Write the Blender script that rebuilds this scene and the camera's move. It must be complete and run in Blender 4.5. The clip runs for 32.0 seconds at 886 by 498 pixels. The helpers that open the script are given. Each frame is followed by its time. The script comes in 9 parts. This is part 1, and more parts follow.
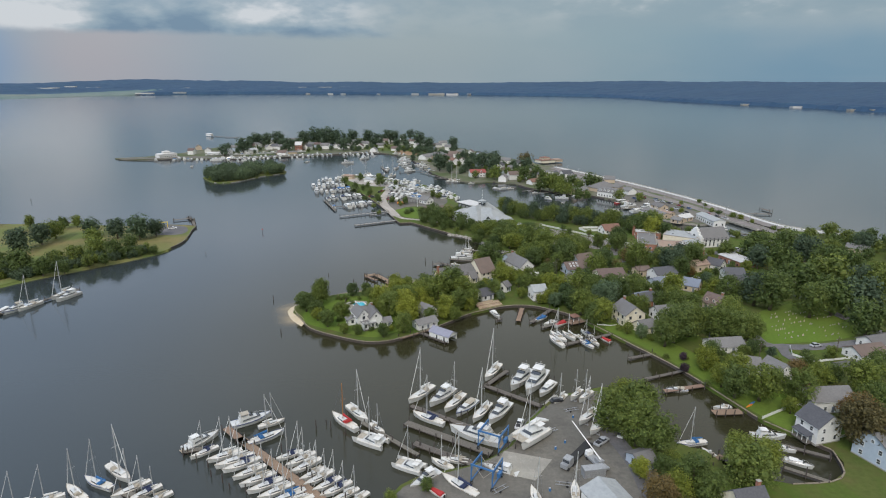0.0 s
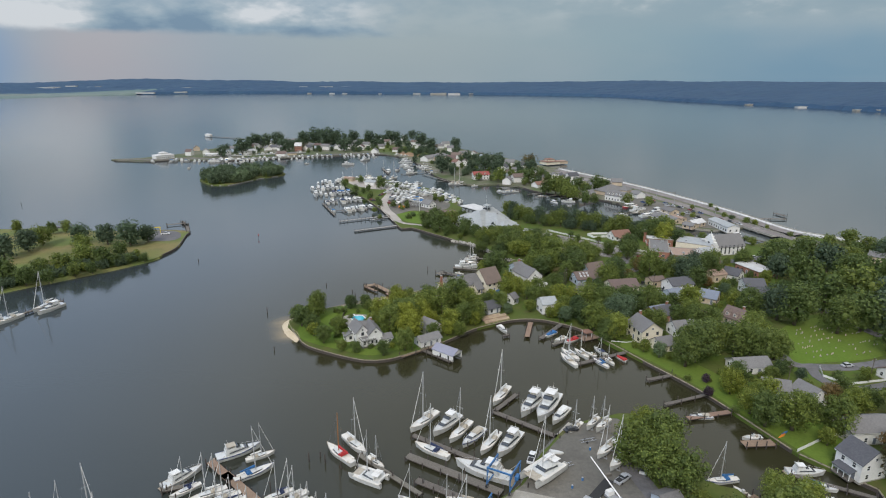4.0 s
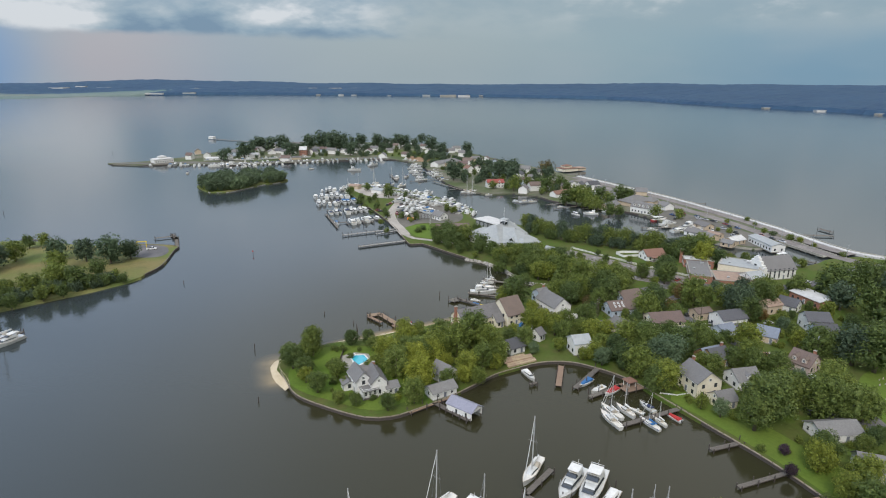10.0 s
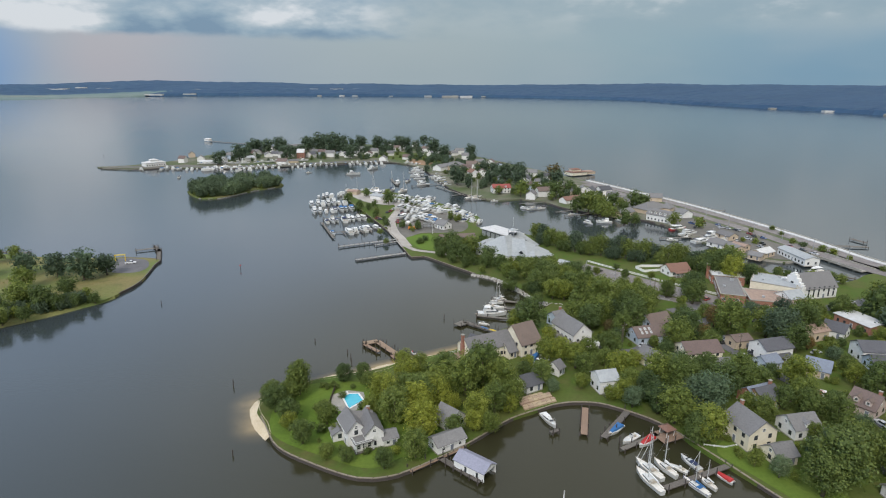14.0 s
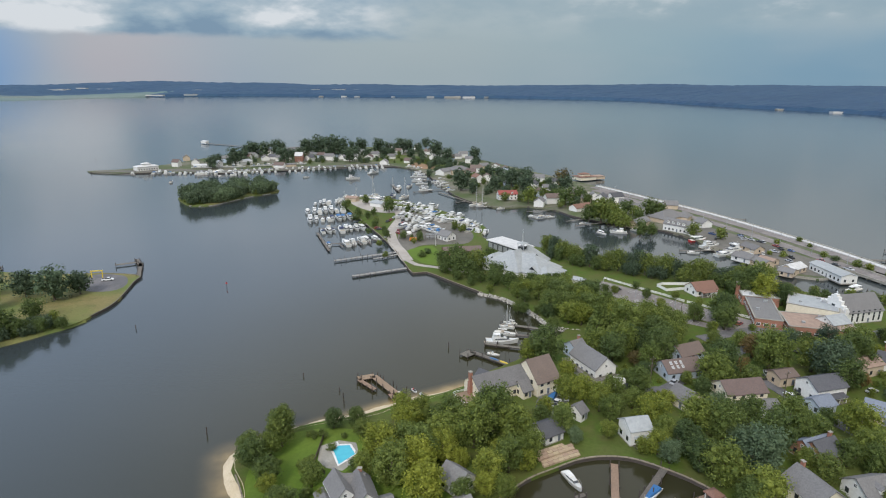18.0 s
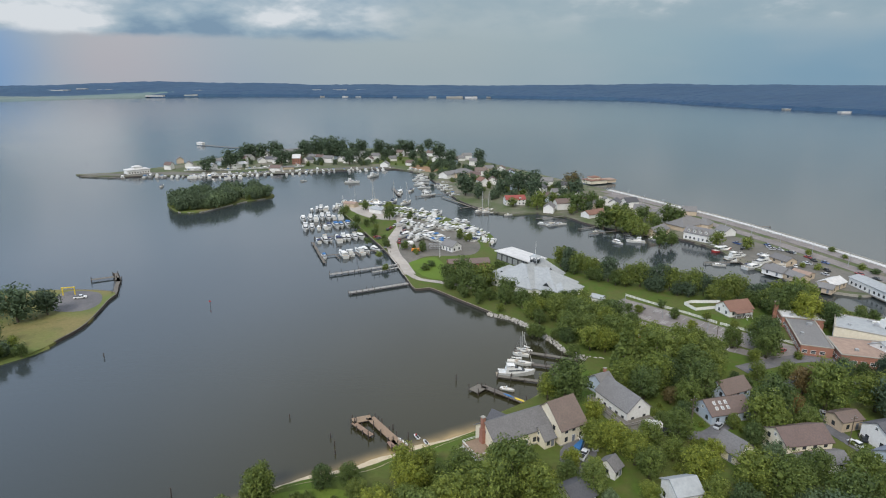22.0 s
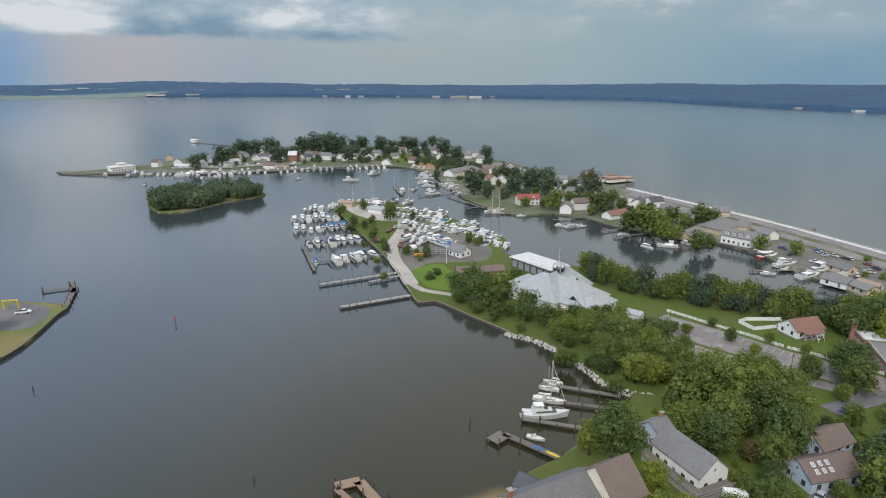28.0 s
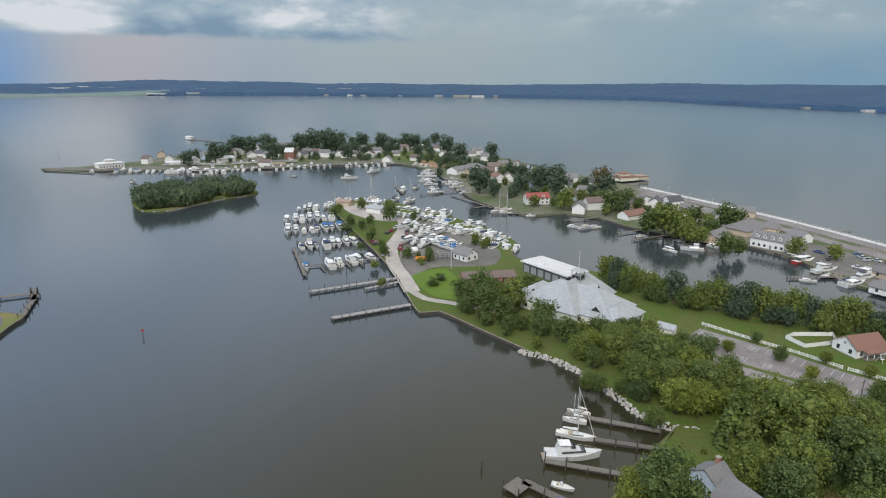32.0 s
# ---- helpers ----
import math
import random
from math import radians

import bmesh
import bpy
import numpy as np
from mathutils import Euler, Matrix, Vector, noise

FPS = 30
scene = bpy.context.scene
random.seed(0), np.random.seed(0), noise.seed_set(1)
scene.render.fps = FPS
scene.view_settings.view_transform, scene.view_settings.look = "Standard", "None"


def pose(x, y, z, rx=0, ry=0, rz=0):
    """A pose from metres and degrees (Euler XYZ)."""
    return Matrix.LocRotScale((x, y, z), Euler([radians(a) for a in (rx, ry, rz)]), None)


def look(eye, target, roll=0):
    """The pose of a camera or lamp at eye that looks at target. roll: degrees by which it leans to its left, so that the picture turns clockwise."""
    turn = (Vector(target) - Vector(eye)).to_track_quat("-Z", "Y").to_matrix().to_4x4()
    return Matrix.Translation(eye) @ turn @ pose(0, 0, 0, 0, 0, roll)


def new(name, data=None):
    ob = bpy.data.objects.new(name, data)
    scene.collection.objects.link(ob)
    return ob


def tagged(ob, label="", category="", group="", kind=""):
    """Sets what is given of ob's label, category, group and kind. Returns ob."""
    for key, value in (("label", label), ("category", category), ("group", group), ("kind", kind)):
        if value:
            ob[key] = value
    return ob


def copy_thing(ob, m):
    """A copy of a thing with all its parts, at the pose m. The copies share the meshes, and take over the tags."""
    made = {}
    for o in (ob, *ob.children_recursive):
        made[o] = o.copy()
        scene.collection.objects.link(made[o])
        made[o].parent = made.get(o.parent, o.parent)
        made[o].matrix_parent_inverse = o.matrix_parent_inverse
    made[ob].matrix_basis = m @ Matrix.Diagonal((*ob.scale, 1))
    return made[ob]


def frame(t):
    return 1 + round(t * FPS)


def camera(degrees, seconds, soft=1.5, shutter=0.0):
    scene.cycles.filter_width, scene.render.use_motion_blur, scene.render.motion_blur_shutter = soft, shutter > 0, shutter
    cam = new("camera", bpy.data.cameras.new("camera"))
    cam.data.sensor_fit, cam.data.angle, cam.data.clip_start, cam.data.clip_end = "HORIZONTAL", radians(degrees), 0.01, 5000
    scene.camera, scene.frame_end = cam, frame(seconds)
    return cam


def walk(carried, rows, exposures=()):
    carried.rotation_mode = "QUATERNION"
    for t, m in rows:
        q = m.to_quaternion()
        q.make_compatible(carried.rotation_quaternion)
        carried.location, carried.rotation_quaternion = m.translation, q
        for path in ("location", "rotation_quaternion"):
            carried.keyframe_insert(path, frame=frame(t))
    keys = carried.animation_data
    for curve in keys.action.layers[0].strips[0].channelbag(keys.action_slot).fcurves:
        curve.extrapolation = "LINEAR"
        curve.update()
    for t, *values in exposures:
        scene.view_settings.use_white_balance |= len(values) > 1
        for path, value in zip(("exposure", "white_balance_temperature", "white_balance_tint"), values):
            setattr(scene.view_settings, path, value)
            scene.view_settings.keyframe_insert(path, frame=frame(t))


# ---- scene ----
cam = camera(73.7, 32.0, soft=1.1)
PATH = [
    (0, pose(0.00, 0.00, 104.00, 73.86, -0.23, -0.00)),
    (1.5, pose(-0.38, 5.66, 104.16, 73.82, -0.23, 0.02)),
    (3, pose(-0.91, 11.51, 104.32, 73.82, -0.26, 0.18)),
    (4.5, pose(-1.18, 19.24, 104.10, 73.83, -0.26, 0.15)),
    (6, pose(-1.91, 27.53, 103.87, 73.96, -0.31, 0.55)),
    (7.5, pose(-2.53, 37.91, 104.15, 73.95, -0.40, 0.57)),
    (9, pose(-3.97, 48.67, 103.59, 74.03, -0.42, 0.84)),
    (11, pose(-4.37, 62.97, 104.11, 73.93, -0.48, 1.12)),
    (13, pose(-5.99, 78.37, 103.13, 74.09, -0.50, 1.10)),
    (14.5, pose(-6.09, 89.81, 102.91, 74.03, -0.35, 1.23)),
    (15.75, pose(-6.75, 98.62, 102.87, 74.09, -0.38, 1.16)),
    (17, pose(-7.30, 107.80, 102.77, 74.19, -0.39, 1.41)),
    (18.5, pose(-7.86, 117.92, 103.45, 74.05, -0.38, 1.42)),
    (20, pose(-9.30, 129.34, 103.25, 74.12, -0.42, 1.46)),
    (21.5, pose(-9.60, 139.88, 102.63, 74.10, -0.30, 1.58)),
    (23, pose(-10.80, 151.01, 100.66, 74.11, -0.31, 1.59)),
    (24, pose(-11.05, 157.99, 99.22, 74.13, -0.25, 1.74)),
    (25, pose(-11.56, 165.17, 97.40, 74.15, -0.25, 1.76)),
    (26.5, pose(-12.20, 175.67, 95.33, 74.18, -0.20, 2.04)),
    (28, pose(-13.13, 186.32, 92.37, 74.18, -0.30, 1.91)),
    (29, pose(-13.53, 193.30, 90.68, 74.22, -0.30, 2.01)),
    (30, pose(-14.04, 200.35, 88.79, 74.24, -0.34, 2.02)),
    (31, pose(-14.59, 207.35, 87.33, 74.23, -0.38, 2.09)),
    (32, pose(-15.17, 214.37, 85.81, 74.20, -0.43, 2.13)),
]
walk(cam, PATH, exposures=[(0.0, -0.10), (9.0, 0.0), (19.0, 0.04), (32.0, 0.03)])

# ---- sky and sun ----
SUN_TURN, SUN_HIGH = -160.0, 44.0      # degrees from straight ahead (minus: to the left), and above the horizon
world = bpy.data.worlds.new("overcast_sky")
scene.world = world
world.use_nodes = True


class Nodes:
    """A short hand for node trees."""

    def __init__(self, tree):
        self.tree = tree
        tree.nodes.clear()

    def add(self, kind, **values):
        node = self.tree.nodes.new(kind)
        for key, value in values.items():
            if key == "props":
                for name, v in value.items():
                    setattr(node, name, v)
                continue
            key = int(key[1:]) if key[0] == "i" and key[1:].isdigit() else key.replace("_", " ")
            if isinstance(value, bpy.types.NodeSocket):
                self.tree.links.new(value, node.inputs[key])
            else:
                node.inputs[key].default_value = value
        return node

    def math(self, op, a, b=0.0, clamp=False):
        node = self.add("ShaderNodeMath", i0=a, i1=b)
        node.operation, node.use_clamp = op, clamp
        return node.outputs[0]

    def mix(self, f, a, b, blend="MIX"):
        node = self.tree.nodes.new("ShaderNodeMix")
        node.data_type, node.blend_type = "RGBA", blend
        for i, value in ((0, f), (6, a), (7, b)):
            if isinstance(value, bpy.types.NodeSocket):
                self.tree.links.new(value, node.inputs[i])
            else:
                node.inputs[i].default_value = value if i == 0 else (*value, 1)
        return node.outputs[2]

    def ramp(self, f, *stops):
        node = self.add("ShaderNodeValToRGB", i0=f)
        while len(node.color_ramp.elements) < len(stops):
            node.color_ramp.elements.new(0.5)
        for el, (at, colour) in zip(node.color_ramp.elements, stops):
            el.position, el.color = at, (*colour, 1) if isinstance(colour, tuple) else (colour, colour, colour, 1)
        return node.outputs[0]

    def noise(self, scale, vector=None, detail=3.0, rough=0.5, distort=0.0):
        node = self.add("ShaderNodeTexNoise", Scale=scale, Detail=detail, Roughness=rough, Distortion=distort)
        if vector is not None:
            self.tree.links.new(vector, node.inputs["Vector"])
        return node.outputs[0]

    def step(self, x, low, high):
        node = self.add("ShaderNodeMapRange", i0=x, i1=low, i2=high)
        node.interpolation_type = "SMOOTHSTEP"
        return node.outputs[0]


w = Nodes(world.node_tree)
way = w.add("ShaderNodeTexCoord").outputs["Generated"]
xyz = w.add("ShaderNodeSeparateXYZ", i0=way)
high = xyz.outputs[2]
turn = w.math("ARCTAN2", xyz.outputs[0], xyz.outputs[1])        # radians to the right of straight ahead
# cloud sheet: seen flat near the horizon, so its pattern is stretched along it
flat = w.math("ADD", w.math("MAXIMUM", high, 0.0), 0.10)
sheet = w.add("ShaderNodeCombineXYZ", i0=w.math("DIVIDE", xyz.outputs[0], flat), i1=w.math("DIVIDE", xyz.outputs[1], flat), i2=3.7).outputs[0]
big = w.noise(0.33, sheet, 5.0, 0.55, 0.3)
band = w.add("ShaderNodeCombineXYZ", i0=w.math("MULTIPLY", turn, 7.0), i1=w.math("MULTIPLY", high, 17.0), i2=4.3).outputs[0]
heaps = w.noise(1.05, band, 6.0, 0.5, 0.1)
puffs = w.math("ADD", w.math("MULTIPLY", heaps, 0.72), w.math("MULTIPLY", w.noise(2.9, band, 5.0, 0.55, 0.0), 0.28))
# clear-weather sky under the cloud
sky = w.add("ShaderNodeTexSky")
sky.sky_type, sky.sun_disc = "NISHITA", False
sky.sun_elevation, sky.sun_rotation = radians(SUN_HIGH), radians(SUN_TURN)
sky.air_density, sky.dust_density = 1.3, 2.5
blue = w.mix(1.0, sky.outputs[0], (0.10, 0.10, 0.10), "MULTIPLY")
# rain haze close to the horizon, warmer under the shower on the left, bluer at both ends
shower = w.math("MULTIPLY", w.step(turn, -0.62, -0.53), w.math("SUBTRACT", 1.0, w.step(turn, -0.51, -0.32)))
low = w.mix(w.step(turn, -0.68, -0.57), (0.19, 0.34, 0.58), (0.345, 0.41, 0.50))
low = w.mix(w.step(turn, -0.50, -0.10), low, (0.345, 0.425, 0.47))
low = w.mix(w.step(turn, -0.05, 0.34), low, (0.265, 0.385, 0.46))
low = w.mix(w.step(turn, 0.25, 0.55), low, (0.195, 0.335, 0.46))
low = w.mix(w.math("MULTIPLY", shower, 0.42), low, (0.54, 0.46, 0.46))
low = w.mix(w.math("MULTIPLY", w.step(w.noise(0.5, band, 3.0), 0.40, 0.70), 0.35), low, (0.38, 0.45, 0.50))
# flat-based heaped cloud to the left: dark under-edge, brighter heaps above
bright = w.math("MULTIPLY", w.math("MULTIPLY", w.step(turn, -0.72, -0.62), w.math("SUBTRACT", 1.0, w.step(turn, -0.54, -0.47))), 0.18)
under = w.math("MULTIPLY", w.math("SUBTRACT", 1.0, w.step(high, 0.060, 0.088)), 0.11)
body = w.math("SUBTRACT", w.math("ADD", puffs, bright), under)
grey = w.ramp(body, (0.36, (0.180, 0.285, 0.410)), (0.45, (0.275, 0.385, 0.490)), (0.54, (0.400, 0.490, 0.570)), (0.64, (0.680, 0.720, 0.770)))
edge = w.math("ADD", high, w.math("MULTIPLY", w.math("SUBTRACT", w.noise(1.5, band, 5.0, 0.6), 0.5), 0.022))
deck = w.math("MULTIPLY", w.step(edge, 0.055, 0.068), w.math("SUBTRACT", 1.0, w.step(w.math("ADD", turn, w.math("MULTIPLY", heaps, 0.25)), -0.06, 0.12)))
# thin veil and a few small heaps to the right
veil = w.mix(w.step(puffs, 0.38, 0.62), (0.285, 0.385, 0.455), (0.375, 0.455, 0.505))
veil = w.mix(w.math("MULTIPLY", w.math("MULTIPLY", w.step(puffs, 0.50, 0.60), w.step(turn, 0.05, 0.40)), w.step(high, 0.080, 0.098)), veil, (0.56, 0.61, 0.65))
lit = w.ramp(big, (0.30, (0.74, 0.81, 0.90)), (0.55, (1.22, 1.26, 1.30)), (0.75, (1.82, 1.82, 1.78)))
lit = w.mix(w.step(turn, -0.9, 0.4), w.mix(1.0, lit, (0.90, 1.08, 1.36), "MULTIPLY"), w.mix(1.0, lit, (1.03, 1.0, 0.95), "MULTIPLY"))
lit = w.mix(w.step(high, 0.30, 0.70), lit, w.mix(1.0, lit, (0.85, 0.85, 0.88), "MULTIPLY"))
dome = w.mix(w.math("MULTIPLY", w.step(edge, 0.050, 0.095), 0.75), low, veil)
dome = w.mix(deck, dome, grey)
dome = w.mix(w.step(high, 0.115, 0.34), dome, lit)
dome = w.mix(0.10, dome, blue)
w.add("ShaderNodeOutputWorld", Surface=w.add("ShaderNodeBackground", Color=dome, Strength=1.0).outputs[0])

sun = new("sun", bpy.data.lights.new("sun", "SUN"))
sun.data.energy, sun.data.angle, sun.data.color = 2.45, radians(14), (1.0, 0.95, 0.88)
sun.matrix_world = look((0, 0, 0), (-math.sin(radians(SUN_TURN)) * math.cos(radians(SUN_HIGH)), -math.cos(radians(SUN_TURN)) * math.cos(radians(SUN_HIGH)), -math.sin(radians(SUN_HIGH))))

# ---- materials ----
MATS = {}


def material(name, colour, rough=0.6, metal=0.0, second=None, scale=3.0, bump=0.0, bump_scale=20.0, random=0.0, island=0.0, spec=0.5, stain=0.25, coat=0.0):
    """A surface with grain, stains at two scales, and some difference from object to object."""
    if name in MATS:
        return MATS[name]
    m = bpy.data.materials.new(name)
    m.use_nodes = True
    n = Nodes(m.node_tree)
    at = n.add("ShaderNodeTexCoord").outputs["Object"]
    second = second or tuple(c * 0.72 for c in colour)
    col = n.mix(n.ramp(n.noise(scale, at, 4.0, 0.6), (0.36, 0.0), (0.66, 1.0)), colour, second)
    col = n.mix(n.math("MULTIPLY", n.ramp(n.noise(scale * 0.13, at, 3.0), (0.42, 0.0), (0.72, 1.0)), stain), col, tuple(c * 0.55 for c in colour))
    if random or island:
        pick = n.add("ShaderNodeNewGeometry").outputs["Random Per Island"] if island else n.add("ShaderNodeObjectInfo").outputs["Random"]
        hsv = n.add("ShaderNodeHueSaturation", Color=col)
        m.node_tree.links.new(n.math("ADD", n.math("MULTIPLY", pick, 2 * (random + island)), 1.0 - random - island), hsv.inputs["Value"])
        m.node_tree.links.new(n.math("ADD", n.math("MULTIPLY", pick, 0.03), 0.485), hsv.inputs["Hue"])
        col = hsv.outputs[0]
    b = n.add("ShaderNodeBsdfPrincipled", Base_Color=col, Roughness=rough, Metallic=metal)
    b.inputs["Specular IOR Level"].default_value = spec
    b.inputs["Coat Weight"].default_value = coat
    if bump:
        bn = n.add("ShaderNodeBump", Strength=bump, Distance=0.05, Height=n.noise(bump_scale, at, 4.0, 0.6))
        m.node_tree.links.new(bn.outputs[0], b.inputs["Normal"])
    n.add("ShaderNodeOutputMaterial", Surface=b.outputs[0])
    MATS[name] = m
    return m


def leaf_material(name, colour, second, through_light=0.25):
    """Foliage: each clump of leaves has its own shade, each tree its own tone."""
    m = bpy.data.materials.new(name)
    m.use_nodes = True
    n = Nodes(m.node_tree)
    geo = n.add("ShaderNodeNewGeometry")
    tree = n.add("ShaderNodeObjectInfo").outputs["Random"]
    pick = n.math("POWER", geo.outputs["Random Per Island"], 1.3)
    col = n.mix(pick, tuple(c * 0.68 for c in colour), tuple(c * 1.12 for c in second))
    at = n.add("ShaderNodeTexCoord").outputs["Object"]
    col = n.mix(n.ramp(n.noise(0.5, at, 2.0), (0.4, 0.0), (0.65, 0.4)), col, tuple(c * 0.66 for c in colour))
    hsv = n.add("ShaderNodeHueSaturation", Color=col)
    m.node_tree.links.new(n.math("ADD", n.math("MULTIPLY", tree, 0.50), 0.60), hsv.inputs["Value"])
    m.node_tree.links.new(n.math("ADD", n.math("MULTIPLY", tree, -0.045), 0.522), hsv.inputs["Hue"])
    m.node_tree.links.new(n.math("ADD", n.math("MULTIPLY", tree, 0.16), 0.86), hsv.inputs["Saturation"])
    d = n.add("ShaderNodeBsdfPrincipled", Base_Color=hsv.outputs[0], Roughness=0.6)
    d.inputs["Specular IOR Level"].default_value = 0.25
    t = n.add("ShaderNodeBsdfTranslucent", Color=hsv.outputs[0])
    n.add("ShaderNodeOutputMaterial", Surface=n.add("ShaderNodeMixShader", i0=through_light, i1=d.outputs[0], i2=t.outputs[0]).outputs[0])
    MATS[name] = m
    return m


def ground_material(name, colours, scales, bump=0.4, rough=0.9):
    """Ground in three tones by world place: broad patches, middling patches, fine grain."""
    m = bpy.data.materials.new(name)
    m.use_nodes = True
    n = Nodes(m.node_tree)
    at = n.add("ShaderNodeNewGeometry").outputs["Position"]
    a, b, c = colours
    col = n.mix(n.ramp(n.noise(scales[0], at, 4.0, 0.6), (0.40, 0.0), (0.62, 1.0)), a, b)
    col = n.mix(n.ramp(n.noise(scales[1], at, 4.0, 0.65), (0.48, 0.0), (0.74, 0.8)), col, c)
    fine = n.noise(scales[2], at, 3.0, 0.7)
    col = n.mix(n.ramp(fine, (0.35, 0.0), (0.7, 0.45)), col, tuple(x * 0.55 for x in a))
    s = n.add("ShaderNodeBsdfPrincipled", Base_Color=col, Roughness=rough)
    s.inputs["Specular IOR Level"].default_value = 0.2
    bn = n.add("ShaderNodeBump", Strength=bump, Distance=0.12, Height=fine)
    m.node_tree.links.new(bn.outputs[0], s.inputs["Normal"])
    n.add("ShaderNodeOutputMaterial", Surface=s.outputs[0])
    MATS[name] = m
    return m


SHOALS = ((-65, 245, -70, 258, 11), (-66, 264, -27, 288, 7), (-27, 288, -3, 302, 6))      # beach lines: from, to, breadth


def water_material():
    m = bpy.data.materials.new("river_water")
    m.use_nodes = True
    n = Nodes(m.node_tree)
    at = n.add("ShaderNodeNewGeometry").outputs["Position"]
    col = n.mix(n.ramp(n.noise(0.004, at, 3.0), (0.35, 0.0), (0.65, 1.0)), (0.034, 0.031, 0.014), (0.028, 0.028, 0.015))
    # browner in the creek; open river bluer, some sky reflection put into the colour
    out = n.add("ShaderNodeVectorMath", i0=at, i1=(60.0, 260.0, 0.0))
    out.operation = "DISTANCE"
    col = n.mix(n.step(out.outputs["Value"], 95.0, 235.0), col, (0.034, 0.043, 0.045))
    col = n.mix(n.step(out.outputs["Value"], 380.0, 1000.0), col, (0.025, 0.041, 0.052))
    # sandy shoals along the beaches
    near = None
    for x0, y0, x1, y1, r in SHOALS:
        d = Vector((x1 - x0, y1 - y0, 0))
        rel = n.add("ShaderNodeVectorMath", i0=at, i1=(x0, y0, 0.0), props={"operation": "SUBTRACT"}).outputs[0]
        along = n.add("ShaderNodeVectorMath", i0=rel, i1=tuple(d / d.length_squared), props={"operation": "DOT_PRODUCT"}).outputs["Value"]
        foot = n.add("ShaderNodeVectorMath", i0=tuple(d), props={"operation": "SCALE"})
        m.node_tree.links.new(n.math("MULTIPLY", along, 1.0, True), foot.inputs["Scale"])
        far = n.add("ShaderNodeVectorMath", i0=rel, i1=foot.outputs[0], props={"operation": "DISTANCE"}).outputs["Value"]
        one = n.math("SUBTRACT", 1.0, n.math("DIVIDE", far, float(r)), True)
        near = one if near is None else n.math("MAXIMUM", near, one)
    near = n.math("MULTIPLY", near, n.math("ADD", n.noise(0.12, at, 3.0), 0.6), True)
    col = n.mix(n.math("POWER", near, 2.2), col, (0.30, 0.215, 0.10))
    s = n.add("ShaderNodeBsdfPrincipled", Base_Color=col, Roughness=n.math("ADD", n.math("MULTIPLY", n.step(out.outputs["Value"], 150.0, 700.0), 0.06), 0.045), IOR=1.37)
    # ripples: long soft ones and short ones, in patches of breeze
    stretch = n.add("ShaderNodeMapping", Vector=at)
    stretch.inputs["Scale"].default_value = (0.6, 1.0, 1.0)
    stretch.inputs["Rotation"].default_value = (0, 0, radians(25))
    long = n.noise(0.35, stretch.outputs[0], 2.0, 0.5)
    short = n.noise(1.6, stretch.outputs[0], 3.0, 0.6)
    breeze = n.ramp(n.noise(0.008, at, 3.0, 0.5, 0.4), (0.36, 0.50), (0.68, 1.0))
    bump = n.add("ShaderNodeBump", Distance=0.10, Height=n.math("ADD", n.math("MULTIPLY", long, 0.8), n.math("MULTIPLY", short, 0.6)))
    still = n.math("ADD", n.math("MULTIPLY", n.step(out.outputs["Value"], 70.0, 260.0), 0.45), 0.55)     # the creek lies sheltered
    m.node_tree.links.new(n.math("MULTIPLY", n.math("MULTIPLY", breeze, still), 0.55), bump.inputs["Strength"])
    m.node_tree.links.new(bump.outputs[0], s.inputs["Normal"])
    n.add("ShaderNodeOutputMaterial", Surface=s.outputs[0])
    MATS["river_water"] = m
    return m


WATER = water_material()
GRASS = ground_material("lawn_grass", ((0.072, 0.115, 0.017), (0.092, 0.108, 0.028), (0.122, 0.102, 0.040)), (0.05, 0.18, 0.720))
WILD = ground_material("rough_grass", ((0.130, 0.163, 0.046), (0.221, 0.176, 0.078), (0.091, 0.117, 0.039)), (0.039, 0.156, 0.900))
GRAVEL = ground_material("yard_gravel", ((0.142, 0.134, 0.116), (0.186, 0.172, 0.146), (0.100, 0.095, 0.084)), (0.039, 0.195, 0.900))
PALE = ground_material("shell_road", ((0.42, 0.38, 0.33), (0.33, 0.30, 0.27), (0.50, 0.46, 0.41)), (0.06, 0.3, 3.0))
ASPHALT = ground_material("worn_asphalt", ((0.136, 0.132, 0.136), (0.178, 0.170, 0.170), (0.093, 0.093, 0.093)), (0.043, 0.255, 0.900))
LOT = ground_material("old_parking_asphalt", ((0.21, 0.188, 0.176), (0.27, 0.243, 0.228), (0.14, 0.13, 0.122)), (0.05, 0.25, 1.2))
CONCRETE = ground_material("concrete_slab", ((0.35, 0.33, 0.28), (0.28, 0.265, 0.23), (0.41, 0.385, 0.335)), (0.08, 0.4, 3.0))
SAND = ground_material("beach_sand", ((0.55, 0.45, 0.30), (0.62, 0.52, 0.37), (0.42, 0.33, 0.21)), (0.1, 0.5, 4.0))
SOIL = ground_material("bare_soil", ((0.30, 0.19, 0.11), (0.24, 0.15, 0.09), (0.36, 0.25, 0.15)), (0.1, 0.5, 4.0))
# blue distance haze is mixed into the woodland's base colours
HAZED_FAR_WOOD = ground_material("hazed_far_woodland", ((0.034, 0.074, 0.132), (0.027, 0.062, 0.115), (0.047, 0.095, 0.138)), (0.0025, 0.012, 0.05), 0.8)
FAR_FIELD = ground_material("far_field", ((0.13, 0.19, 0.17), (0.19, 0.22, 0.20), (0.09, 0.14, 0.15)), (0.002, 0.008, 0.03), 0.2)

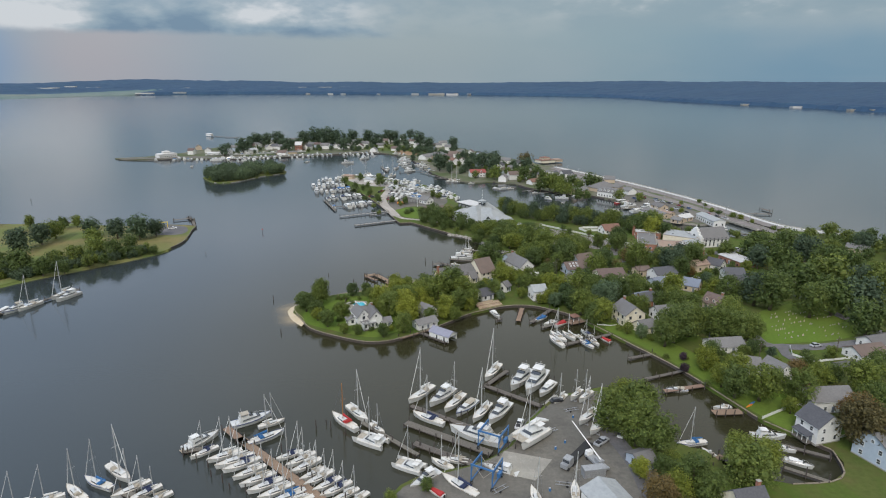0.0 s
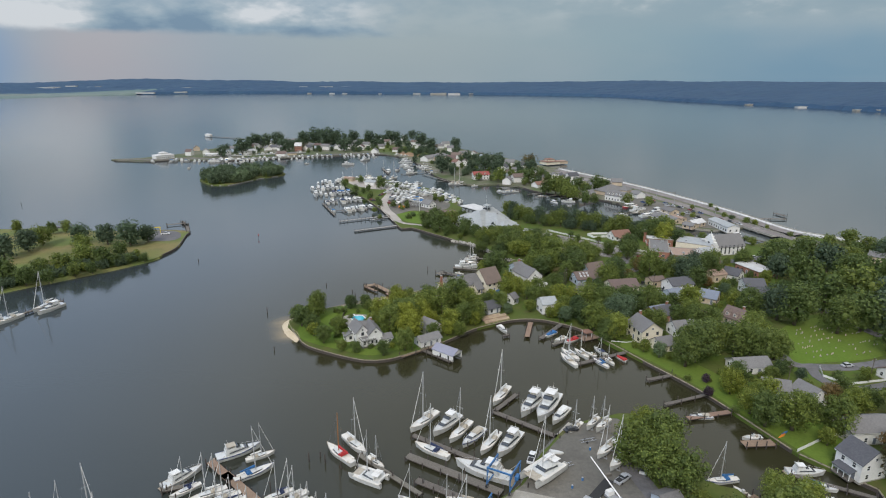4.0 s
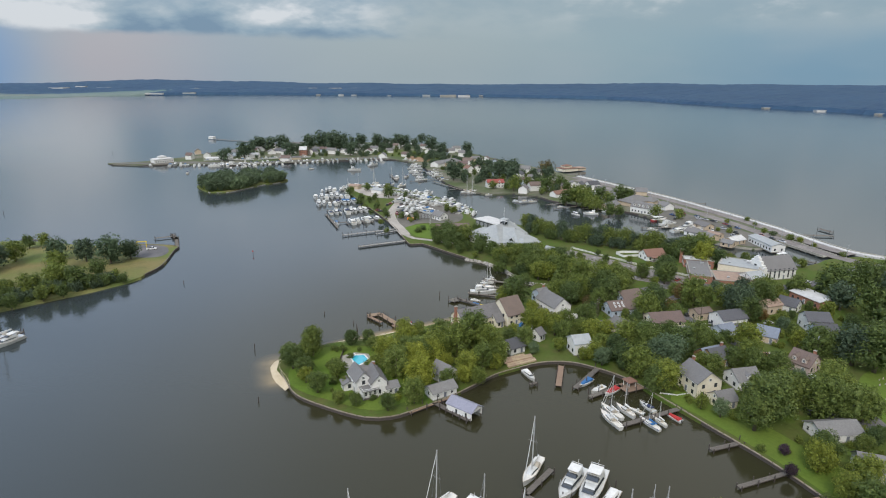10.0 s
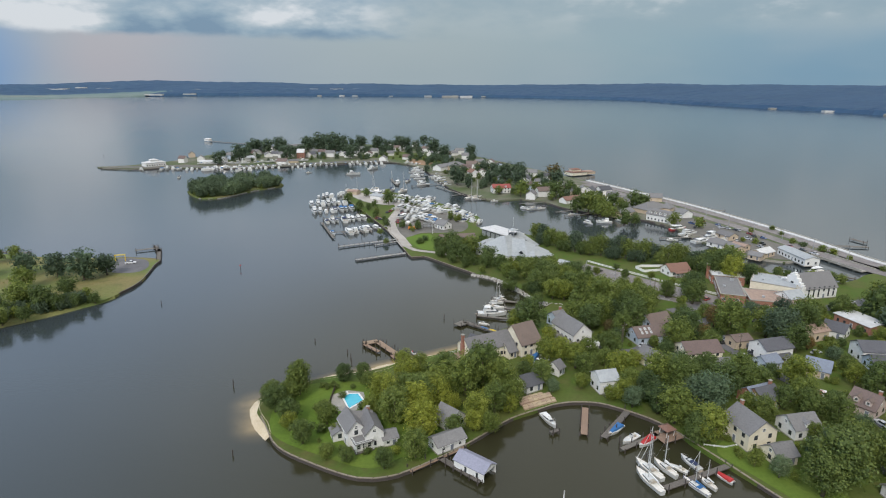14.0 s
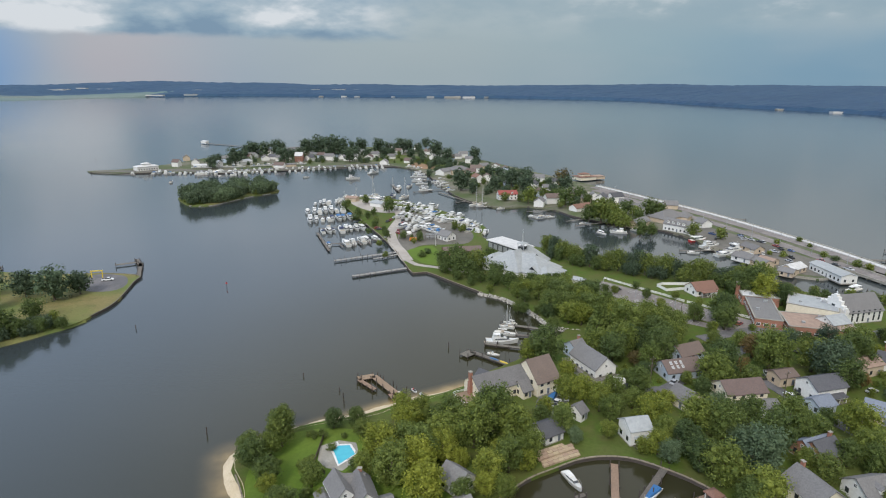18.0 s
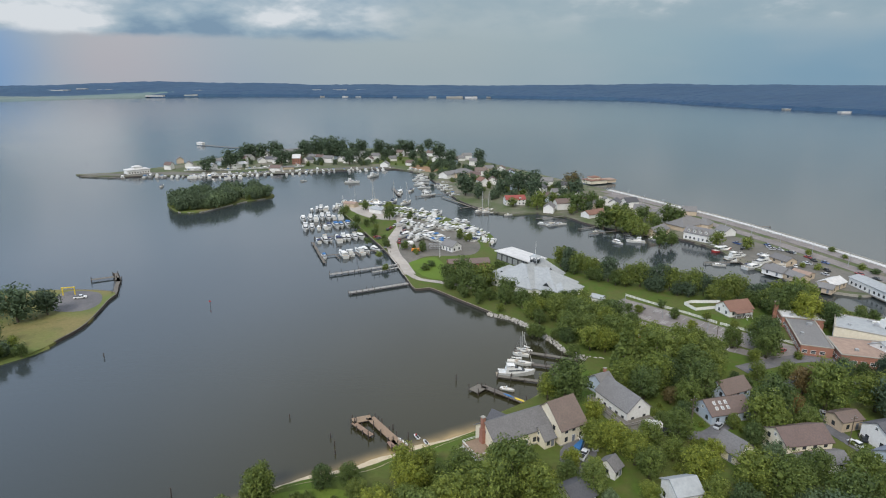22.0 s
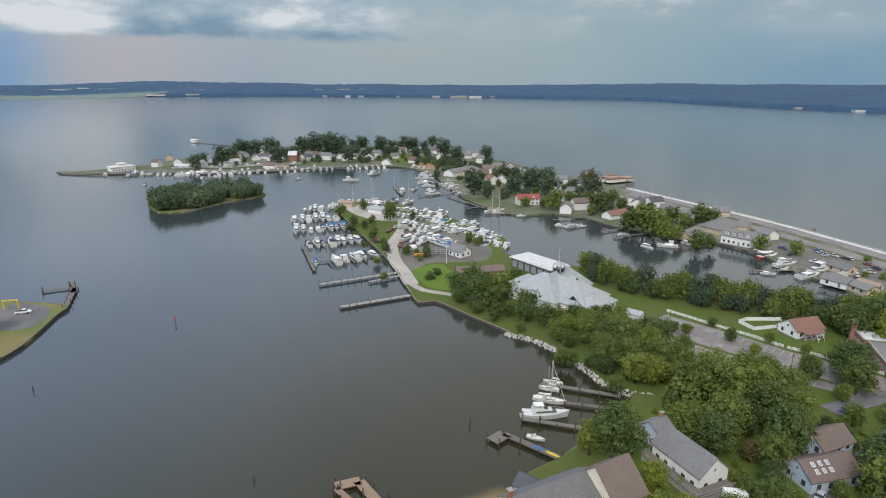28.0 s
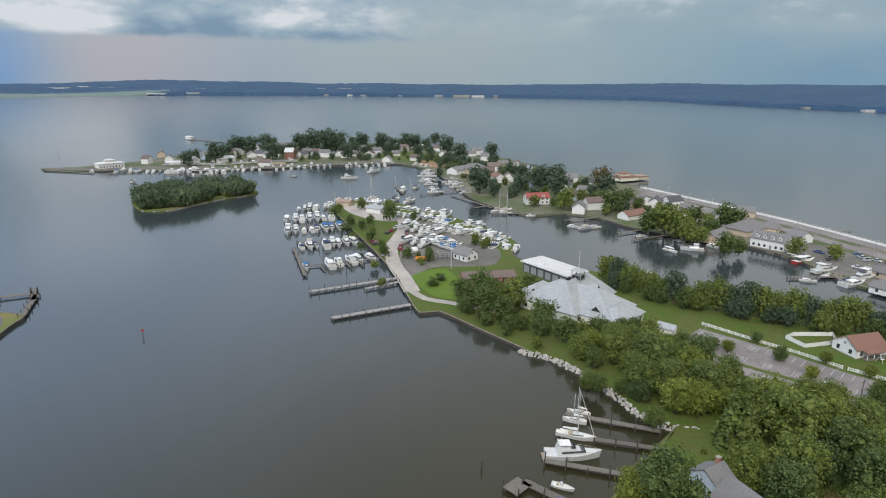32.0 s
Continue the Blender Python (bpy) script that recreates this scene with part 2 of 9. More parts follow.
LEAF = {"green": leaf_material("leaves_green", (0.124, 0.178, 0.026), (0.212, 0.262, 0.042)),
        "light": leaf_material("leaves_light_green", (0.176, 0.240, 0.034), (0.272, 0.322, 0.054), 0.3),
        "dark": leaf_material("leaves_dark_green", (0.088, 0.142, 0.032), (0.150, 0.200, 0.046)),
        # deep green with distance haze put into its colour; some nearer trees share it
        "dim": leaf_material("leaves_hazed_deep_green", (0.074, 0.118, 0.062), (0.112, 0.162, 0.086)),
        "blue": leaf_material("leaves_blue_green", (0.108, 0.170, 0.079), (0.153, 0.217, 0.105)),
        "red": leaf_material("leaves_russet", (0.157, 0.120, 0.038), (0.255, 0.172, 0.051)),
        "purple": leaf_material("leaves_purple", (0.054, 0.034, 0.050), (0.093, 0.054, 0.070))}
TOWN_GROUND = ground_material("town_ground", ((0.085, 0.110, 0.042), (0.20, 0.180, 0.145), (0.065, 0.085, 0.035)), (0.03, 0.10, 1.2))
GRASS_MOWN = ground_material("mown_lawn", ((0.106, 0.172, 0.022), (0.124, 0.164, 0.028), (0.092, 0.136, 0.024)), (0.018, 0.088, 0.900))
BARK = material("bark", (0.12, 0.095, 0.07), 0.9, bump=0.6, bump_scale=6)

WHITE = material("white_paint", (0.72, 0.71, 0.68), 0.6, second=(0.63, 0.62, 0.59), scale=1.5, stain=0.12)
CREAM = material("cream_siding", (0.70, 0.64, 0.50), 0.6, second=(0.63, 0.57, 0.44), scale=1.2, stain=0.12)
TAN = material("tan_siding", (0.52, 0.42, 0.31), 0.65, scale=1.2, second=(0.46, 0.37, 0.27), stain=0.15)
GREYBLUE = material("grey_blue_siding", (0.42, 0.48, 0.55), 0.6, scale=1.2, second=(0.37, 0.43, 0.50), stain=0.12)
BRICK = material("red_brickwork", (0.34, 0.16, 0.11), 0.85, second=(0.26, 0.12, 0.085), scale=4, bump=0.3)
SANDSTONE = material("tan_sandstone", (0.40, 0.30, 0.20), 0.9, second=(0.30, 0.22, 0.15), scale=1.6, bump=0.5, random=0.14)
STONE = material("pink_stone", (0.50, 0.40, 0.35), 0.8, second=(0.42, 0.34, 0.30), scale=2, bump=0.3)
ROOF_GREY = material("grey_shingles", (0.185, 0.178, 0.172), 0.85, second=(0.135, 0.130, 0.126), scale=2.2, bump=0.4, bump_scale=8, random=0.12)
ROOF_DARK = material("dark_shingles", (0.095, 0.095, 0.10), 0.85, second=(0.07, 0.07, 0.08), scale=2.2, bump=0.4, bump_scale=8, random=0.12)
ROOF_BROWN = material("brown_shingles", (0.16, 0.112, 0.095), 0.85, second=(0.12, 0.09, 0.08), scale=2.2, bump=0.4, bump_scale=8, random=0.1)
ROOF_RED = material("red_shingles", (0.30, 0.075, 0.06), 0.75, second=(0.23, 0.055, 0.045), scale=2, bump=0.3)
ROOF_TERRA = material("terracotta_shingles", (0.22, 0.12, 0.085), 0.85, second=(0.17, 0.09, 0.065), scale=2, bump=0.3)
ROOF_TAN = material("tan_flat_roof", (0.33, 0.235, 0.18), 0.9, second=(0.27, 0.19, 0.145), scale=0.6, bump=0.3, stain=0.5)
ROOF_BLUE = material("blue_grey_shingles", (0.19, 0.215, 0.26), 0.7, second=(0.155, 0.175, 0.215), scale=2, bump=0.3)
ROOF_LILAC = material("faded_lilac_grey_roof", (0.27, 0.27, 0.33), 0.7, second=(0.22, 0.22, 0.27), scale=1.5, stain=0.3)
METAL_ROOF = material("pale_metal_roof", (0.36, 0.375, 0.375), 0.7, 0.0, second=(0.30, 0.315, 0.315), scale=0.8, stain=0.3, spec=0.2)
WHITE_ROOF = material("white_membrane_roof", (0.58, 0.57, 0.55), 0.65, second=(0.48, 0.47, 0.45), scale=0.5, stain=0.45)
GLASS = material("window_glass", (0.03, 0.035, 0.04), 0.08, second=(0.05, 0.055, 0.06), spec=0.8)
PAINT = material("worn_road_paint", (0.50, 0.49, 0.47), 0.8, second=(0.34, 0.33, 0.32), scale=2.5, stain=0.4)
TRIM = material("white_trim", (0.72, 0.72, 0.69), 0.55, second=(0.64, 0.64, 0.61), stain=0.08)
DOOR = material("door_paint", (0.18, 0.20, 0.24), 0.5)
DOCK = material("weathered_dock_wood", (0.165, 0.145, 0.12), 0.9, second=(0.10, 0.09, 0.075), scale=2.0, bump=0.5, random=0.15)
DOCK_PALE = material("bleached_dock_wood", (0.33, 0.32, 0.29), 0.9, second=(0.24, 0.23, 0.21), scale=1.6, bump=0.5, random=0.1)
DOCK_RED = material("reddish_dock_wood", (0.27, 0.18, 0.125), 0.85, second=(0.20, 0.135, 0.095), scale=2.0, bump=0.5, random=0.1)
PILE = material("dark_piling", (0.075, 0.06, 0.05), 0.9, second=(0.05, 0.042, 0.038), scale=3, bump=0.5)
SEAWALL = material("timber_seawall", (0.27, 0.225, 0.165), 0.9, second=(0.20, 0.17, 0.13), scale=1.2, bump=0.5)
ROCK = material("pale_riprap", (0.42, 0.39, 0.35), 0.9, second=(0.30, 0.28, 0.25), scale=1.5, bump=0.6, random=0.2)
HULL = material("white_gelcoat", (0.58, 0.58, 0.56), 0.28, second=(0.49, 0.49, 0.46), scale=0.8, stain=0.26, coat=0.4)
DECK = material("cream_deck", (0.66, 0.63, 0.57), 0.55, second=(0.60, 0.57, 0.51), scale=2)
TEAK = material("teak_deck", (0.34, 0.28, 0.21), 0.7, second=(0.27, 0.22, 0.16), scale=3)
NAVY = material("navy_canvas", (0.028, 0.040, 0.095), 0.8)
BLUE = material("bright_blue_canvas", (0.03, 0.14, 0.34), 0.75)
RED = material("red_canvas", (0.45, 0.03, 0.03), 0.75)
GREEN_CANVAS = material("green_canvas", (0.02, 0.10, 0.08), 0.75)
CANVAS = material("tan_canvas", (0.45, 0.40, 0.32), 0.8)
ALU = material("aluminium_mast", (0.52, 0.52, 0.51), 0.45, 0.2, second=(0.45, 0.45, 0.44))
VARNISH = material("varnished_mast", (0.38, 0.17, 0.06), 0.35)
WIRE = material("steel_rigging", (0.35, 0.36, 0.37), 0.4, 0.7)
RED_HULL = material("red_hull_paint", (0.42, 0.035, 0.03), 0.35)
BLUE_HULL = material("blue_hull_paint", (0.04, 0.07, 0.2), 0.3)
LIFT_BLUE = material("boat_lift_blue", (0.045, 0.16, 0.36), 0.5)
ORANGE = material("orange_paint", (0.75, 0.25, 0.03), 0.5)
YELLOW = material("yellow_paint", (0.70, 0.52, 0.05), 0.5)
TYRE = material("rubber", (0.03, 0.03, 0.03), 0.9)
POOL = material("pool_water", (0.05, 0.40, 0.52), 0.08, second=(0.06, 0.46, 0.56), scale=0.5, stain=0.05)
STEEL = material("galvanised_steel", (0.45, 0.46, 0.47), 0.5, 0.5)
CAR_PAINT = [material("car_paint_" + k, c, 0.3, coat=0.6, stain=0.05) for k, c in
             (("white", (0.75, 0.75, 0.74)), ("silver", (0.45, 0.46, 0.48)), ("black", (0.025, 0.026, 0.03)), ("red", (0.30, 0.03, 0.03)), ("blue", (0.05, 0.10, 0.25)))]

# ---- helpers for building ----
class Shape:
    """Collects faces for one mesh."""

    def __init__(self):
        self.v, self.f = [], []

    def add(self, vs, fs):
        n = len(self.v)
        self.v += [tuple(p) for p in vs]
        self.f += [tuple(i + n for i in f) for f in fs]
        return self

    def box(self, x, y, z, w, d, h, turned=0.0, top=1.0):
        """A box on z; top: how far its top is drawn in."""
        c, s = math.cos(turned), math.sin(turned)
        ring = [(-w / 2, -d / 2), (w / 2, -d / 2), (w / 2, d / 2), (-w / 2, d / 2)]
        vs = [(x + (a * c - b * s) * k, y + (a * s + b * c) * k, zz) for zz, k in ((z, 1), (z + h, top)) for a, b in ring]
        return self.add(vs, [(3, 2, 1, 0), (4, 5, 6, 7), (0, 1, 5, 4), (1, 2, 6, 5), (2, 3, 7, 6), (3, 0, 4, 7)])

    def tube(self, a, b, r, r2=None, n=6):
        a, b = Vector(a), Vector(b)
        r2 = r if r2 is None else r2
        q = (b - a).to_track_quat("Z", "Y")
        vs = [p + q @ Vector((math.cos(6.2832 * i / n) * k, math.sin(6.2832 * i / n) * k, 0)) for p, k in ((a, r), (b, r2)) for i in range(n)]
        return self.add(vs, [(i, (i + 1) % n, n + (i + 1) % n, n + i) for i in range(n)] + [tuple(range(n, 2 * n)), tuple(range(n - 1, -1, -1))])

    def sweep(self, pts, r, n=4):
        """One bent bar along the points."""
        rings = []
        for i, p in enumerate(pts):
            d = (Vector(pts[min(i + 1, len(pts) - 1)]) - Vector(pts[max(i - 1, 0)])).normalized()
            q = d.to_track_quat("Z", "Y")
            rings.append([Vector(p) + q @ Vector((math.cos(6.2832 * k / n) * r, math.sin(6.2832 * k / n) * r, 0)) for k in range(n)])
        return self.loft(rings)

    def prism(self, pts, z0, z1):
        n = len(pts)
        return self.add([(x, y, z) for z in (z0, z1) for x, y in pts],
                        [tuple(range(n, 2 * n)), tuple(range(n - 1, -1, -1))] + [(i, (i + 1) % n, n + (i + 1) % n, n + i) for i in range(n)])

    def loft(self, rings, closed=True, caps=True):
        n, m = len(rings[0]), len(rings)
        fs = [(i * n + j, i * n + (j + 1) % n, (i + 1) * n + (j + 1) % n, (i + 1) * n + j) for i in range(m - 1) for j in range(n if closed else n - 1)]
        if caps:
            fs += [tuple(range(n - 1, -1, -1)), tuple(range((m - 1) * n, m * n))]
        return self.add([p for ring in rings for p in ring], fs)

    def slab(self, a, b, c, d, thick):
        """A sloping sheet a-b-c-d with thickness downwards."""
        vs = [tuple(p) for p in (a, b, c, d)] + [(p[0], p[1], p[2] - thick) for p in (a, b, c, d)]
        return self.add(vs, [(0, 1, 2, 3), (7, 6, 5, 4), (0, 4, 5, 1), (1, 5, 6, 2), (2, 6, 7, 3), (3, 7, 4, 0)])

    def mesh(self, name, *mats, smooth=False):
        me = bpy.data.meshes.new(name)
        me.from_pydata(self.v, [], self.f)
        for m in mats:
            me.materials.append(m)
        if smooth:
            me.polygons.foreach_set("use_smooth", [True] * len(me.polygons))
        me.update()
        return me


def part(name, shape, mat, parent, label="", at=None, smooth=False):
    """Links one mesh as a part under a thing or a part."""
    me = shape if isinstance(shape, bpy.types.Mesh) else shape.mesh(name, mat, smooth=smooth)
    ob = new(name, me)
    ob.parent = parent
    if at is not None:
        ob.matrix_basis = at
    return tagged(ob, label)


def thing(name, x, y, z=0.0, turned=0.0, label="", category="", group="", kind=""):
    """An empty at a thing's base, which parents its parts."""
    ob = new(name)
    ob.empty_display_size = 0.5
    ob.matrix_basis = pose(x, y, z, 0, 0, turned)
    return tagged(ob, label, category, group, kind)


def setting(name, shape, mat, label="", category="", smooth=False):
    return tagged(new(name, shape.mesh(name, mat, smooth=smooth)), label, category, kind="structure")


def smooth_line(pts, step=3.0, closed=True, wobble=0.0):
    """A rounded line through the points, with a natural unevenness."""
    out, n = [], len(pts)
    for i in range(n if closed else n - 1):
        p = [Vector((*pts[(i + k) % n if closed else min(max(i + k, 0), n - 1)], 0)) for k in (-1, 0, 1, 2)]
        k = max(1, int((p[2] - p[1]).length / step))
        for j in range(k):
            s = j / k
            q = p[1] + 0.5 * s * (p[2] - p[0] + s * (2 * p[0] - 5 * p[1] + 4 * p[2] - p[3] + s * (3 * (p[1] - p[2]) + p[3] - p[0])))
            if wobble:
                q += wobble * Vector((noise.noise(q * 0.21), noise.noise(q * 0.21 + Vector((9, 3, 1))), 0))
            out.append((q.x, q.y))
    return out if closed else out + [tuple(pts[-1])]


def inside(x, y, pts):
    hit, n = False, len(pts)
    for i in range(n):
        (x0, y0), (x1, y1) = pts[i], pts[i - 1]
        if (y0 > y) != (y1 > y) and x < (x1 - x0) * (y - y0) / (y1 - y0) + x0:
            hit = not hit
    return hit


def strip(pts, width, z, thick=0.06):
    """A road or path along a line, with a little thickness."""
    s, n = Shape(), len(pts)
    left, right = [], []
    for i in range(n):
        a, b = Vector(pts[max(i - 1, 0)]), Vector(pts[min(i + 1, n - 1)])
        d = (b - a).normalized()
        w2 = width[min(i * len(width) // n, len(width) - 1)] / 2 if isinstance(width, (tuple, list)) else width / 2
        left.append((pts[i][0] - d.y * w2, pts[i][1] + d.x * w2))
        right.append((pts[i][0] + d.y * w2, pts[i][1] - d.x * w2))
    for i in range(n - 1):
        s.slab((*right[i], z), (*right[i + 1], z), (*left[i + 1], z), (*left[i], z), thick)
    return s


LAND = 1.1        # height of the low-lying land above the water
# ---- water and land ----
ring = Shape()
ring.add([(x, y, 0) for x, y in ((-6000, -1500), (6000, -1500), (6000, 4990), (-6000, 4990))], [(0, 1, 2, 3)])
setting("water", ring, WATER, "grey-green tidal river water with small ripples", "water")

MAIN = [(-18, 112), (-13, 128), (-7, 135), (11, 142), (20, 150), (23, 156), (33, 171), (39, 177), (50, 182), (60, 184), (66, 172), (69, 152), (76, 148),
        (79, 141), (84, 137), (93, 133), (104, 134), (110, 138), (113, 148), (101, 163), (88, 197), (76, 219), (67, 234), (59, 248.5), (50, 256), (42, 260.2), (33, 260.4), (27, 258.6), (20, 254.6),
        (12, 249.6), (3, 240.5), (-5.5, 232.5), (-17, 223.8), (-23, 220.6)]
POINT = [(-31, 220), (-43, 225), (-56, 233), (-63, 244), (-68, 251), (-69, 258), (-62, 267), (-50, 275), (-36, 280), (-27, 286), (-16, 292), (-3, 300), (2, 308), (13, 317),
         (21, 325), (30, 337), (40, 350), (33, 357), (29, 367), (24, 377), (15, 388), (6, 394)]
NECK = [(-8, 409), (-24, 426), (-31, 424), (-38, 444), (-46, 470), (-58, 501), (-72, 533), (-90, 574), (-104, 606), (-105, 628), (-92, 641), (-70, 638), (-49, 620), (-22, 590), (0, 560),
        (14, 530), (12, 500), (44, 481), (85, 452), (107, 436), (134, 420), (152, 410), (166, 405), (182, 394), (198, 387), (212, 393), (224, 402), (246, 408)]
FAR_SIDE = [(272, 392), (292, 362), (340, 330), (460, 300), (700, 260), (700, -100), (-40, -100), (-30, 60)]
main_line = smooth_line(MAIN, 4, False, 0.5) + smooth_line(POINT, 4, False, 0.5) + smooth_line(NECK, 5, False, 0.3) + FAR_SIDE
ISLAND = [(232, 440), (231, 482), (212, 540), (192, 594), (162, 655), (135, 711), (122, 735), (87, 800), (37, 890), (-10, 970), (-67, 1035), (-163, 1058), (-259, 1035), (-323, 985),
          (-329, 940), (-351, 885), (-368, 835), (-398, 795), (-430, 779), (-422, 771), (-371, 766), (-337, 778), (-271, 775)]
ISLAND_SOUTH = [(-209, 800), (-147, 829), (-89, 843), (-50, 800), (-24, 708), (-9, 655), (8, 622), (29, 600), (53, 607), (73, 594), (85, 572), (103, 553), (127, 540), (140, 528), (152, 507),
                (155, 475), (163, 459), (170, 437), (189, 424), (207, 430)]
island_line = smooth_line(ISLAND + ISLAND_SOUTH, 8, True, 0.6)
WEST = [(-230, 281), (-224, 288.5), (-217, 298), (-208, 308), (-198, 317), (-188.6, 328), (-178, 339), (-170.5, 350), (-170.5, 360), (-169, 373), (-175.5, 402), (-179, 414), (-203, 416), (-235, 412), (-278, 420), (-318, 416), (-420, 425), (-600, 420), (-600, 190), (-420, 215), (-300, 250)]
west_line = smooth_line(WEST, 5, True, 0.8)
ISLET = [(-256, 632), (-246, 613), (-233, 598), (-223, 596), (-213, 601), (-206, 616), (-195, 640), (-183, 654), (-178, 664), (-182, 677), (-205, 676), (-240, 662)]
islet_line = smooth_line(ISLET, 5, True, 1.0)
for name, line, mat, label in (("ground_main", main_line, GRASS, "low grassy mainland shore with lawns"), ("ground_island", island_line, TOWN_GROUND, "low built-up island with grass"),
                               ("ground_west", west_line, WILD, "rough grassy point across the creek"), ("ground_islet", islet_line, WILD, "small wooded islet")):
    setting(name, Shape().prism(line, -2.0, LAND), mat, label, "ground")

# ---- trees ----
TAKEN = []        # circles (x, y, r) that scattered trees keep clear of


def crown_mesh(name, seed, leaves, leaf, lobes, tall, mat, spread=0.62):
    """A crown about 1 m in radius round its middle: leafy lobes with gaps, each leaf clump a small bent face."""
    rng = np.random.RandomState(seed)
    v, f = [], []
    centres = []
    for i in range(lobes):
        a, h = 2.4 * i + rng.rand(), (i + 0.5) / lobes * 2 - 1
        rr = math.sqrt(max(0.0, 1 - h * h * 0.8)) * (spread * (0.45 + 0.72 * rng.rand()))
        centres.append((rr * math.cos(a), rr * math.sin(a), h * 0.66 * tall, (0.24 + 0.20 * rng.rand()) * (1.35 if lobes < 20 else 1.0)))
    for cx, cy, cz, r in centres:                      # shaded heart of each lobe
        n = len(v)
        for j, zz in enumerate((-0.8, 0.0, 0.8)):
            k = 0.42 * r * math.sqrt(1 - zz * zz)
            v += [(cx + k * math.cos(1.257 * i + j) * (0.8 + 0.3 * rng.rand()), cy + k * math.sin(1.257 * i + j), cz + zz * r * 0.42) for i in range(5)]
        f += [(n + j * 5 + i, n + j * 5 + (i + 1) % 5, n + j * 5 + 5 + (i + 1) % 5, n + j * 5 + 5 + i) for j in range(2) for i in range(5)]
        f += [(n + 10, n + 11, n + 12, n + 13, n + 14), (n + 4, n + 3, n + 2, n + 1, n)]
    for i in range(leaves):
        cx, cy, cz, r = centres[rng.randint(lobes)]
        d = rng.normal(size=3)
        d /= np.linalg.norm(d)
        if d[2] < -0.55:
            d[2] *= -1
        p = np.array((cx, cy, cz)) + d * r * (0.66 + 0.48 * rng.rand())
        q = d + rng.normal(size=3) * 0.55
        q /= np.linalg.norm(q)
        t = np.cross(q, rng.normal(size=3))
        t /= np.linalg.norm(t)
        b = np.cross(q, t)
        s = leaf * (0.6 + 0.8 * rng.rand())
        n = len(v)
        v += [tuple(p - t * s), tuple(p + t * s), tuple(p + b * s * 1.25 + q * s * 0.2)]
        f.append((n, n + 1, n + 2))
    me = bpy.data.meshes.new(name)
    me.from_pydata(v, [], f)
    me.materials.append(mat)
    return me


def trunk_mesh(seed):
    """Tapered trunk with limbs, for a crown whose middle is at 1 and whose radius is about 0.6."""
    rng = random.Random(seed)
    s = Shape()
    s.tube((0, 0, -0.05), (0.02, 0.0, 0.55), 0.055, 0.04, 7)
    for i in range(5):
        a = 1.26 * i + rng.random()
        s.tube((0.02, 0, 0.38 + 0.05 * i), (0.30 * math.cos(a), 0.30 * math.sin(a), 0.85 + 0.12 * rng.random()), 0.03, 0.01, 5)
    s.tube((0.02, 0, 0.5), (0, 0.02, 1.2), 0.04, 0.012, 5)
    return s.mesh("trunk", BARK, smooth=True)


def conifer_mesh(seed, mat):
    rng = np.random.RandomState(seed)
    v, f = [], []
    for i in range(900):
        h = rng.rand() ** 0.8
        r = (1 - h) * 0.55 * (0.5 + 0.55 * rng.rand()) + 0.03
        a = 6.2832 * rng.rand()
        p = np.array((r * math.cos(a), r * math.sin(a), -0.9 + h * 2.1))
        d = np.array((math.cos(a), math.sin(a), -0.15)) + rng.normal(size=3) * 0.3
        t = np.cross(d, rng.normal(size=3))
        t /= np.linalg.norm(t)
        s = 0.075 * (0.6 + 0.8 * rng.rand())
        n = len(v)
        d /= np.linalg.norm(d)
        v += [tuple(p - t * s), tuple(p + d * s * 1.4), tuple(p + t * s), tuple(p + np.array((0, 0, s * 1.2)))]
        f.append((n, n + 1, n + 2, n + 3))
    me = bpy.data.meshes.new("crown")
    me.from_pydata(v, [], f)
    me.materials.append(mat)
    return me


TRUNKS = [trunk_mesh(i) for i in range(3)]
CROWNS = {}
for tone, mat in LEAF.items():
    full = 3 if tone in ("green", "light", "dark") else 1
    CROWNS[tone] = [crown_mesh("crown", 11 * i + len(tone), 4000, 0.043, 24 + 5 * i, 0.95 + 0.12 * i, mat) for i in range(full)]
    CROWNS[tone + "_mid"] = [crown_mesh("crown", 17 * i + len(tone), 1250, 0.070, 18 + 4 * i, 0.92, mat) for i in range(2 if full == 3 else 1)]
    CROWNS[tone + "_far"] = [crown_mesh("crown", 31 * i + len(tone), 620, 0.088, 13 + 2 * i, 0.9, mat) for i in range(2 if full == 3 else 1)]
CROWNS["conifer"] = [conifer_mesh(5, LEAF["dark"])]
TONE_WORDS = {"green": "broadleaf tree with a full mid-green crown", "light": "broadleaf tree with a bright yellow-green crown", "dark": "broadleaf tree with a dense dark green crown",
              "blue": "broadleaf tree with a dull blue-green crown", "red": "ornamental tree with a russet crown", "purple": "small tree with a dark purple crown",
              "dim": "broadleaf tree with a dull deep green crown", "conifer": "tall dark conifer with a ragged outline"}


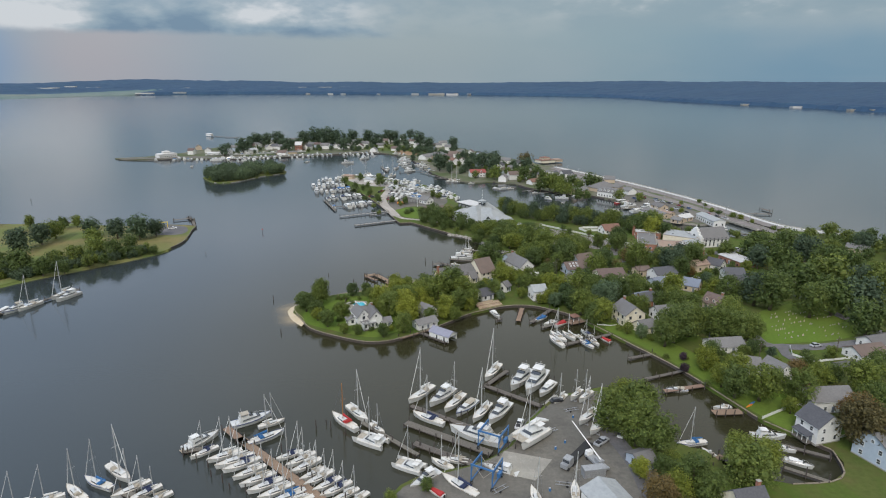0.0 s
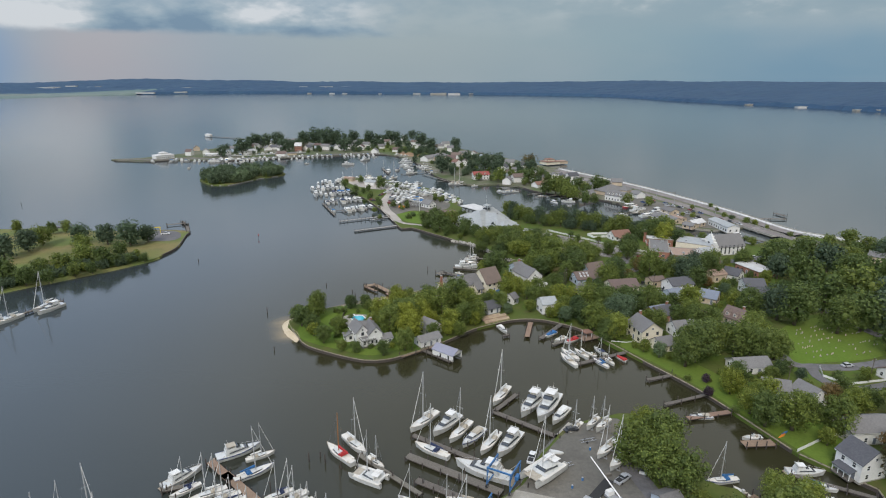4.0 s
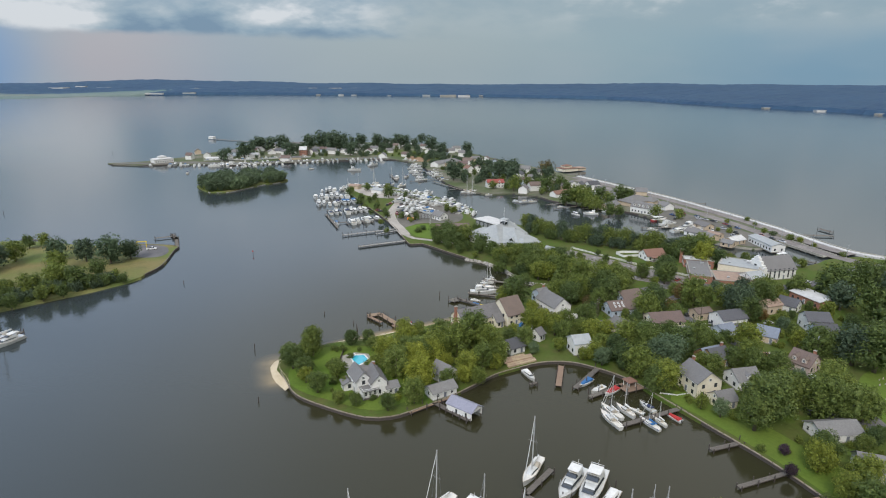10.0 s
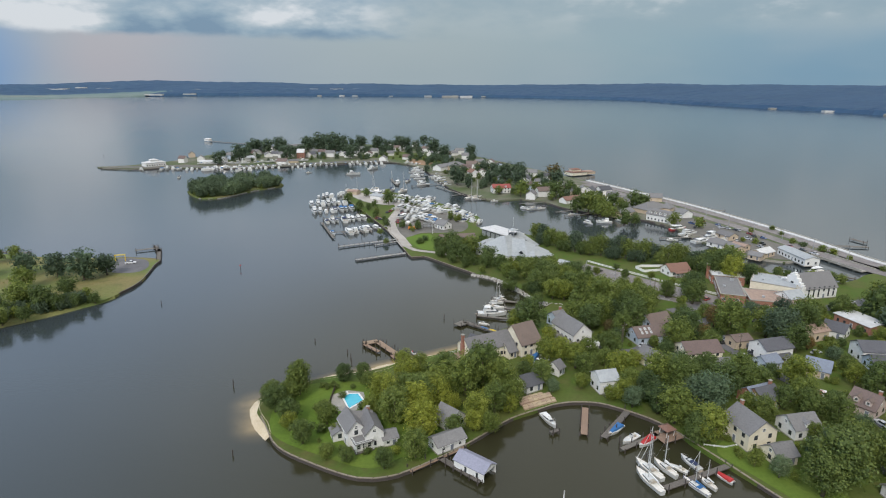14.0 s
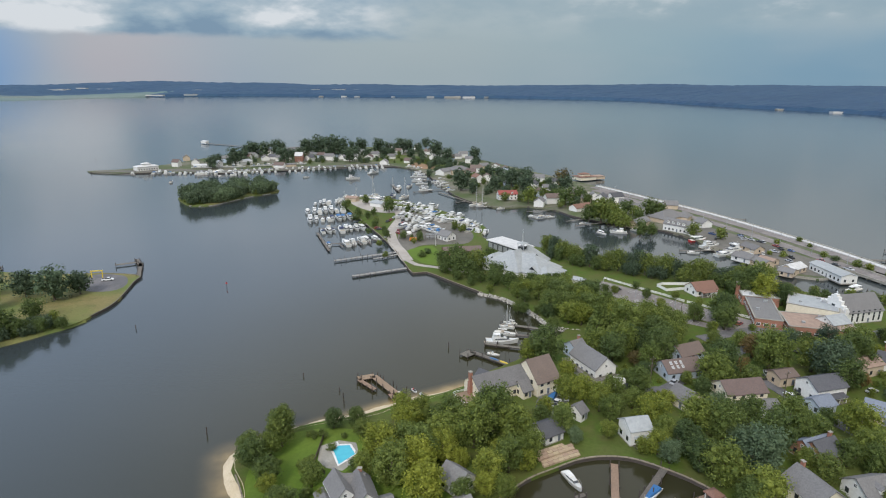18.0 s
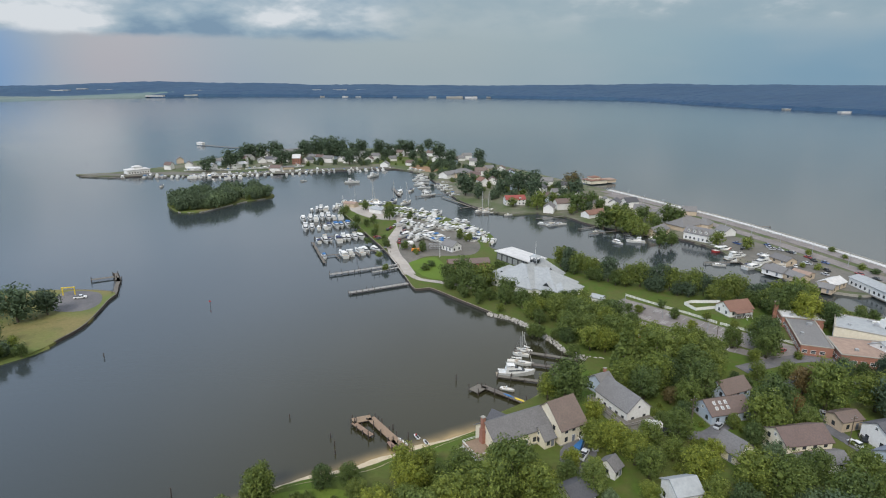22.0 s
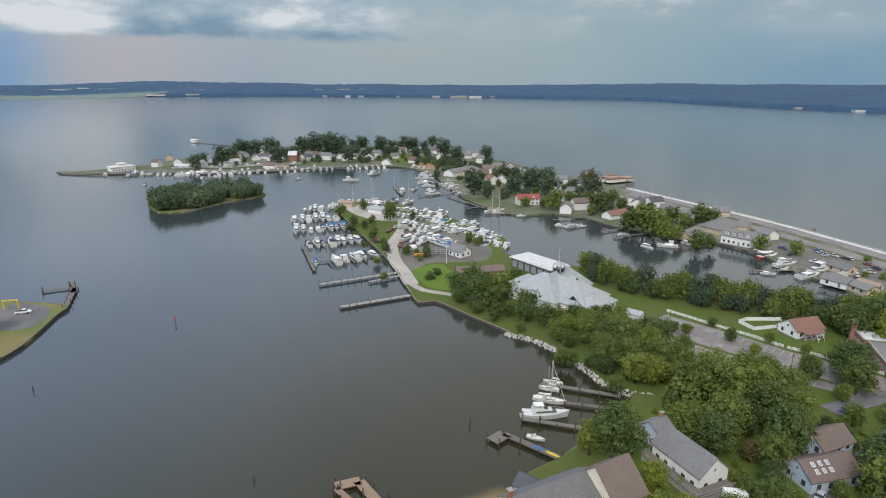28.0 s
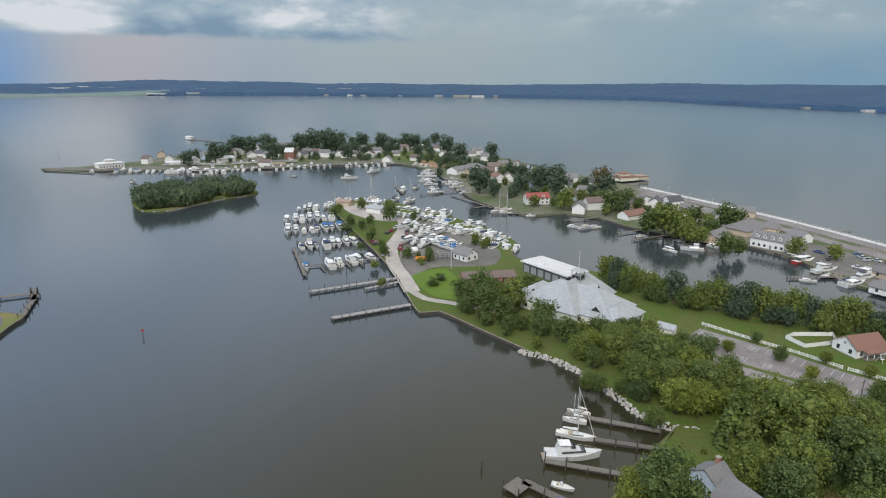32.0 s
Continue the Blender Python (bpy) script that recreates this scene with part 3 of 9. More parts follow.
def tree(x, y, r, tone="green", tall=1.0, far=False, z=LAND):
    """A tree with crown radius r metres; far ones are gathered and joined by plant_far()."""
    rng = random.Random(int(x * 71 + y * 37))
    if far or x < -160 or x > 172 or y > 396:
        # far crowns get the duller tone that has haze in its colour
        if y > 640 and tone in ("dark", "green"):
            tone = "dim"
        FAR_TREES.append((x, y, r, tone if tone != "conifer" and tone + "_far" in CROWNS else "dark", tall, z))
        TAKEN.append((x, y, r * 0.75))
        return None
    ob = thing("tree", x, y, z, rng.random() * 360, TONE_WORDS[tone] + " standing on grass", "tree", "trees")
    mid = max(0.98 * r * tall, 1.2)
    part("trunk", rng.choice(TRUNKS), None, ob, "", Matrix.Diagonal((r * 1.5, r * 1.5, mid, 1)))
    crowns = CROWNS[tone + ("_far" if far and tone + "_far" in CROWNS else "")]
    k = 1.0 if tone != "conifer" else 1.5
    part("crown", rng.choice(crowns), None, ob, "", Matrix.Translation((0, 0, mid)) @ Matrix.Diagonal((r * k, r * k * (0.9 + 0.2 * rng.random()), r * k * 0.92 * tall, 1)))
    TAKEN.append((x, y, r * 0.75))
    return ob


FAR_TREES = []


def plant_far():
    """The trees too far off to pick apart, joined by tone: trunks and crowns of real geometry."""
    rng = random.Random(2)
    stem = Shape()
    for tone in sorted({t[3] for t in FAR_TREES}):
        v, f, total = [], [], 0
        fine, coarse = [[(np.array([tuple(q.co) for q in me.vertices]), [tuple(p.vertices) for p in me.polygons]) for me in CROWNS[tone + k]] for k in ("_mid", "_far")]
        for x, y, r, kind, tall, z in FAR_TREES:
            if kind != tone:
                continue
            vs, fs = rng.choice(fine if y < 480 else coarse)
            a, mid = rng.random() * 6.28, max(0.92 * r * tall, 1.2)
            m = np.array(((math.cos(a), -math.sin(a), 0), (math.sin(a), math.cos(a), 0), (0, 0, 1)))
            v.append(vs @ m.T * (r * 1.0, r * 0.97, r * 0.95 * tall) + (x, y, z + mid))
            f += [tuple(i + total for i in q) for q in fs]
            total += len(vs)
            stem.tube((x, y, z - 0.2), (x, y, z + mid), r * 0.07, r * 0.04, 5)
        me = bpy.data.meshes.new("far_trees")
        me.from_pydata(np.vstack(v).tolist(), [], f)
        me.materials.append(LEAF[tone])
        tagged(new("far_trees", me), "distant broadleaf trees with %s crowns" % {"green": "mid-green", "dark": "dark green", "dim": "deep green", "light": "bright green", "blue": "blue-green", "red": "russet", "purple": "purple"}[tone], "trees", kind="stuff")
    tagged(new("far_trunks", stem.mesh("far_trunks", BARK)), "trunks of the distant trees", "trees", kind="stuff")


def bush(x, y, r, tone="green", z=LAND):
    rng = random.Random(int(x * 31 + y * 17))
    ob = thing("shrub", x, y, z, rng.random() * 360, "low rounded shrub with dense %s leaves" % tone, "shrub", "shrubs")
    part("foliage", rng.choice(CROWNS[tone + "_far"]), None, ob, "", Matrix.Translation((0, 0, r * 0.55)) @ Matrix.Diagonal((r * 1.2, r * 1.2, r * 0.9, 1)))
    return ob


def grove(outline, gap, small, large, tones, seed, far=False, tall=1.0, most=400):
    """Scatters trees over a stretch of ground, clear of what already stands there."""
    rng = random.Random(seed)
    xs, ys = [p[0] for p in outline], [p[1] for p in outline]
    made = 0
    for _ in range(6000):
        x, y, r = rng.uniform(min(xs), max(xs)), rng.uniform(min(ys), max(ys)), rng.uniform(small, large)
        if not inside(x, y, outline) or any((x - a) ** 2 + (y - b) ** 2 < (r * gap + c) ** 2 for a, b, c in TAKEN):
            continue
        tree(x, y, r, rng.choice(tones), tall * rng.uniform(0.9, 1.15), far)
        made += 1
        if made >= most:
            break


def thicket(name, outline, count, small, large, tones, seed, label, z=LAND, clear=True):
    """Woodland or scrub that nobody could count: one mesh of many leafy crowns."""
    rng = random.Random(seed)
    v, f = [], []
    xs, ys = [p[0] for p in outline], [p[1] for p in outline]
    src = [(np.array([tuple(q.co) for q in me.vertices]), [tuple(p.vertices) for p in me.polygons]) for me in CROWNS[tones[0] + "_far"]]
    tries = 0
    total = 0
    while count > 0 and tries < 9000:
        tries += 1
        x, y, r = rng.uniform(min(xs), max(xs)), rng.uniform(min(ys), max(ys)), rng.uniform(small, large)
        if not inside(x, y, outline) or clear and any((x - a) ** 2 + (y - b) ** 2 < (c + r * 0.5) ** 2 for a, b, c in TAKEN):
            continue
        vs, fs = rng.choice(src)
        a = rng.random() * 6.28
        m = np.array(((math.cos(a), -math.sin(a), 0), (math.sin(a), math.cos(a), 0), (0, 0, 1)))
        p = vs @ m.T * (r * 1.05, r * 1.05, r * 1.05) + (x, y, z + r * 0.9)
        v.append(p)
        f += [tuple(i + total for i in q) for q in fs]
        total += len(p)
        count -= 1
    me = bpy.data.meshes.new(name)
    me.from_pydata(np.vstack(v).tolist(), [], f)
    me.materials.append(LEAF[tones[0]])
    return tagged(new(name, me), label, "woodland", kind="stuff")


# ---- houses ----
def window_meshes(w, h):
    fr = Shape()
    t = 0.09
    for x, z, a, b in ((0, h - t, w, t), (0, 0, w + 0.16, t), (-w / 2 + t / 2, t, t, h - 2 * t), (w / 2 - t / 2, t, t, h - 2 * t), (0, h / 2 - 0.03, w - 2 * t, 0.06)):
        fr.box(x, 0.04, z, a, 0.10, b)
    pane = Shape().box(0, 0.02, t, w - 2 * t, 0.04, h - 2 * t)
    both = Shape().box(0, 0.03, 0.04, w, 0.08, h - 0.08, top=1.0).mesh("window", GLASS)
    return fr.mesh("window", TRIM), pane.mesh("pane", GLASS), both


WINDOWS = {k: window_meshes(*k) for k in ((1.1, 1.5), (1.0, 1.0), (0.9, 2.6), (1.8, 1.4))}


def window(parent, x, y, z, turned, size=(1.1, 1.5), simple=False):
    fr, pane, both = WINDOWS[size]
    ob = part("window", both if simple else fr, None, parent, "", pose(x, y, z, 0, 0, turned))
    if not simple:
        part("pane", pane, None, ob)
    return ob


def gable(s, length, w, e, r, x=0.0, y=0.0):
    """The walls of a gabled block, ridge along x."""
    ring = lambda xx: [(xx, y - w / 2, 0), (xx, y + w / 2, 0), (xx, y + w / 2, e), (xx, y, r), (xx, y - w / 2, e)]
    return s.loft([ring(x - length / 2), ring(x + length / 2)])


def gable_roof(s, length, w, e, r, x=0.0, y=0.0, over=0.45, thick=0.22):
    k = (r - e) / (w / 2)
    z = e - over * k
    for sg in (-1, 1):
        a, b = (x - length / 2 - over, y + sg * (w / 2 + over), z + thick), (x + length / 2 + over, y + sg * (w / 2 + over), z + thick)
        c, d = (x + length / 2 + over, y, r + thick), (x - length / 2 - over, y, r + thick)
        s.slab(*((a, b, c, d) if sg < 0 else (b, a, d, c)), thick)
    return s


def hip_roof(s, length, w, e, r, over=0.6):
    L, W, k = length / 2 + over, w / 2 + over, max(length / 2 - w / 2, 0.3)
    vs = [(-L, -W, e), (L, -W, e), (L, W, e), (-L, W, e), (-L, -W, e + 0.2), (L, -W, e + 0.2), (L, W, e + 0.2), (-L, W, e + 0.2), (-k, 0, r), (k, 0, r)]
    return s.add(vs, [(3, 2, 1, 0), (0, 1, 5, 4), (1, 2, 6, 5), (2, 3, 7, 6), (3, 0, 4, 7), (4, 5, 9, 8), (5, 6, 9), (6, 7, 8, 9), (7, 4, 8)])


def house(ax, ay, bx, by, w, e, r, wall=WHITE, roof=ROOF_GREY, label="", chimney=0, dormers=0, hip=False, porch=0, windows=2, name="house", category="house", size=(1.1, 1.5), z=LAND, ends=True):
    """A house whose ridge runs from a to b; w its width, e and r the heights of eave and ridge over the ground.
    porch: 1 or -1, the side it stands on; windows: 0 none, 1 few, 2 all round."""
    length = math.hypot(bx - ax, by - ay)
    turned = math.degrees(math.atan2(by - ay, bx - ax))
    ob = thing(name, (ax + bx) / 2, (ay + by) / 2, z, turned, label, category, "houses" if category == "house" else "")
    body = Shape()
    if hip:
        body.box(0, 0, 0, length, w, e)
    else:
        gable(body, length, w, e, r)
    walls = part("wall", body, wall, ob)
    if windows > 1:
        part("foundation", Shape().box(0, 0, -0.3, length + 0.12, w + 0.12, 0.62), CONCRETE, ob)
    part("roof", hip_roof(Shape(), length, w, e, r) if hip else gable_roof(Shape(), length, w, e, r), roof, ob)
    for sg in (-1, 1):
        if not hip and windows > 1 and ay < 250:
            part("gutter", Shape().box(0, sg * (w / 2 + 0.42), e - 0.28 - 0.3 * (r - e) / w, length + 0.6, 0.12, 0.14), TRIM, ob)
    storeys = max(1, int(e / 2.6))
    if windows:
        n = max(2, int(length / (2.9 if windows > 1 else 4.2)))
        for k in range(storeys):
            for i in range(n):
                x = (i + 0.5) / n * (length - 1.0) - (length - 1.0) / 2
                for sg in (-1, 1) if windows > 1 else (-1,) if math.cos(radians(turned)) > 0 else (1,):
                    if k == 0 and i == n // 2 and sg < 0:
                        continue
                    window(walls, x, sg * w / 2, 0.95 + 2.7 * k, 0 if sg > 0 else 180, size, windows == 1 or ay > 240)
        if not hip and ends:
            for sg in (-1, 1):
                for k in range(storeys):
                    for yy in ((-w / 4, w / 4) if w > 6 and windows > 1 else (0,)):
                        window(walls, sg * length / 2, yy, 0.95 + 2.7 * k, -90 if sg > 0 else 90, size, windows == 1 or ay > 240)
                if r - e > 2.4:
                    window(walls, sg * length / 2, 0, e + 0.25, -90 if sg > 0 else 90, (1.0, 1.0))
        door = part("door", Shape().box(0, 0, 0.3, 1.0, 0.12, 2.1), DOOR, ob, "", pose(0.5 * length / n if n % 2 == 0 else 0, -w / 2 - 0.02, 0))
        if windows > 1:
            part("door_frame", Shape().box(-0.57, 0, 0.3, 0.12, 0.16, 2.2).box(0.57, 0, 0.3, 0.12, 0.16, 2.2).box(0, 0, 2.42, 1.26, 0.16, 0.12), TRIM, door)
    if chimney:
        x = chimney * (length / 2 - 1.0)
        ch = part("chimney", Shape().box(x, 0.4, e, 0.95, 0.75, r - e + 1.3), BRICK, ob, "red brick chimney")
        part("chimney_cap", Shape().box(x, 0.4, r + 1.3, 1.15, 0.95, 0.14), CONCRETE, ch)
    for i in range(abs(dormers)):
        sg = -1 if dormers > 0 else 1
        x = (i + 0.5) / abs(dormers) * length * 0.86 - length * 0.43
        top = e + (r - e) * 0.80
        yy = sg * w * 0.27
        d = part("dormer", gable(Shape(), w * 0.40, 1.7, 1.5, 2.2), wall, ob, "", pose(x, yy, top - 2.2, 0, 0, 90))
        part("dormer_roof", gable_roof(Shape(), w * 0.40, 1.7, 1.5, 2.2, over=0.2, thick=0.12), roof, d)
        window(d, sg * w * 0.20, 0, 0.35, -90 if sg > 0 else 90, (1.0, 1.0))
    if porch:
        pw = 2.2
        p = part("porch", Shape().box(0, porch * (w / 2 + pw / 2), 0, length * 0.7, pw, 0.4), DOCK, ob)
        part("porch_roof", Shape().slab(*[(xx * length * 0.36, porch * yy, zz) for xx, yy, zz in ((-1, w / 2 + pw + 0.3, 2.7), (1, w / 2 + pw + 0.3, 2.7), (1, w / 2, 3.2), (-1, w / 2, 3.2))][::porch * -1], 0.15), roof, p)
        for i in range(4):
            part("porch_post", Shape().box((i / 3 - 0.5) * length * 0.66, porch * (w / 2 + pw - 0.15), 0.4, 0.16, 0.16, 2.25), TRIM, p)
    k = max(2, int(length / w) + 1)
    for i in range(k):
        s = (i + 0.5) / k
        TAKEN.append((ax + (bx - ax) * s, ay + (by - ay) * s, w * 0.62))
    return ob


# ---- boats ----
def hull_rings(length, beam, free, sheer=0.35, stern=0.8, full=0.5):
    """Cross rings of a hull, bow at +x; the waterline is z = 0."""
    rings = []
    for i in range(9):
        s = i / 8
        half = beam / 2 * (stern + (1 - stern) * min(1, s / full) if s < full else max(0.02, 1 - ((s - full) / (1 - full)) ** 2.2))
        x = (s - 0.5) * length
        top = free * (1 + sheer * (s - 0.35) ** 2 * 2.2)
        k = 0.82 - 0.35 * max(0, s - 0.6)
        rake = 0.10 * length * max(0.0, s - 0.75) / 0.25
        rings.append([(x + rake * 0.4, -half, top), (x, -half * k, 0.12), (x - rake * 0.4, -half * k * 0.6, -0.35), (x - rake * 0.4, half * k * 0.6, -0.35), (x, half * k, 0.12), (x + rake * 0.4, half, top)])
    return rings


def hull_parts(ob, length, beam, free, hull=HULL, deck=DECK, stripe=None, **more):
    rings = hull_rings(length, beam, free, **more)
    h = part("hull", Shape().loft(rings, closed=False, caps=True), hull, ob, "", smooth=False)
    top = [[(r[0][0], r[0][1] * 0.97, r[0][2] - 0.05), (r[0][0], 0, r[0][2] + 0.04), (r[5][0], r[5][1] * 0.97, r[5][2] - 0.05)] for r in rings]
    part("deck", Shape().loft(top, closed=False, caps=False), deck, ob)
    part("toe_rail", Shape().sweep([r[0] for r in rings] + [r[5] for r in rings[::-1]], 0.05), TEAK if stripe is None else stripe, h)
    if stripe is not None:
        s = Shape()
        for sg in (0, 5):
            for a, b in zip(rings, rings[1:]):
                p = [Vector(a[sg]).lerp(Vector(a[1 if sg == 0 else 4]), k) * 1.004 for k in (0.12, 0.32)]
                q = [Vector(b[sg]).lerp(Vector(b[1 if sg == 0 else 4]), k) * 1.004 for k in (0.12, 0.32)]
                s.add([p[0], q[0], q[1], p[1]], [(0, 1, 2, 3) if sg else (3, 2, 1, 0)])
        part("hull_stripe", s, stripe, h)
    return rings


def cabin(s, x0, x1, w0, w1, z, h, rake=0.35):
    """A deck house from x0 to x1 (forward), raked in front."""
    lo = [(x0, -w0 / 2, z), (x1, -w1 / 2, z), (x1, w1 / 2, z), (x0, w0 / 2, z)]
    hi = [(x0 + 0.1, -w0 * 0.44, z + h), (x1 - rake * h * 1.6, -w1 * 0.42, z + h), (x1 - rake * h * 1.6, w1 * 0.42, z + h), (x0 + 0.1, w0 * 0.44, z + h)]
    return s.add(lo + hi, [(3, 2, 1, 0), (4, 5, 6, 7), (0, 1, 5, 4), (1, 2, 6, 5), (2, 3, 7, 6), (3, 0, 4, 7)])


def sailboat(cover=WHITE, hull=HULL, mast=ALU, length=10.0, tall=13.0, furled=True, stripe=None, word="white"):
    ob = thing("sailboat", 0, 0, 0, 0, "moored white sailing boat, bare mast, %s sail cover" % word, "sailboat", "sailing boats")
    free = 1.05
    hull_parts(ob, length, length * 0.26, free, hull, DECK, stripe, stern=0.66, full=0.55, sheer=0.5)
    c = part("cabin", cabin(Shape(), -0.12 * length, 0.24 * length, 0.2 * length, 0.12 * length, free - 0.05, 0.55), HULL, ob)
    part("cabin_window", cabin(Shape(), -0.10 * length, 0.215 * length, 0.204 * length, 0.126 * length, free + 0.18, 0.2), GLASS, c)
    part("hatch", Shape().box(0.29 * length, 0, free + 0.05, 0.6, 0.6, 0.12), GLASS, ob)
    part("cockpit", Shape().box(-0.28 * length, 0, free - 0.02, 0.24 * length, 0.15 * length, 0.10).box(-0.28 * length, 0.085 * length, free, 0.26 * length, 0.05 * length, 0.3).box(-0.28 * length, -0.085 * length, free, 0.26 * length, 0.05 * length, 0.3), DECK, ob)
    part("spray_hood", cabin(Shape(), -0.19 * length, -0.05 * length, 0.2 * length, 0.2 * length, free + 0.4, 0.55, 0.6), cover if cover is not WHITE else CANVAS, ob)
    m = part("mast", Shape().tube((0.06 * length, 0, free), (0.05 * length, 0, free + tall), 0.14, 0.10, 6), mast, ob)
    part("spreader", Shape().tube((0.055 * length, -1.0, free + tall * 0.55), (0.055 * length, 1.0, free + tall * 0.55), 0.04, n=4), mast, m)
    b = part("boom", Shape().tube((0.05 * length, 0, free + 1.35), (-0.33 * length, 0, free + 1.3), 0.08, n=5), mast, ob)
    part("sail_cover", Shape().loft([[(x, 0.20 * k, free + 1.4), (x, 0.12 * k, free + 1.4 + 0.42 * k), (x, -0.12 * k, free + 1.4 + 0.42 * k), (x, -0.20 * k, free + 1.4)] for x, k in ((0.045 * length, 1.3), (-0.1 * length, 1.0), (-0.33 * length, 0.6))]), cover, b)
    head = (0.05 * length, 0, free + tall * 0.97)
    part("forestay", Shape().tube((0.49 * length, 0, free + 0.3), head, 0.075 if furled else 0.025, 0.05 if furled else 0.025, 5), WHITE if furled else WIRE, ob, "furled foresail" if furled else "")
    for sg in (-1, 1):
        part("shroud", Shape().tube((0.04 * length, sg * 0.145 * length, free), head, 0.02, n=4), WIRE, ob)
    return ob


def motor_yacht(length=12.0, fly=True, stripe=None, top=WHITE, hull=HULL, word="white", plain=False):
    ob = thing("motor_yacht", 0, 0, 0, 0, "moored %s motor yacht with cabin and flying bridge" % word if fly else "moored %s cabin cruiser with raked windscreen" % word, "motorboat", "motor boats")
    beam, free = length * 0.31, length * 0.11
    if plain:
        rings = hull_rings(length, beam, free, stern=0.92, full=0.45, sheer=0.55)
        part("hull", Shape().loft(rings, closed=False).loft([[(r[0][0], r[0][1] * 0.97, r[0][2] - 0.05), (r[5][0], r[5][1] * 0.97, r[5][2] - 0.05)] for r in rings], closed=False, caps=False), hull, ob)
    else:
        hull_parts(ob, length, beam, free, hull, HULL, stripe, stern=0.92, full=0.45, sheer=0.55)
    h1 = length * 0.095
    c = part("cabin", cabin(Shape(), -0.30 * length, 0.26 * length, beam * 0.82, beam * 0.55, free - 0.05, h1, 0.9), HULL, ob)
    part("windscreen", cabin(Shape(), -0.22 * length, 0.235 * length, beam * 0.825, beam * 0.565, free + h1 * (0.40 if plain else 0.52), h1 * (0.42 if plain else 0.26), 0.9), GLASS, c, "dark wraparound windows")
    if not plain:
        part("foredeck", cabin(Shape(), 0.10 * length, 0.42 * length, beam * 0.6, beam * 0.2, free + 0.02, h1 * 0.35, 0.5), HULL, ob)
        part("swim_platform", Shape().box(-0.52 * length, 0, 0.25, 0.07 * length, beam * 0.78, 0.12), TEAK, ob)
    if fly:
        fb = part("flybridge", cabin(Shape(), -0.28 * length, 0.04 * length, beam * 0.74, beam * 0.6, free + h1 - 0.05, h1 * 0.62, 0.8), HULL, ob)
        if not plain:
            part("bridge_screen", cabin(Shape(), -0.05 * length, 0.045 * length, beam * 0.62, beam * 0.58, free + h1 * 1.45, h1 * 0.35, 0.9), GLASS, fb)
        part("hardtop", Shape().box(-0.16 * length, 0, free + h1 * 2.1, 0.22 * length, beam * 0.62, 0.10), top, fb)
        if plain:
            # teak slab that also stands in for the shade in the cockpit
            part("cockpit", Shape().box(-0.40 * length, 0, free - 0.03, 0.17 * length, beam * 0.74, 0.08), TEAK, ob)
            return ob
        for sg in (-1, 1):
            part("top_post", Shape().tube((-0.15 * length, sg * beam * 0.28, free + h1 * 1.4), (-0.15 * length, sg * beam * 0.28, free + h1 * 2.1), 0.06), ALU, fb)
        part("radar_arch", Shape().sweep([(-0.24 * length, -beam * 0.33, free + h1), (-0.27 * length, -beam * 0.30, free + h1 * 2.4), (-0.27 * length, beam * 0.30, free + h1 * 2.4), (-0.24 * length, beam * 0.33, free + h1)], 0.09), HULL, ob)
        part("helm_seat", Shape().box(-0.12 * length, 0, free + h1 * 1.5, 0.7, beam * 0.3, 0.55), CANVAS, fb)
        part("antenna", Shape().tube((-0.2 * length, 0.4, free + h1 * 2.3), (-0.23 * length, 0.4, free + h1 * 3.6), 0.03, n=4), WHITE, ob)
    else:
        part("canvas_top", Shape().loft([[(x, -beam * 0.36, free + h1 * 0.9), (x, -beam * 0.25, free + h1 * 1.3), (x, beam * 0.25, free + h1 * 1.3), (x, beam * 0.36, free + h1 * 0.9)] for x in (-0.34 * length, -0.02 * length)]), top, ob)
    if plain:
        # cockpit floor and its shade, both given by one darker slab
        part("cockpit", Shape().box(-0.41 * length, 0, free - 0.03, 0.15 * length, beam * 0.74, 0.08), TEAK, ob)
        return ob
    part("cockpit", Shape().box(-0.40 * length, 0, free - 0.02, 0.16 * length, beam * 0.7, 0.07), TEAK, ob)
    rail = Shape()
    pts = [(0.12 * length, beam * 0.46), (0.34 * length, beam * 0.30), (0.50 * length, 0.05), (0.50 * length, -0.05), (0.34 * length, -beam * 0.30), (0.12 * length, -beam * 0.46)]
    rail.sweep([(*p, free * 1.25 + 0.65) for p in pts], 0.03)
    for a in pts:
        rail.tube((*a, free), (*a, free * 1.25 + 0.65), 0.025, n=4)
    part("bow_rail", rail, ALU, ob)
    return ob


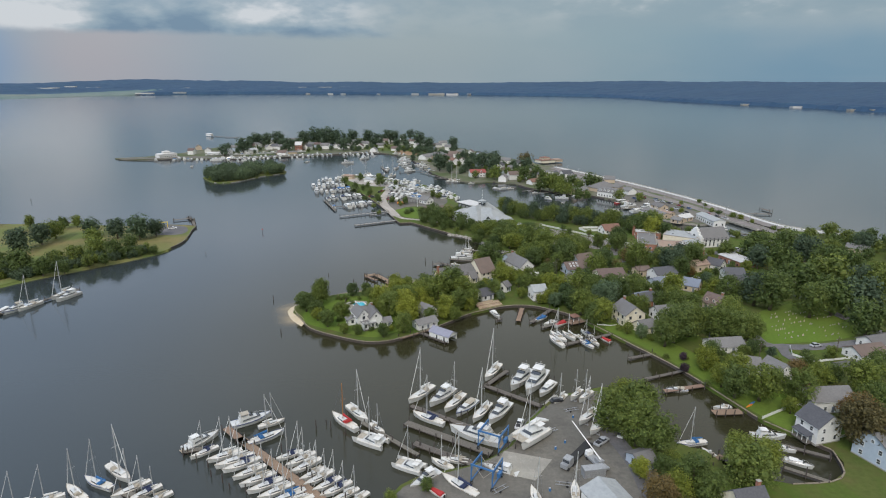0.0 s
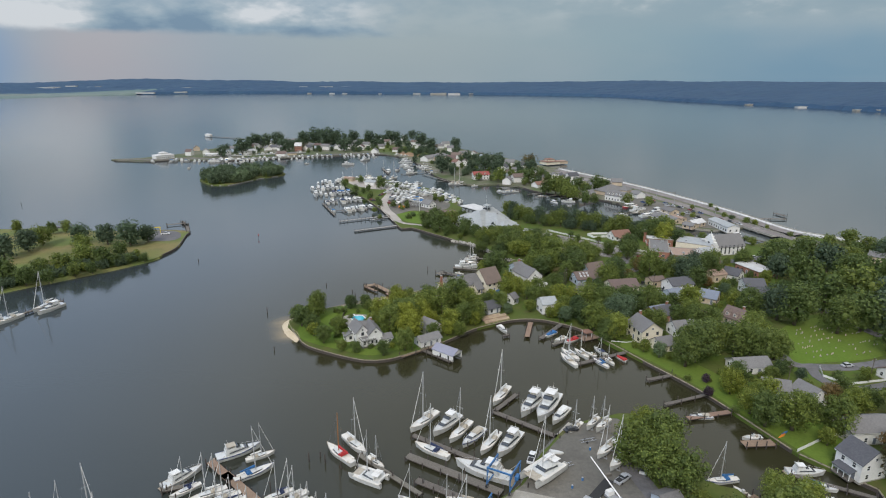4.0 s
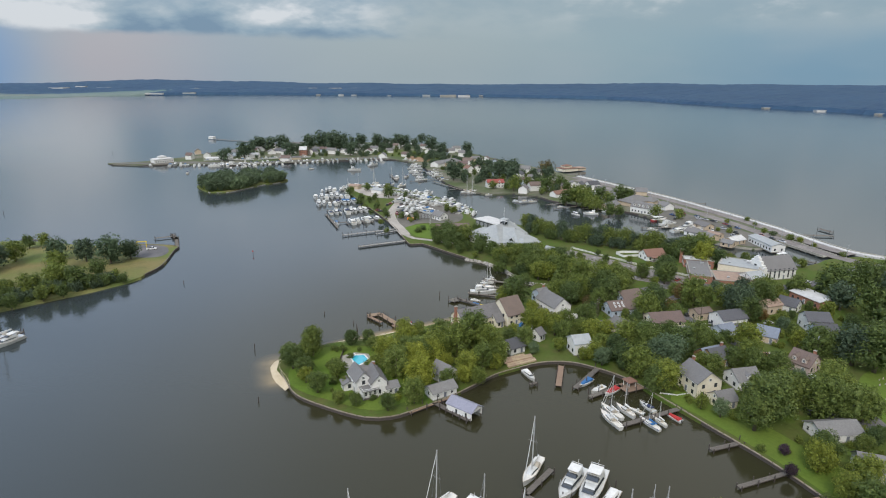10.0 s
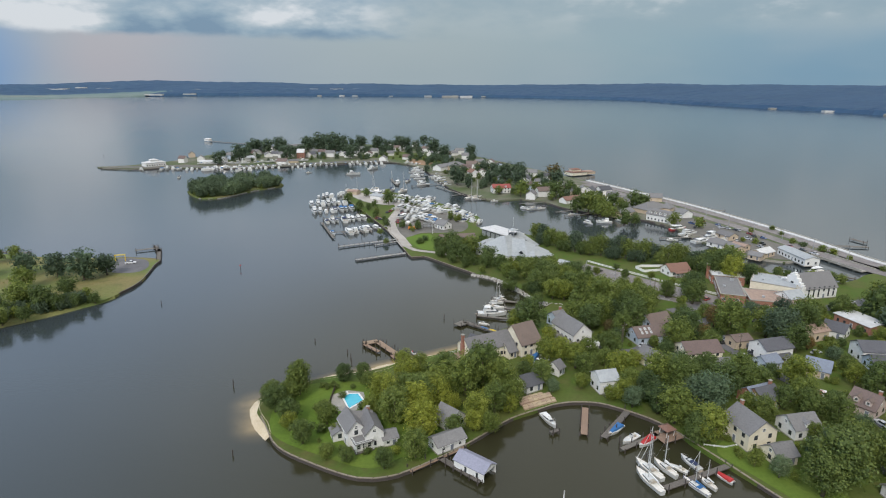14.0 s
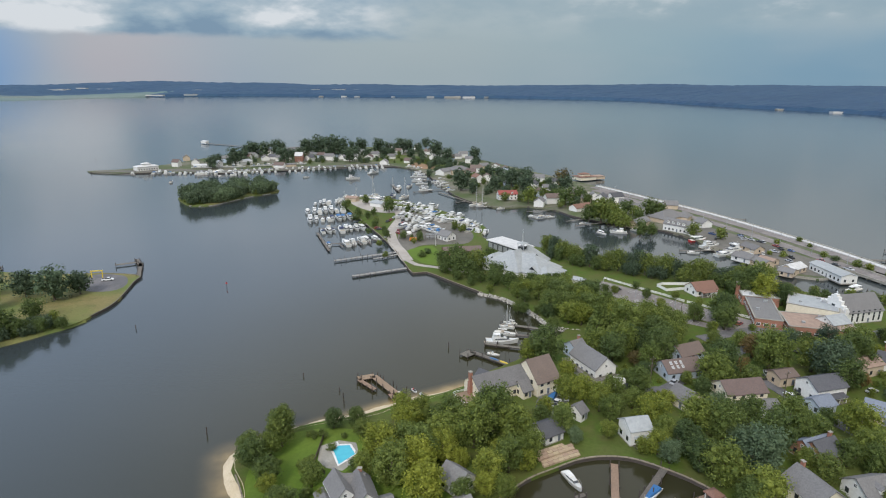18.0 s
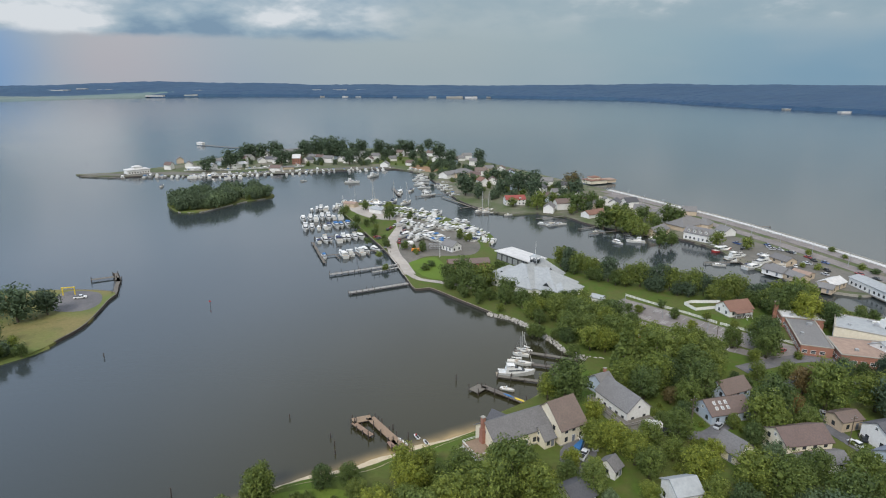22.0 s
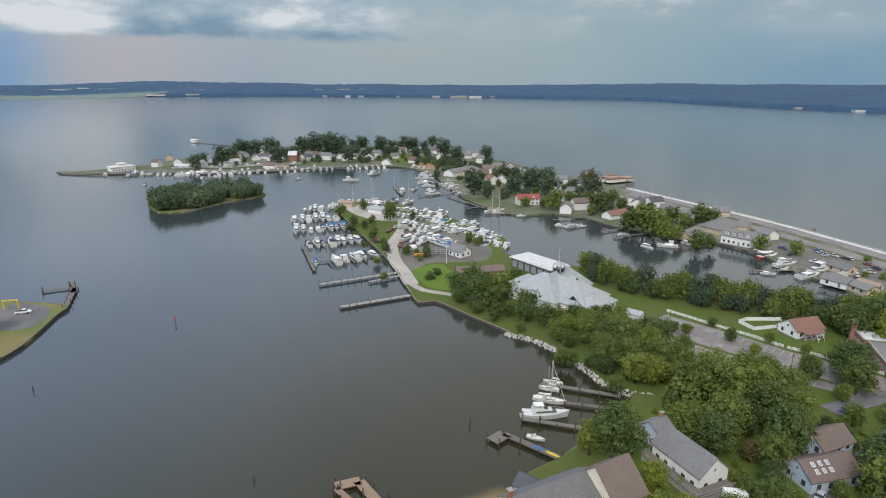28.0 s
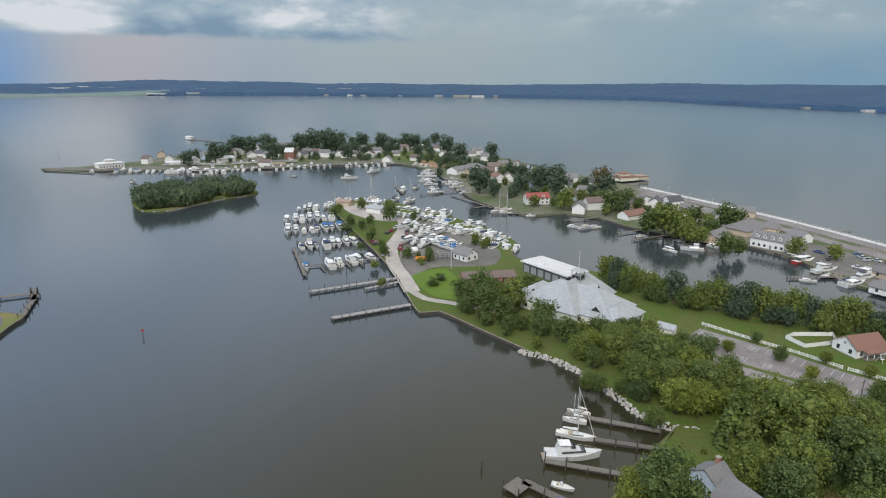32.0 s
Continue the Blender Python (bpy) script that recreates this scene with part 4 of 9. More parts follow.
def catamaran(length=11.0):
    ob = thing("catamaran", 0, 0, 0, 0, "white cruising catamaran with twin hulls and bare mast", "catamaran", "sailing boats")
    w, free = length * 0.5, 1.3
    for sg in (-1, 1):
        part("hull", Shape().loft([[(p[0], p[1] + sg * w * 0.40, p[2]) for p in r] for r in hull_rings(length, length * 0.14, free, stern=0.75)], closed=False), HULL, ob)
        part("side_deck", Shape().box(-0.05 * length, sg * w * 0.40, free - 0.02, length * 0.82, length * 0.12, 0.06), DECK, ob)
    part("bridge_deck", Shape().box(-0.10 * length, 0, 0.75, length * 0.62, w * 0.8, 0.6), HULL, ob)
    c = part("cabin", cabin(Shape(), -0.26 * length, 0.16 * length, w * 0.74, w * 0.5, free, 0.9, 0.9), HULL, ob)
    part("cabin_window", cabin(Shape(), -0.24 * length, 0.14 * length, w * 0.745, w * 0.515, free + 0.35, 0.35, 0.9), GLASS, c)
    part("trampoline", Shape().box(0.30 * length, 0, free - 0.15, 0.26 * length, w * 0.66, 0.03), CANVAS, ob)
    part("hardtop", Shape().box(-0.26 * length, 0, free + 1.5, 0.20 * length, w * 0.6, 0.1), WHITE, ob)
    m = part("mast", Shape().tube((0.05 * length, 0, free + 0.8), (0.04 * length, 0, free + length * 1.35), 0.13, 0.09), ALU, ob)
    b = part("boom", Shape().tube((0.04 * length, 0, free + 1.9), (-0.38 * length, 0, free + 1.9), 0.09), ALU, m)
    part("sail_cover", Shape().box(-0.17 * length, 0, free + 1.95, length * 0.4, 0.35, 0.4, top=0.8), WHITE, b)
    for sg in (-1, 1):
        part("shroud", Shape().tube((-0.05 * length, sg * w * 0.42, free), (0.04 * length, 0, free + length * 1.25), 0.025, n=4), WIRE, ob)
    part("forestay", Shape().tube((0.46 * length, 0, free), (0.04 * length, 0, free + length * 1.25), 0.06, n=4), WHITE, ob)
    return ob


def small_boat(length=6.0, cover=None, hull=HULL, word="open"):
    ob = thing("small_boat", 0, 0, 0, 0, "small white motorboat with %s" % word, "motorboat", "small boats")
    beam, free = length * 0.36, 0.75
    hull_parts(ob, length, beam, free, hull, HULL, stern=0.9, full=0.5)
    if cover:
        part("cover", cabin(Shape(), -0.42 * length, 0.36 * length, beam * 0.9, beam * 0.4, free, 0.55, 0.5), cover, ob)
    else:
        part("cockpit", Shape().box(-0.1 * length, 0, free - 0.02, length * 0.6, beam * 0.66, 0.08), DECK, ob)
        c = part("console", Shape().box(-0.05 * length, 0, free, 0.8, 0.9, 1.0, top=0.85), HULL, ob)
        part("windscreen", Shape().box(0.02 * length, 0, free + 1.0, 0.1, 0.8, 0.4), GLASS, c)
        part("seat", Shape().box(-0.22 * length, 0, free, 0.6, 1.0, 0.6), CANVAS, ob)
    part("outboard", Shape().box(-0.53 * length, 0, 0.2, 0.35, 0.4, 1.0, top=0.8), TYRE, ob)
    return ob


def tiny_boat(length=9.0):
    ob = thing("small_boat", 0, 0, 0, 0, "distant white cabin boat at its mooring", "motorboat", "small boats")
    rings = hull_rings(length, length * 0.32, 1.0, stern=0.9)
    part("hull", Shape().loft(rings, closed=False).loft([[(r[0][0], r[0][1], r[0][2] - 0.05), (r[5][0], r[5][1], r[5][2] - 0.05)] for r in rings], closed=False, caps=False), HULL, ob)
    part("cabin", cabin(Shape(), -0.25 * length, 0.2 * length, length * 0.26, length * 0.18, 0.95, 1.5, 0.6), HULL, ob)
    part("windscreen", cabin(Shape(), -0.2 * length, 0.19 * length, length * 0.262, length * 0.19, 1.5, 0.5, 0.6), GLASS, ob)
    return ob


def workboat(length=12.0, hull=HULL):
    ob = thing("workboat", 0, 0, 0, 0, "moored fishing boat with forward wheelhouse and mast" if hull is HULL else "red-hulled working boat with white wheelhouse", "workboat", "motor boats")
    beam, free = length * 0.32, 1.0
    hull_parts(ob, length, beam, free, hull, DECK, stern=0.85, sheer=0.8)
    c = part("wheelhouse", cabin(Shape(), -0.02 * length, 0.24 * length, beam * 0.62, beam * 0.5, free, 2.1, 0.1), WHITE, ob)
    part("wheelhouse_window", cabin(Shape(), 0.0, 0.238 * length, beam * 0.63, beam * 0.51, free + 1.1, 0.6, 0.1), GLASS, c)
    part("canopy", Shape().box(-0.2 * length, 0, free + 2.0, 0.36 * length, beam * 0.8, 0.1), WHITE, ob)
    part("mast", Shape().tube((0.02 * length, 0, free + 2), (0.0, 0, free + 5), 0.06), ALU, ob)
    for sg in (-1, 1):
        part("canopy_post", Shape().tube((-0.37 * length, sg * beam * 0.36, free), (-0.37 * length, sg * beam * 0.36, free + 2), 0.04), ALU, ob)
    return ob


BOAT_KINDS = {
    "sail": lambda: sailboat(), "sail_navy": lambda: sailboat(NAVY, word="a navy"), "sail_blue": lambda: sailboat(BLUE, stripe=BLUE_HULL, word="a bright blue"),
    "sail_red": lambda: sailboat(RED, HULL, VARNISH, 10.0, 10.5, False, word="a red"), "sail_tan": lambda: sailboat(CANVAS, tall=12.0, furled=False, word="a tan"), "sail_small": lambda: sailboat(WHITE, length=7.0, tall=8.5, furled=False),
    "yacht": lambda: motor_yacht(), "yacht_navy": lambda: motor_yacht(12.0, True, BLUE_HULL, CANVAS), "yacht_big": lambda: motor_yacht(16.0), "cruiser": lambda: motor_yacht(9.0, False, None, NAVY),
    "cruiser_white": lambda: motor_yacht(9.0, False, None, WHITE), "cruiser_tan": lambda: motor_yacht(9.5, False, BLUE_HULL, CANVAS), "cruiser_green": lambda: motor_yacht(9.0, False, None, GREEN_CANVAS),
    "cruiser_blue": lambda: motor_yacht(9.0, False, None, BLUE), "far_tiny": lambda: tiny_boat(), "far_yacht": lambda: motor_yacht(12.0, plain=True), "far_tan": lambda: motor_yacht(12.0, True, None, CANVAS, plain=True),
    "far_cruiser": lambda: motor_yacht(9.0, False, None, NAVY, plain=True), "far_white": lambda: motor_yacht(9.0, False, None, WHITE, plain=True), "far_blue": lambda: motor_yacht(9.0, False, None, BLUE, plain=True), "cat": lambda: catamaran(), "open": lambda: small_boat(), "open_blue": lambda: small_boat(6.5, BLUE, word="a blue cover"),
    "open_red": lambda: small_boat(6.5, RED, word="a red cover"), "work": lambda: workboat(), "work_red": lambda: workboat(13.0, RED_HULL)}
BOAT_LENGTH = {"far_tiny": 9.0, "far_yacht": 12.0, "far_tan": 12.0, "far_cruiser": 9.0, "far_white": 9.0, "far_blue": 9.0, "sail_small": 7.0, "yacht": 12.0, "yacht_navy": 12.0, "yacht_big": 16.0, "cruiser": 9.0, "cruiser_white": 9.0, "cruiser_tan": 9.5, "cruiser_green": 9.0, "cruiser_blue": 9.0, "cat": 11.0,
               "open": 6.0, "open_blue": 6.5, "open_red": 6.5, "work": 12.0, "work_red": 13.0}
BUILT = {}


def boat(kind, x, y, turned, length=None, z=0.0, group=""):
    """A boat of that kind with its bow towards turned (degrees from +x)."""
    k = (length or BOAT_LENGTH.get(kind, 10.0)) / BOAT_LENGTH.get(kind, 10.0)
    m = pose(x, y, z, 0, 0, turned)
    if kind not in BUILT:
        BUILT[kind] = BOAT_KINDS[kind]()
        BUILT[kind].matrix_basis = m
        BUILT[kind].scale = (k, k, k)
        return BUILT[kind]
    ob = copy_thing(BUILT[kind], m)
    ob.scale = (k, k, k)
    return ob


def boats(kinds, ax, ay, bx, by, count, turned, seed, length=9.0, spread=0.24, z=0.0):
    """A row of berthed boats from a to b."""
    rng = random.Random(seed)
    for i in range(count):
        s = (i + 0.5 + rng.uniform(-0.14, 0.14)) / count
        boat(rng.choice(kinds), ax + (bx - ax) * s + rng.uniform(-0.9, 0.9), ay + (by - ay) * s + rng.uniform(-0.9, 0.9), turned + rng.uniform(-5, 5) + (180 if rng.random() < 0.3 else 0), length * rng.uniform(1 - spread, 1 + spread), z)


# ---- docks, walls, fences, vehicles ----
PILES = [Shape().tube((0, 0, -1.5), (0, 0, h), 0.17, 0.15, 7).mesh("piling", PILE) for h in (1.6, 2.1, 2.7)]


def dock(ax, ay, bx, by, w=1.8, mat=DOCK, step=5.0, z=1.0, label="weathered timber dock on dark pilings", tall=True, sides=(-1, 1)):
    length, turned = math.hypot(bx - ax, by - ay), math.degrees(math.atan2(by - ay, bx - ax))
    ob = thing("dock", ax, ay, 0, turned, label, "dock", "docks")
    d = part("deck", Shape().box(length / 2, 0, z - 0.10, length, w, 0.12), mat, ob)
    if ay < 430:
        part("stringer", Shape().box(length / 2, w / 2 - 0.12, z - 0.38, length, 0.14, 0.26).box(length / 2, -w / 2 + 0.12, z - 0.38, length, 0.14, 0.26), PILE, d)
    rng = random.Random(int(ax * 13 + by * 7))
    n = max(2, int(length / step) + 1)
    for i in range(n):
        for sg in sides:
            part("piling", PILES[rng.randrange(3) if tall else 0], None, ob, "", pose(0.3 + (length - 0.6) * i / (n - 1), sg * (w / 2 + 0.16), 0))
    return ob


def piling(x, y, h=2.4):
    ob = new("mooring_pile", Shape().tube((0, 0, -1.5), (0, 0, h), 0.19, 0.16, 8).tube((0, 0, h), (0, 0, h + 0.12), 0.19, 0.05, 8).mesh("mooring_pile", PILE))
    ob.location = (x, y, 0)
    return tagged(ob, "dark timber mooring pile standing in the water", "pile", "mooring piles")


def seawall(pts, mat=SEAWALL, top=LAND + 0.18, w=0.55, label="weathered timber seawall along the shore", piles=True):
    w *= 0.75
    line = smooth_line(pts, 3.0, False)
    ob = thing("seawall", 0, 0, 0, 0, label, "seawall", kind="structure")
    part("cap", strip(line, w, top, 0.22), mat, ob)
    part("face", strip(line, w * 0.6, top - 0.22, top + 1.4), PILE if piles else mat, ob)
    if piles:
        s = Shape()
        for i, (x, y) in enumerate(line):
            s.tube((x, y, -1), (x, y, top + 0.08), 0.2, 0.18, 5)
        part("wall_piles", s, PILE, ob)
    return ob


def fence(pts, h=1.1, mat=TRIM, label="white picket fence", step=2.4, solid=True):
    ob = thing("fence", pts[0][0], pts[0][1], LAND, 0, label, "fence")
    ox, oy = pts[0]
    post = Shape().box(0, 0, -0.2, 0.14, 0.14, h + 0.3).mesh("post", mat)
    for (ax, ay), (bx, by) in zip(pts, pts[1:]):
        length, turned = math.hypot(bx - ax, by - ay), math.atan2(by - ay, bx - ax)
        cx, cy = (ax + bx) / 2 - ox, (ay + by) / 2 - oy
        if solid:
            part("panel", Shape().box(cx, cy, 0.05, length, 0.06, h - 0.05, turned), mat, ob)
        else:
            for zz in (0.35, h - 0.2):
                part("rail", Shape().box(cx, cy, zz, length, 0.06, 0.12, turned), mat, ob)
            pk = Shape()
            for i in range(int(length / 0.4)):
                pk.box(ax - ox + (bx - ax) * (i + 0.5) / int(length / 0.4), ay - oy + (by - ay) * (i + 0.5) / int(length / 0.4), 0.1, 0.2, 0.05, h - 0.1, turned)
            tagged(part("picket_infill", pk, mat, ob), kind="stuff")
        n = max(1, int(length / step))
        for i in range(n + 1):
            part("post", post, None, ob, "", Matrix.Translation((ax - ox + (bx - ax) * i / n, ay - oy + (by - ay) * i / n, 0)))
    return ob


WHEEL = Shape().tube((0, -0.11, 0), (0, 0.11, 0), 0.34, n=12).mesh("wheel", TYRE)
CAR_BUILT = {}


def car(x, y, turned, paint=0, kind="car", z=LAND + 0.06):
    key = (paint, kind)
    if key not in CAR_BUILT:
        tone = ("white", "silver", "black", "red", "blue")[paint]
        ob = thing("car" if kind == "car" else "pickup_truck" if kind == "pickup" else "van", x, y, z, turned, "parked %s %s on its tyres" % (tone, {"car": "saloon car", "pickup": "pickup truck", "van": "delivery van"}[kind]), "car" if kind != "van" else "van", "parked vehicles")
        long, wide, hood = {"car": (4.6, 1.8, 0.85), "pickup": (5.6, 1.95, 1.05), "van": (5.8, 2.0, 1.1)}[kind]
        ring = lambda xx, k, top: [(xx, -wide / 2 * k, 0.3), (xx, wide / 2 * k, 0.3), (xx, wide / 2 * k, top * 0.75), (xx, wide / 2 * k * 0.9, top), (xx, -wide / 2 * k * 0.9, top), (xx, -wide / 2 * k, top * 0.75)]
        part("body", Shape().loft([ring(-long / 2, 0.92, hood * 0.9), ring(-long / 2 + 0.3, 1, hood), ring(long / 2 - 0.9, 1, hood), ring(long / 2 - 0.2, 0.96, hood * 0.86), ring(long / 2, 0.88, hood * 0.7)]), CAR_PAINT[paint], ob)
        a, b = {"car": (-0.36, 0.20), "pickup": (-0.10, 0.26), "van": (-0.49, 0.36)}[kind]
        h = 0.62 if kind != "van" else 1.1
        cab = part("cabin_glass", cabin(Shape(), a * long, b * long, wide * 0.9, wide * 0.88, hood - 0.02, h, 0.6), GLASS if kind != "van" else CAR_PAINT[paint], ob)
        part("roof", Shape().box((a + b) / 2 * long - 0.12, 0, hood + h - 0.03, (b - a) * long * 0.66, wide * 0.76, 0.05), CAR_PAINT[paint], ob)
        if kind == "pickup":
            part("load_bed", Shape().box(-0.30 * long, 0, hood + 0.0, 0.34 * long, wide * 0.76, 0.02), TYRE, ob)
        for sx in (-0.31, 0.31):
            for sy in (-0.46, 0.46):
                part("wheel", WHEEL, None, ob, "", pose(sx * long, sy * wide, 0.34))
        CAR_BUILT[key] = ob
        return ob
    return copy_thing(CAR_BUILT[key], pose(x, y, z, 0, 0, turned))


def pole(x, y, h=10.0, lamp=False, mat=BARK, z=LAND):
    ob = thing("utility_pole" if not lamp else "street_lamp", x, y, z, 20, "tall timber utility pole with crossarm" if not lamp else "grey steel lamp post with a single arm", "pole" if not lamp else "lamp post", "poles")
    part("post", Shape().tube((0, 0, -0.5), (0, 0, h), 0.16, 0.11, 7), mat if not lamp else STEEL, ob)
    part("crossarm", Shape().box(0, 0, h - 0.9, 2.4, 0.12, 0.14) if not lamp else Shape().tube((0, 0, h - 0.2), (1.4, 0, h + 0.1), 0.06), mat if not lamp else STEEL, ob)
    part("insulators" if not lamp else "lamp_head", Shape().box(-1.0, 0, h - 0.76, 0.12, 0.12, 0.22).box(1.0, 0, h - 0.76, 0.12, 0.12, 0.22).box(0, 0, h, 0.12, 0.12, 0.22) if not lamp else Shape().box(1.6, 0, h, 0.6, 0.25, 0.14), STEEL, ob)
    return ob

# ---- shores, roads and yards ----
def bank(name, pts, out, mat, label, drop=0.25, rise=0.03):
    """A sloping bank or beach from the land's edge down into the water; out: metres to the left of the line's way."""
    line = smooth_line(pts, 2.5, False, 0.35)
    s, n, outer = Shape(), len(line), []
    for i in range(n):
        d = (Vector(line[min(i + 1, n - 1)]) - Vector(line[max(i - 1, 0)])).normalized()
        k = out * math.sin(math.pi * (0.12 + 0.76 * i / max(n - 1, 1))) * (1 + 0.5 * noise.noise(Vector((i * 0.3, out, 0))))
        outer.append((line[i][0] - d.y * k, line[i][1] + d.x * k))
    inner = [(line[i][0] * 1.0 + (line[i][0] - outer[i][0]) * 0.4, line[i][1] + (line[i][1] - outer[i][1]) * 0.4) for i in range(n)]
    for i in range(n - 1):
        s.add([(*inner[i], LAND + rise), (*inner[i + 1], LAND + rise), (*line[i + 1], LAND * 0.75), (*line[i], LAND * 0.75), (*outer[i + 1], -drop), (*outer[i], -drop)], [(0, 1, 2, 3), (3, 2, 4, 5)])
    return setting(name, s, mat, label, "shore", smooth=True)


def patch(name, pts, mat, label, z=LAND + 0.04, rounded=True):
    line = smooth_line(pts, 3.0) if rounded else pts
    return setting(name, Shape().prism(line, z - 0.5, z), mat, label, "ground")


ROADS_LAID = []


def road(name, pts, w, mat, label, z=LAND + 0.06):
    ROADS_LAID.append(name)
    z += 0.013 * len(ROADS_LAID)
    return setting(name, strip(smooth_line(pts, 4.0, False), w, z, 0.3), mat, label, "road")


seawall([(100, 165), (88, 197), (76, 219), (68, 234), (59, 248.5), (50, 256), (42, 260.2), (33, 260.4), (27, 258.6)], w=0.7, mat=SEAWALL, label="timber capped seawall along the lawns")
seawall([(27, 258.6), (20, 254.6), (12, 249.6), (3, 240.5), (-5.5, 232.5), (-17, 223.8), (-23, 220.6), (-31, 220), (-43, 225), (-56, 233), (-63, 244), (-66, 249)], label="timber seawall round the garden point")
seawall([(6, 394), (-8, 409), (-24, 426), (-31, 424), (-38, 444), (-46, 470), (-58, 501), (-72, 533), (-90, 574), (-104, 606)], label="dark timber bulkhead along the neck")
seawall([(113, 148), (110, 138), (104, 134), (93, 133)], label="timber wall round the boat basin")
seawall([(101, 163), (113, 148)], label="timber wall of the boat basin")
seawall([(-170.5, 356), (-169, 373), (-175.5, 402), (-179, 413.5), (-203, 416)], mat=DOCK, label="timber bulkhead round the western point")
seawall([(-233, 598), (-223, 596), (-213, 601), (-206, 616), (-195, 640), (-183, 654), (-178, 664)], mat=CONCRETE, top=0.8, label="low pale wall round the islet", piles=False)
seawall([(14, 530), (12, 500), (44, 481)], mat=DOCK, label="dark bulkhead by the boat shed")
seawall([(155, 475), (163, 459), (170, 437), (189, 424), (207, 430)], mat=CONCRETE, label="concrete quay of the harbour creek", piles=False)
seawall([(29, 600), (53, 607), (73, 594), (85, 572), (103, 553), (127, 540), (140, 528), (152, 507), (155, 475)], mat=DOCK, label="weathered bulkhead of the harbour creek")
seawall([(-422, 771), (-371, 766), (-337, 778), (-271, 775), (-209, 800), (-147, 829), (-89, 843), (-50, 800), (-24, 708), (-9, 655), (8, 622), (29, 600)], mat=DOCK, label="weathered bulkhead of the island harbour")
bank("beach_tip", [(-60, 238), (-64, 245), (-68, 251), (-69, 258), (-63, 266)], 3.6, SAND, "small sandy spit at the garden point")
bank("beach_north", [(-63, 267), (-50, 275), (-36, 280), (-27, 286), (-16, 292), (-3, 300)], 4.2, SAND, "narrow sandy beach")
bank("bank_north", [(-3, 300), (2, 308), (13, 317), (21, 325), (30, 337), (40, 350)], 2.0, WILD, "overgrown shore bank")
bank("bank_west", [(-240, 276), (-230, 281), (-217, 298), (-198, 317), (-178, 339), (-170, 352)], -1.8, WILD, "eroded grassy bank")
bank("bank_yard", [(-18, 112), (-13, 128), (-7, 135), (11, 142), (20, 150), (23, 156), (33, 171), (39, 177), (50, 182), (60, 184), (66, 172), (69, 152), (76, 148), (84, 137), (93, 133)], 1.6, GRAVEL, "gravel bank of the boatyard")

patch("lawn_seawall", [(78, 220), (70, 234), (78, 240), (92, 222), (104, 200), (118, 178), (112, 152), (102, 165), (90, 197)], GRASS_MOWN, "bright mown lawn above the seawall", LAND + 0.07)
patch("lawn_point", [(-60, 240), (-40, 228), (-28, 224), (-20, 229), (-6, 240), (-30, 268), (-50, 271), (-62, 262)], GRASS_MOWN, "garden lawn on the point", LAND + 0.06)
patch("yard", [(-17, 112), (-12, 128), (-6, 134), (11, 141.5), (20.5, 149.5), (23.5, 155.5), (33.5, 170), (39.5, 176), (50, 181), (56, 178), (52, 160), (51, 152), (57, 144), (60, 112)], GRAVEL, "grey gravel boatyard")
patch("wash_slab", [(18, 147), (31, 143), (25, 134), (14, 138)], CONCRETE, "concrete wash-down slab", LAND + 0.10, False)
road("lane_yard", [(50, 160), (53, 147), (54, 139), (54, 120), (56, 90)], 5, ASPHALT, "asphalt boatyard lane")
patch("graveyard_lawn", [(132, 221), (143, 220), (165, 224), (177, 232), (178, 246), (173, 264), (150, 256), (138, 242)], GRASS_MOWN, "bright mown graveyard lawn", LAND + 0.10)
road("lane_graveyard", [(176, 275), (178, 260), (181, 247), (187, 229), (196, 208)], 4.5, ASPHALT, "grey lane beside the graveyard")
road("street_south", [(112, 228), (130, 219), (146, 216), (167, 220), (186, 224), (220, 224)], 5.0, ASPHALT, "residential street below the graveyard")
road("crescent", [(137, 218), (134, 209), (139, 200), (158, 204), (170, 212)], 4.0, ASPHALT, "curved drive with a kerb")
road("street_north", [(43, 300), (53, 301), (64, 299), (76, 309), (88, 318), (104, 330), (122, 345)], 4.5, ASPHALT, "residential street among trees")
road("street_east", [(100, 316), (104, 302), (108, 290), (114, 276), (125, 258), (130, 238), (130, 221)], 4.5, ASPHALT, "street between the houses")
patch("house_drive", [(19, 286), (22, 294), (28, 297), (31, 294), (28, 284), (24, 279)], ASPHALT, "grey drive of the beach house")
road("church_road", [(94, 342), (121, 352), (140, 349), (152, 347), (172, 350), (200, 362), (230, 384), (246, 396)], 6.0, ASPHALT, "road past the school and church")
patch("parking_lot", [(61.4, 405.1), (70.5, 414.5), (84.5, 401.5), (94, 392), (102.4, 382.6), (111, 375.4), (126, 361.5), (112, 347), (97.5, 356.5), (80, 366), (69.7, 370.4), (58, 386)], LOT, "faded asphalt parking lot", rounded=False)
patch("lot_island", [(64.5, 392.6), (65.6, 394), (76.8, 383.8), (88.4, 374.6), (95.4, 368), (105.5, 359.5), (104.7, 358.3), (94.4, 366.5), (87.4, 373), (75.8, 382.2)], GRASS, "grass strip in the parking lot", LAND + 0.12, False)
lines, rng_lot = Shape(), random.Random(12)
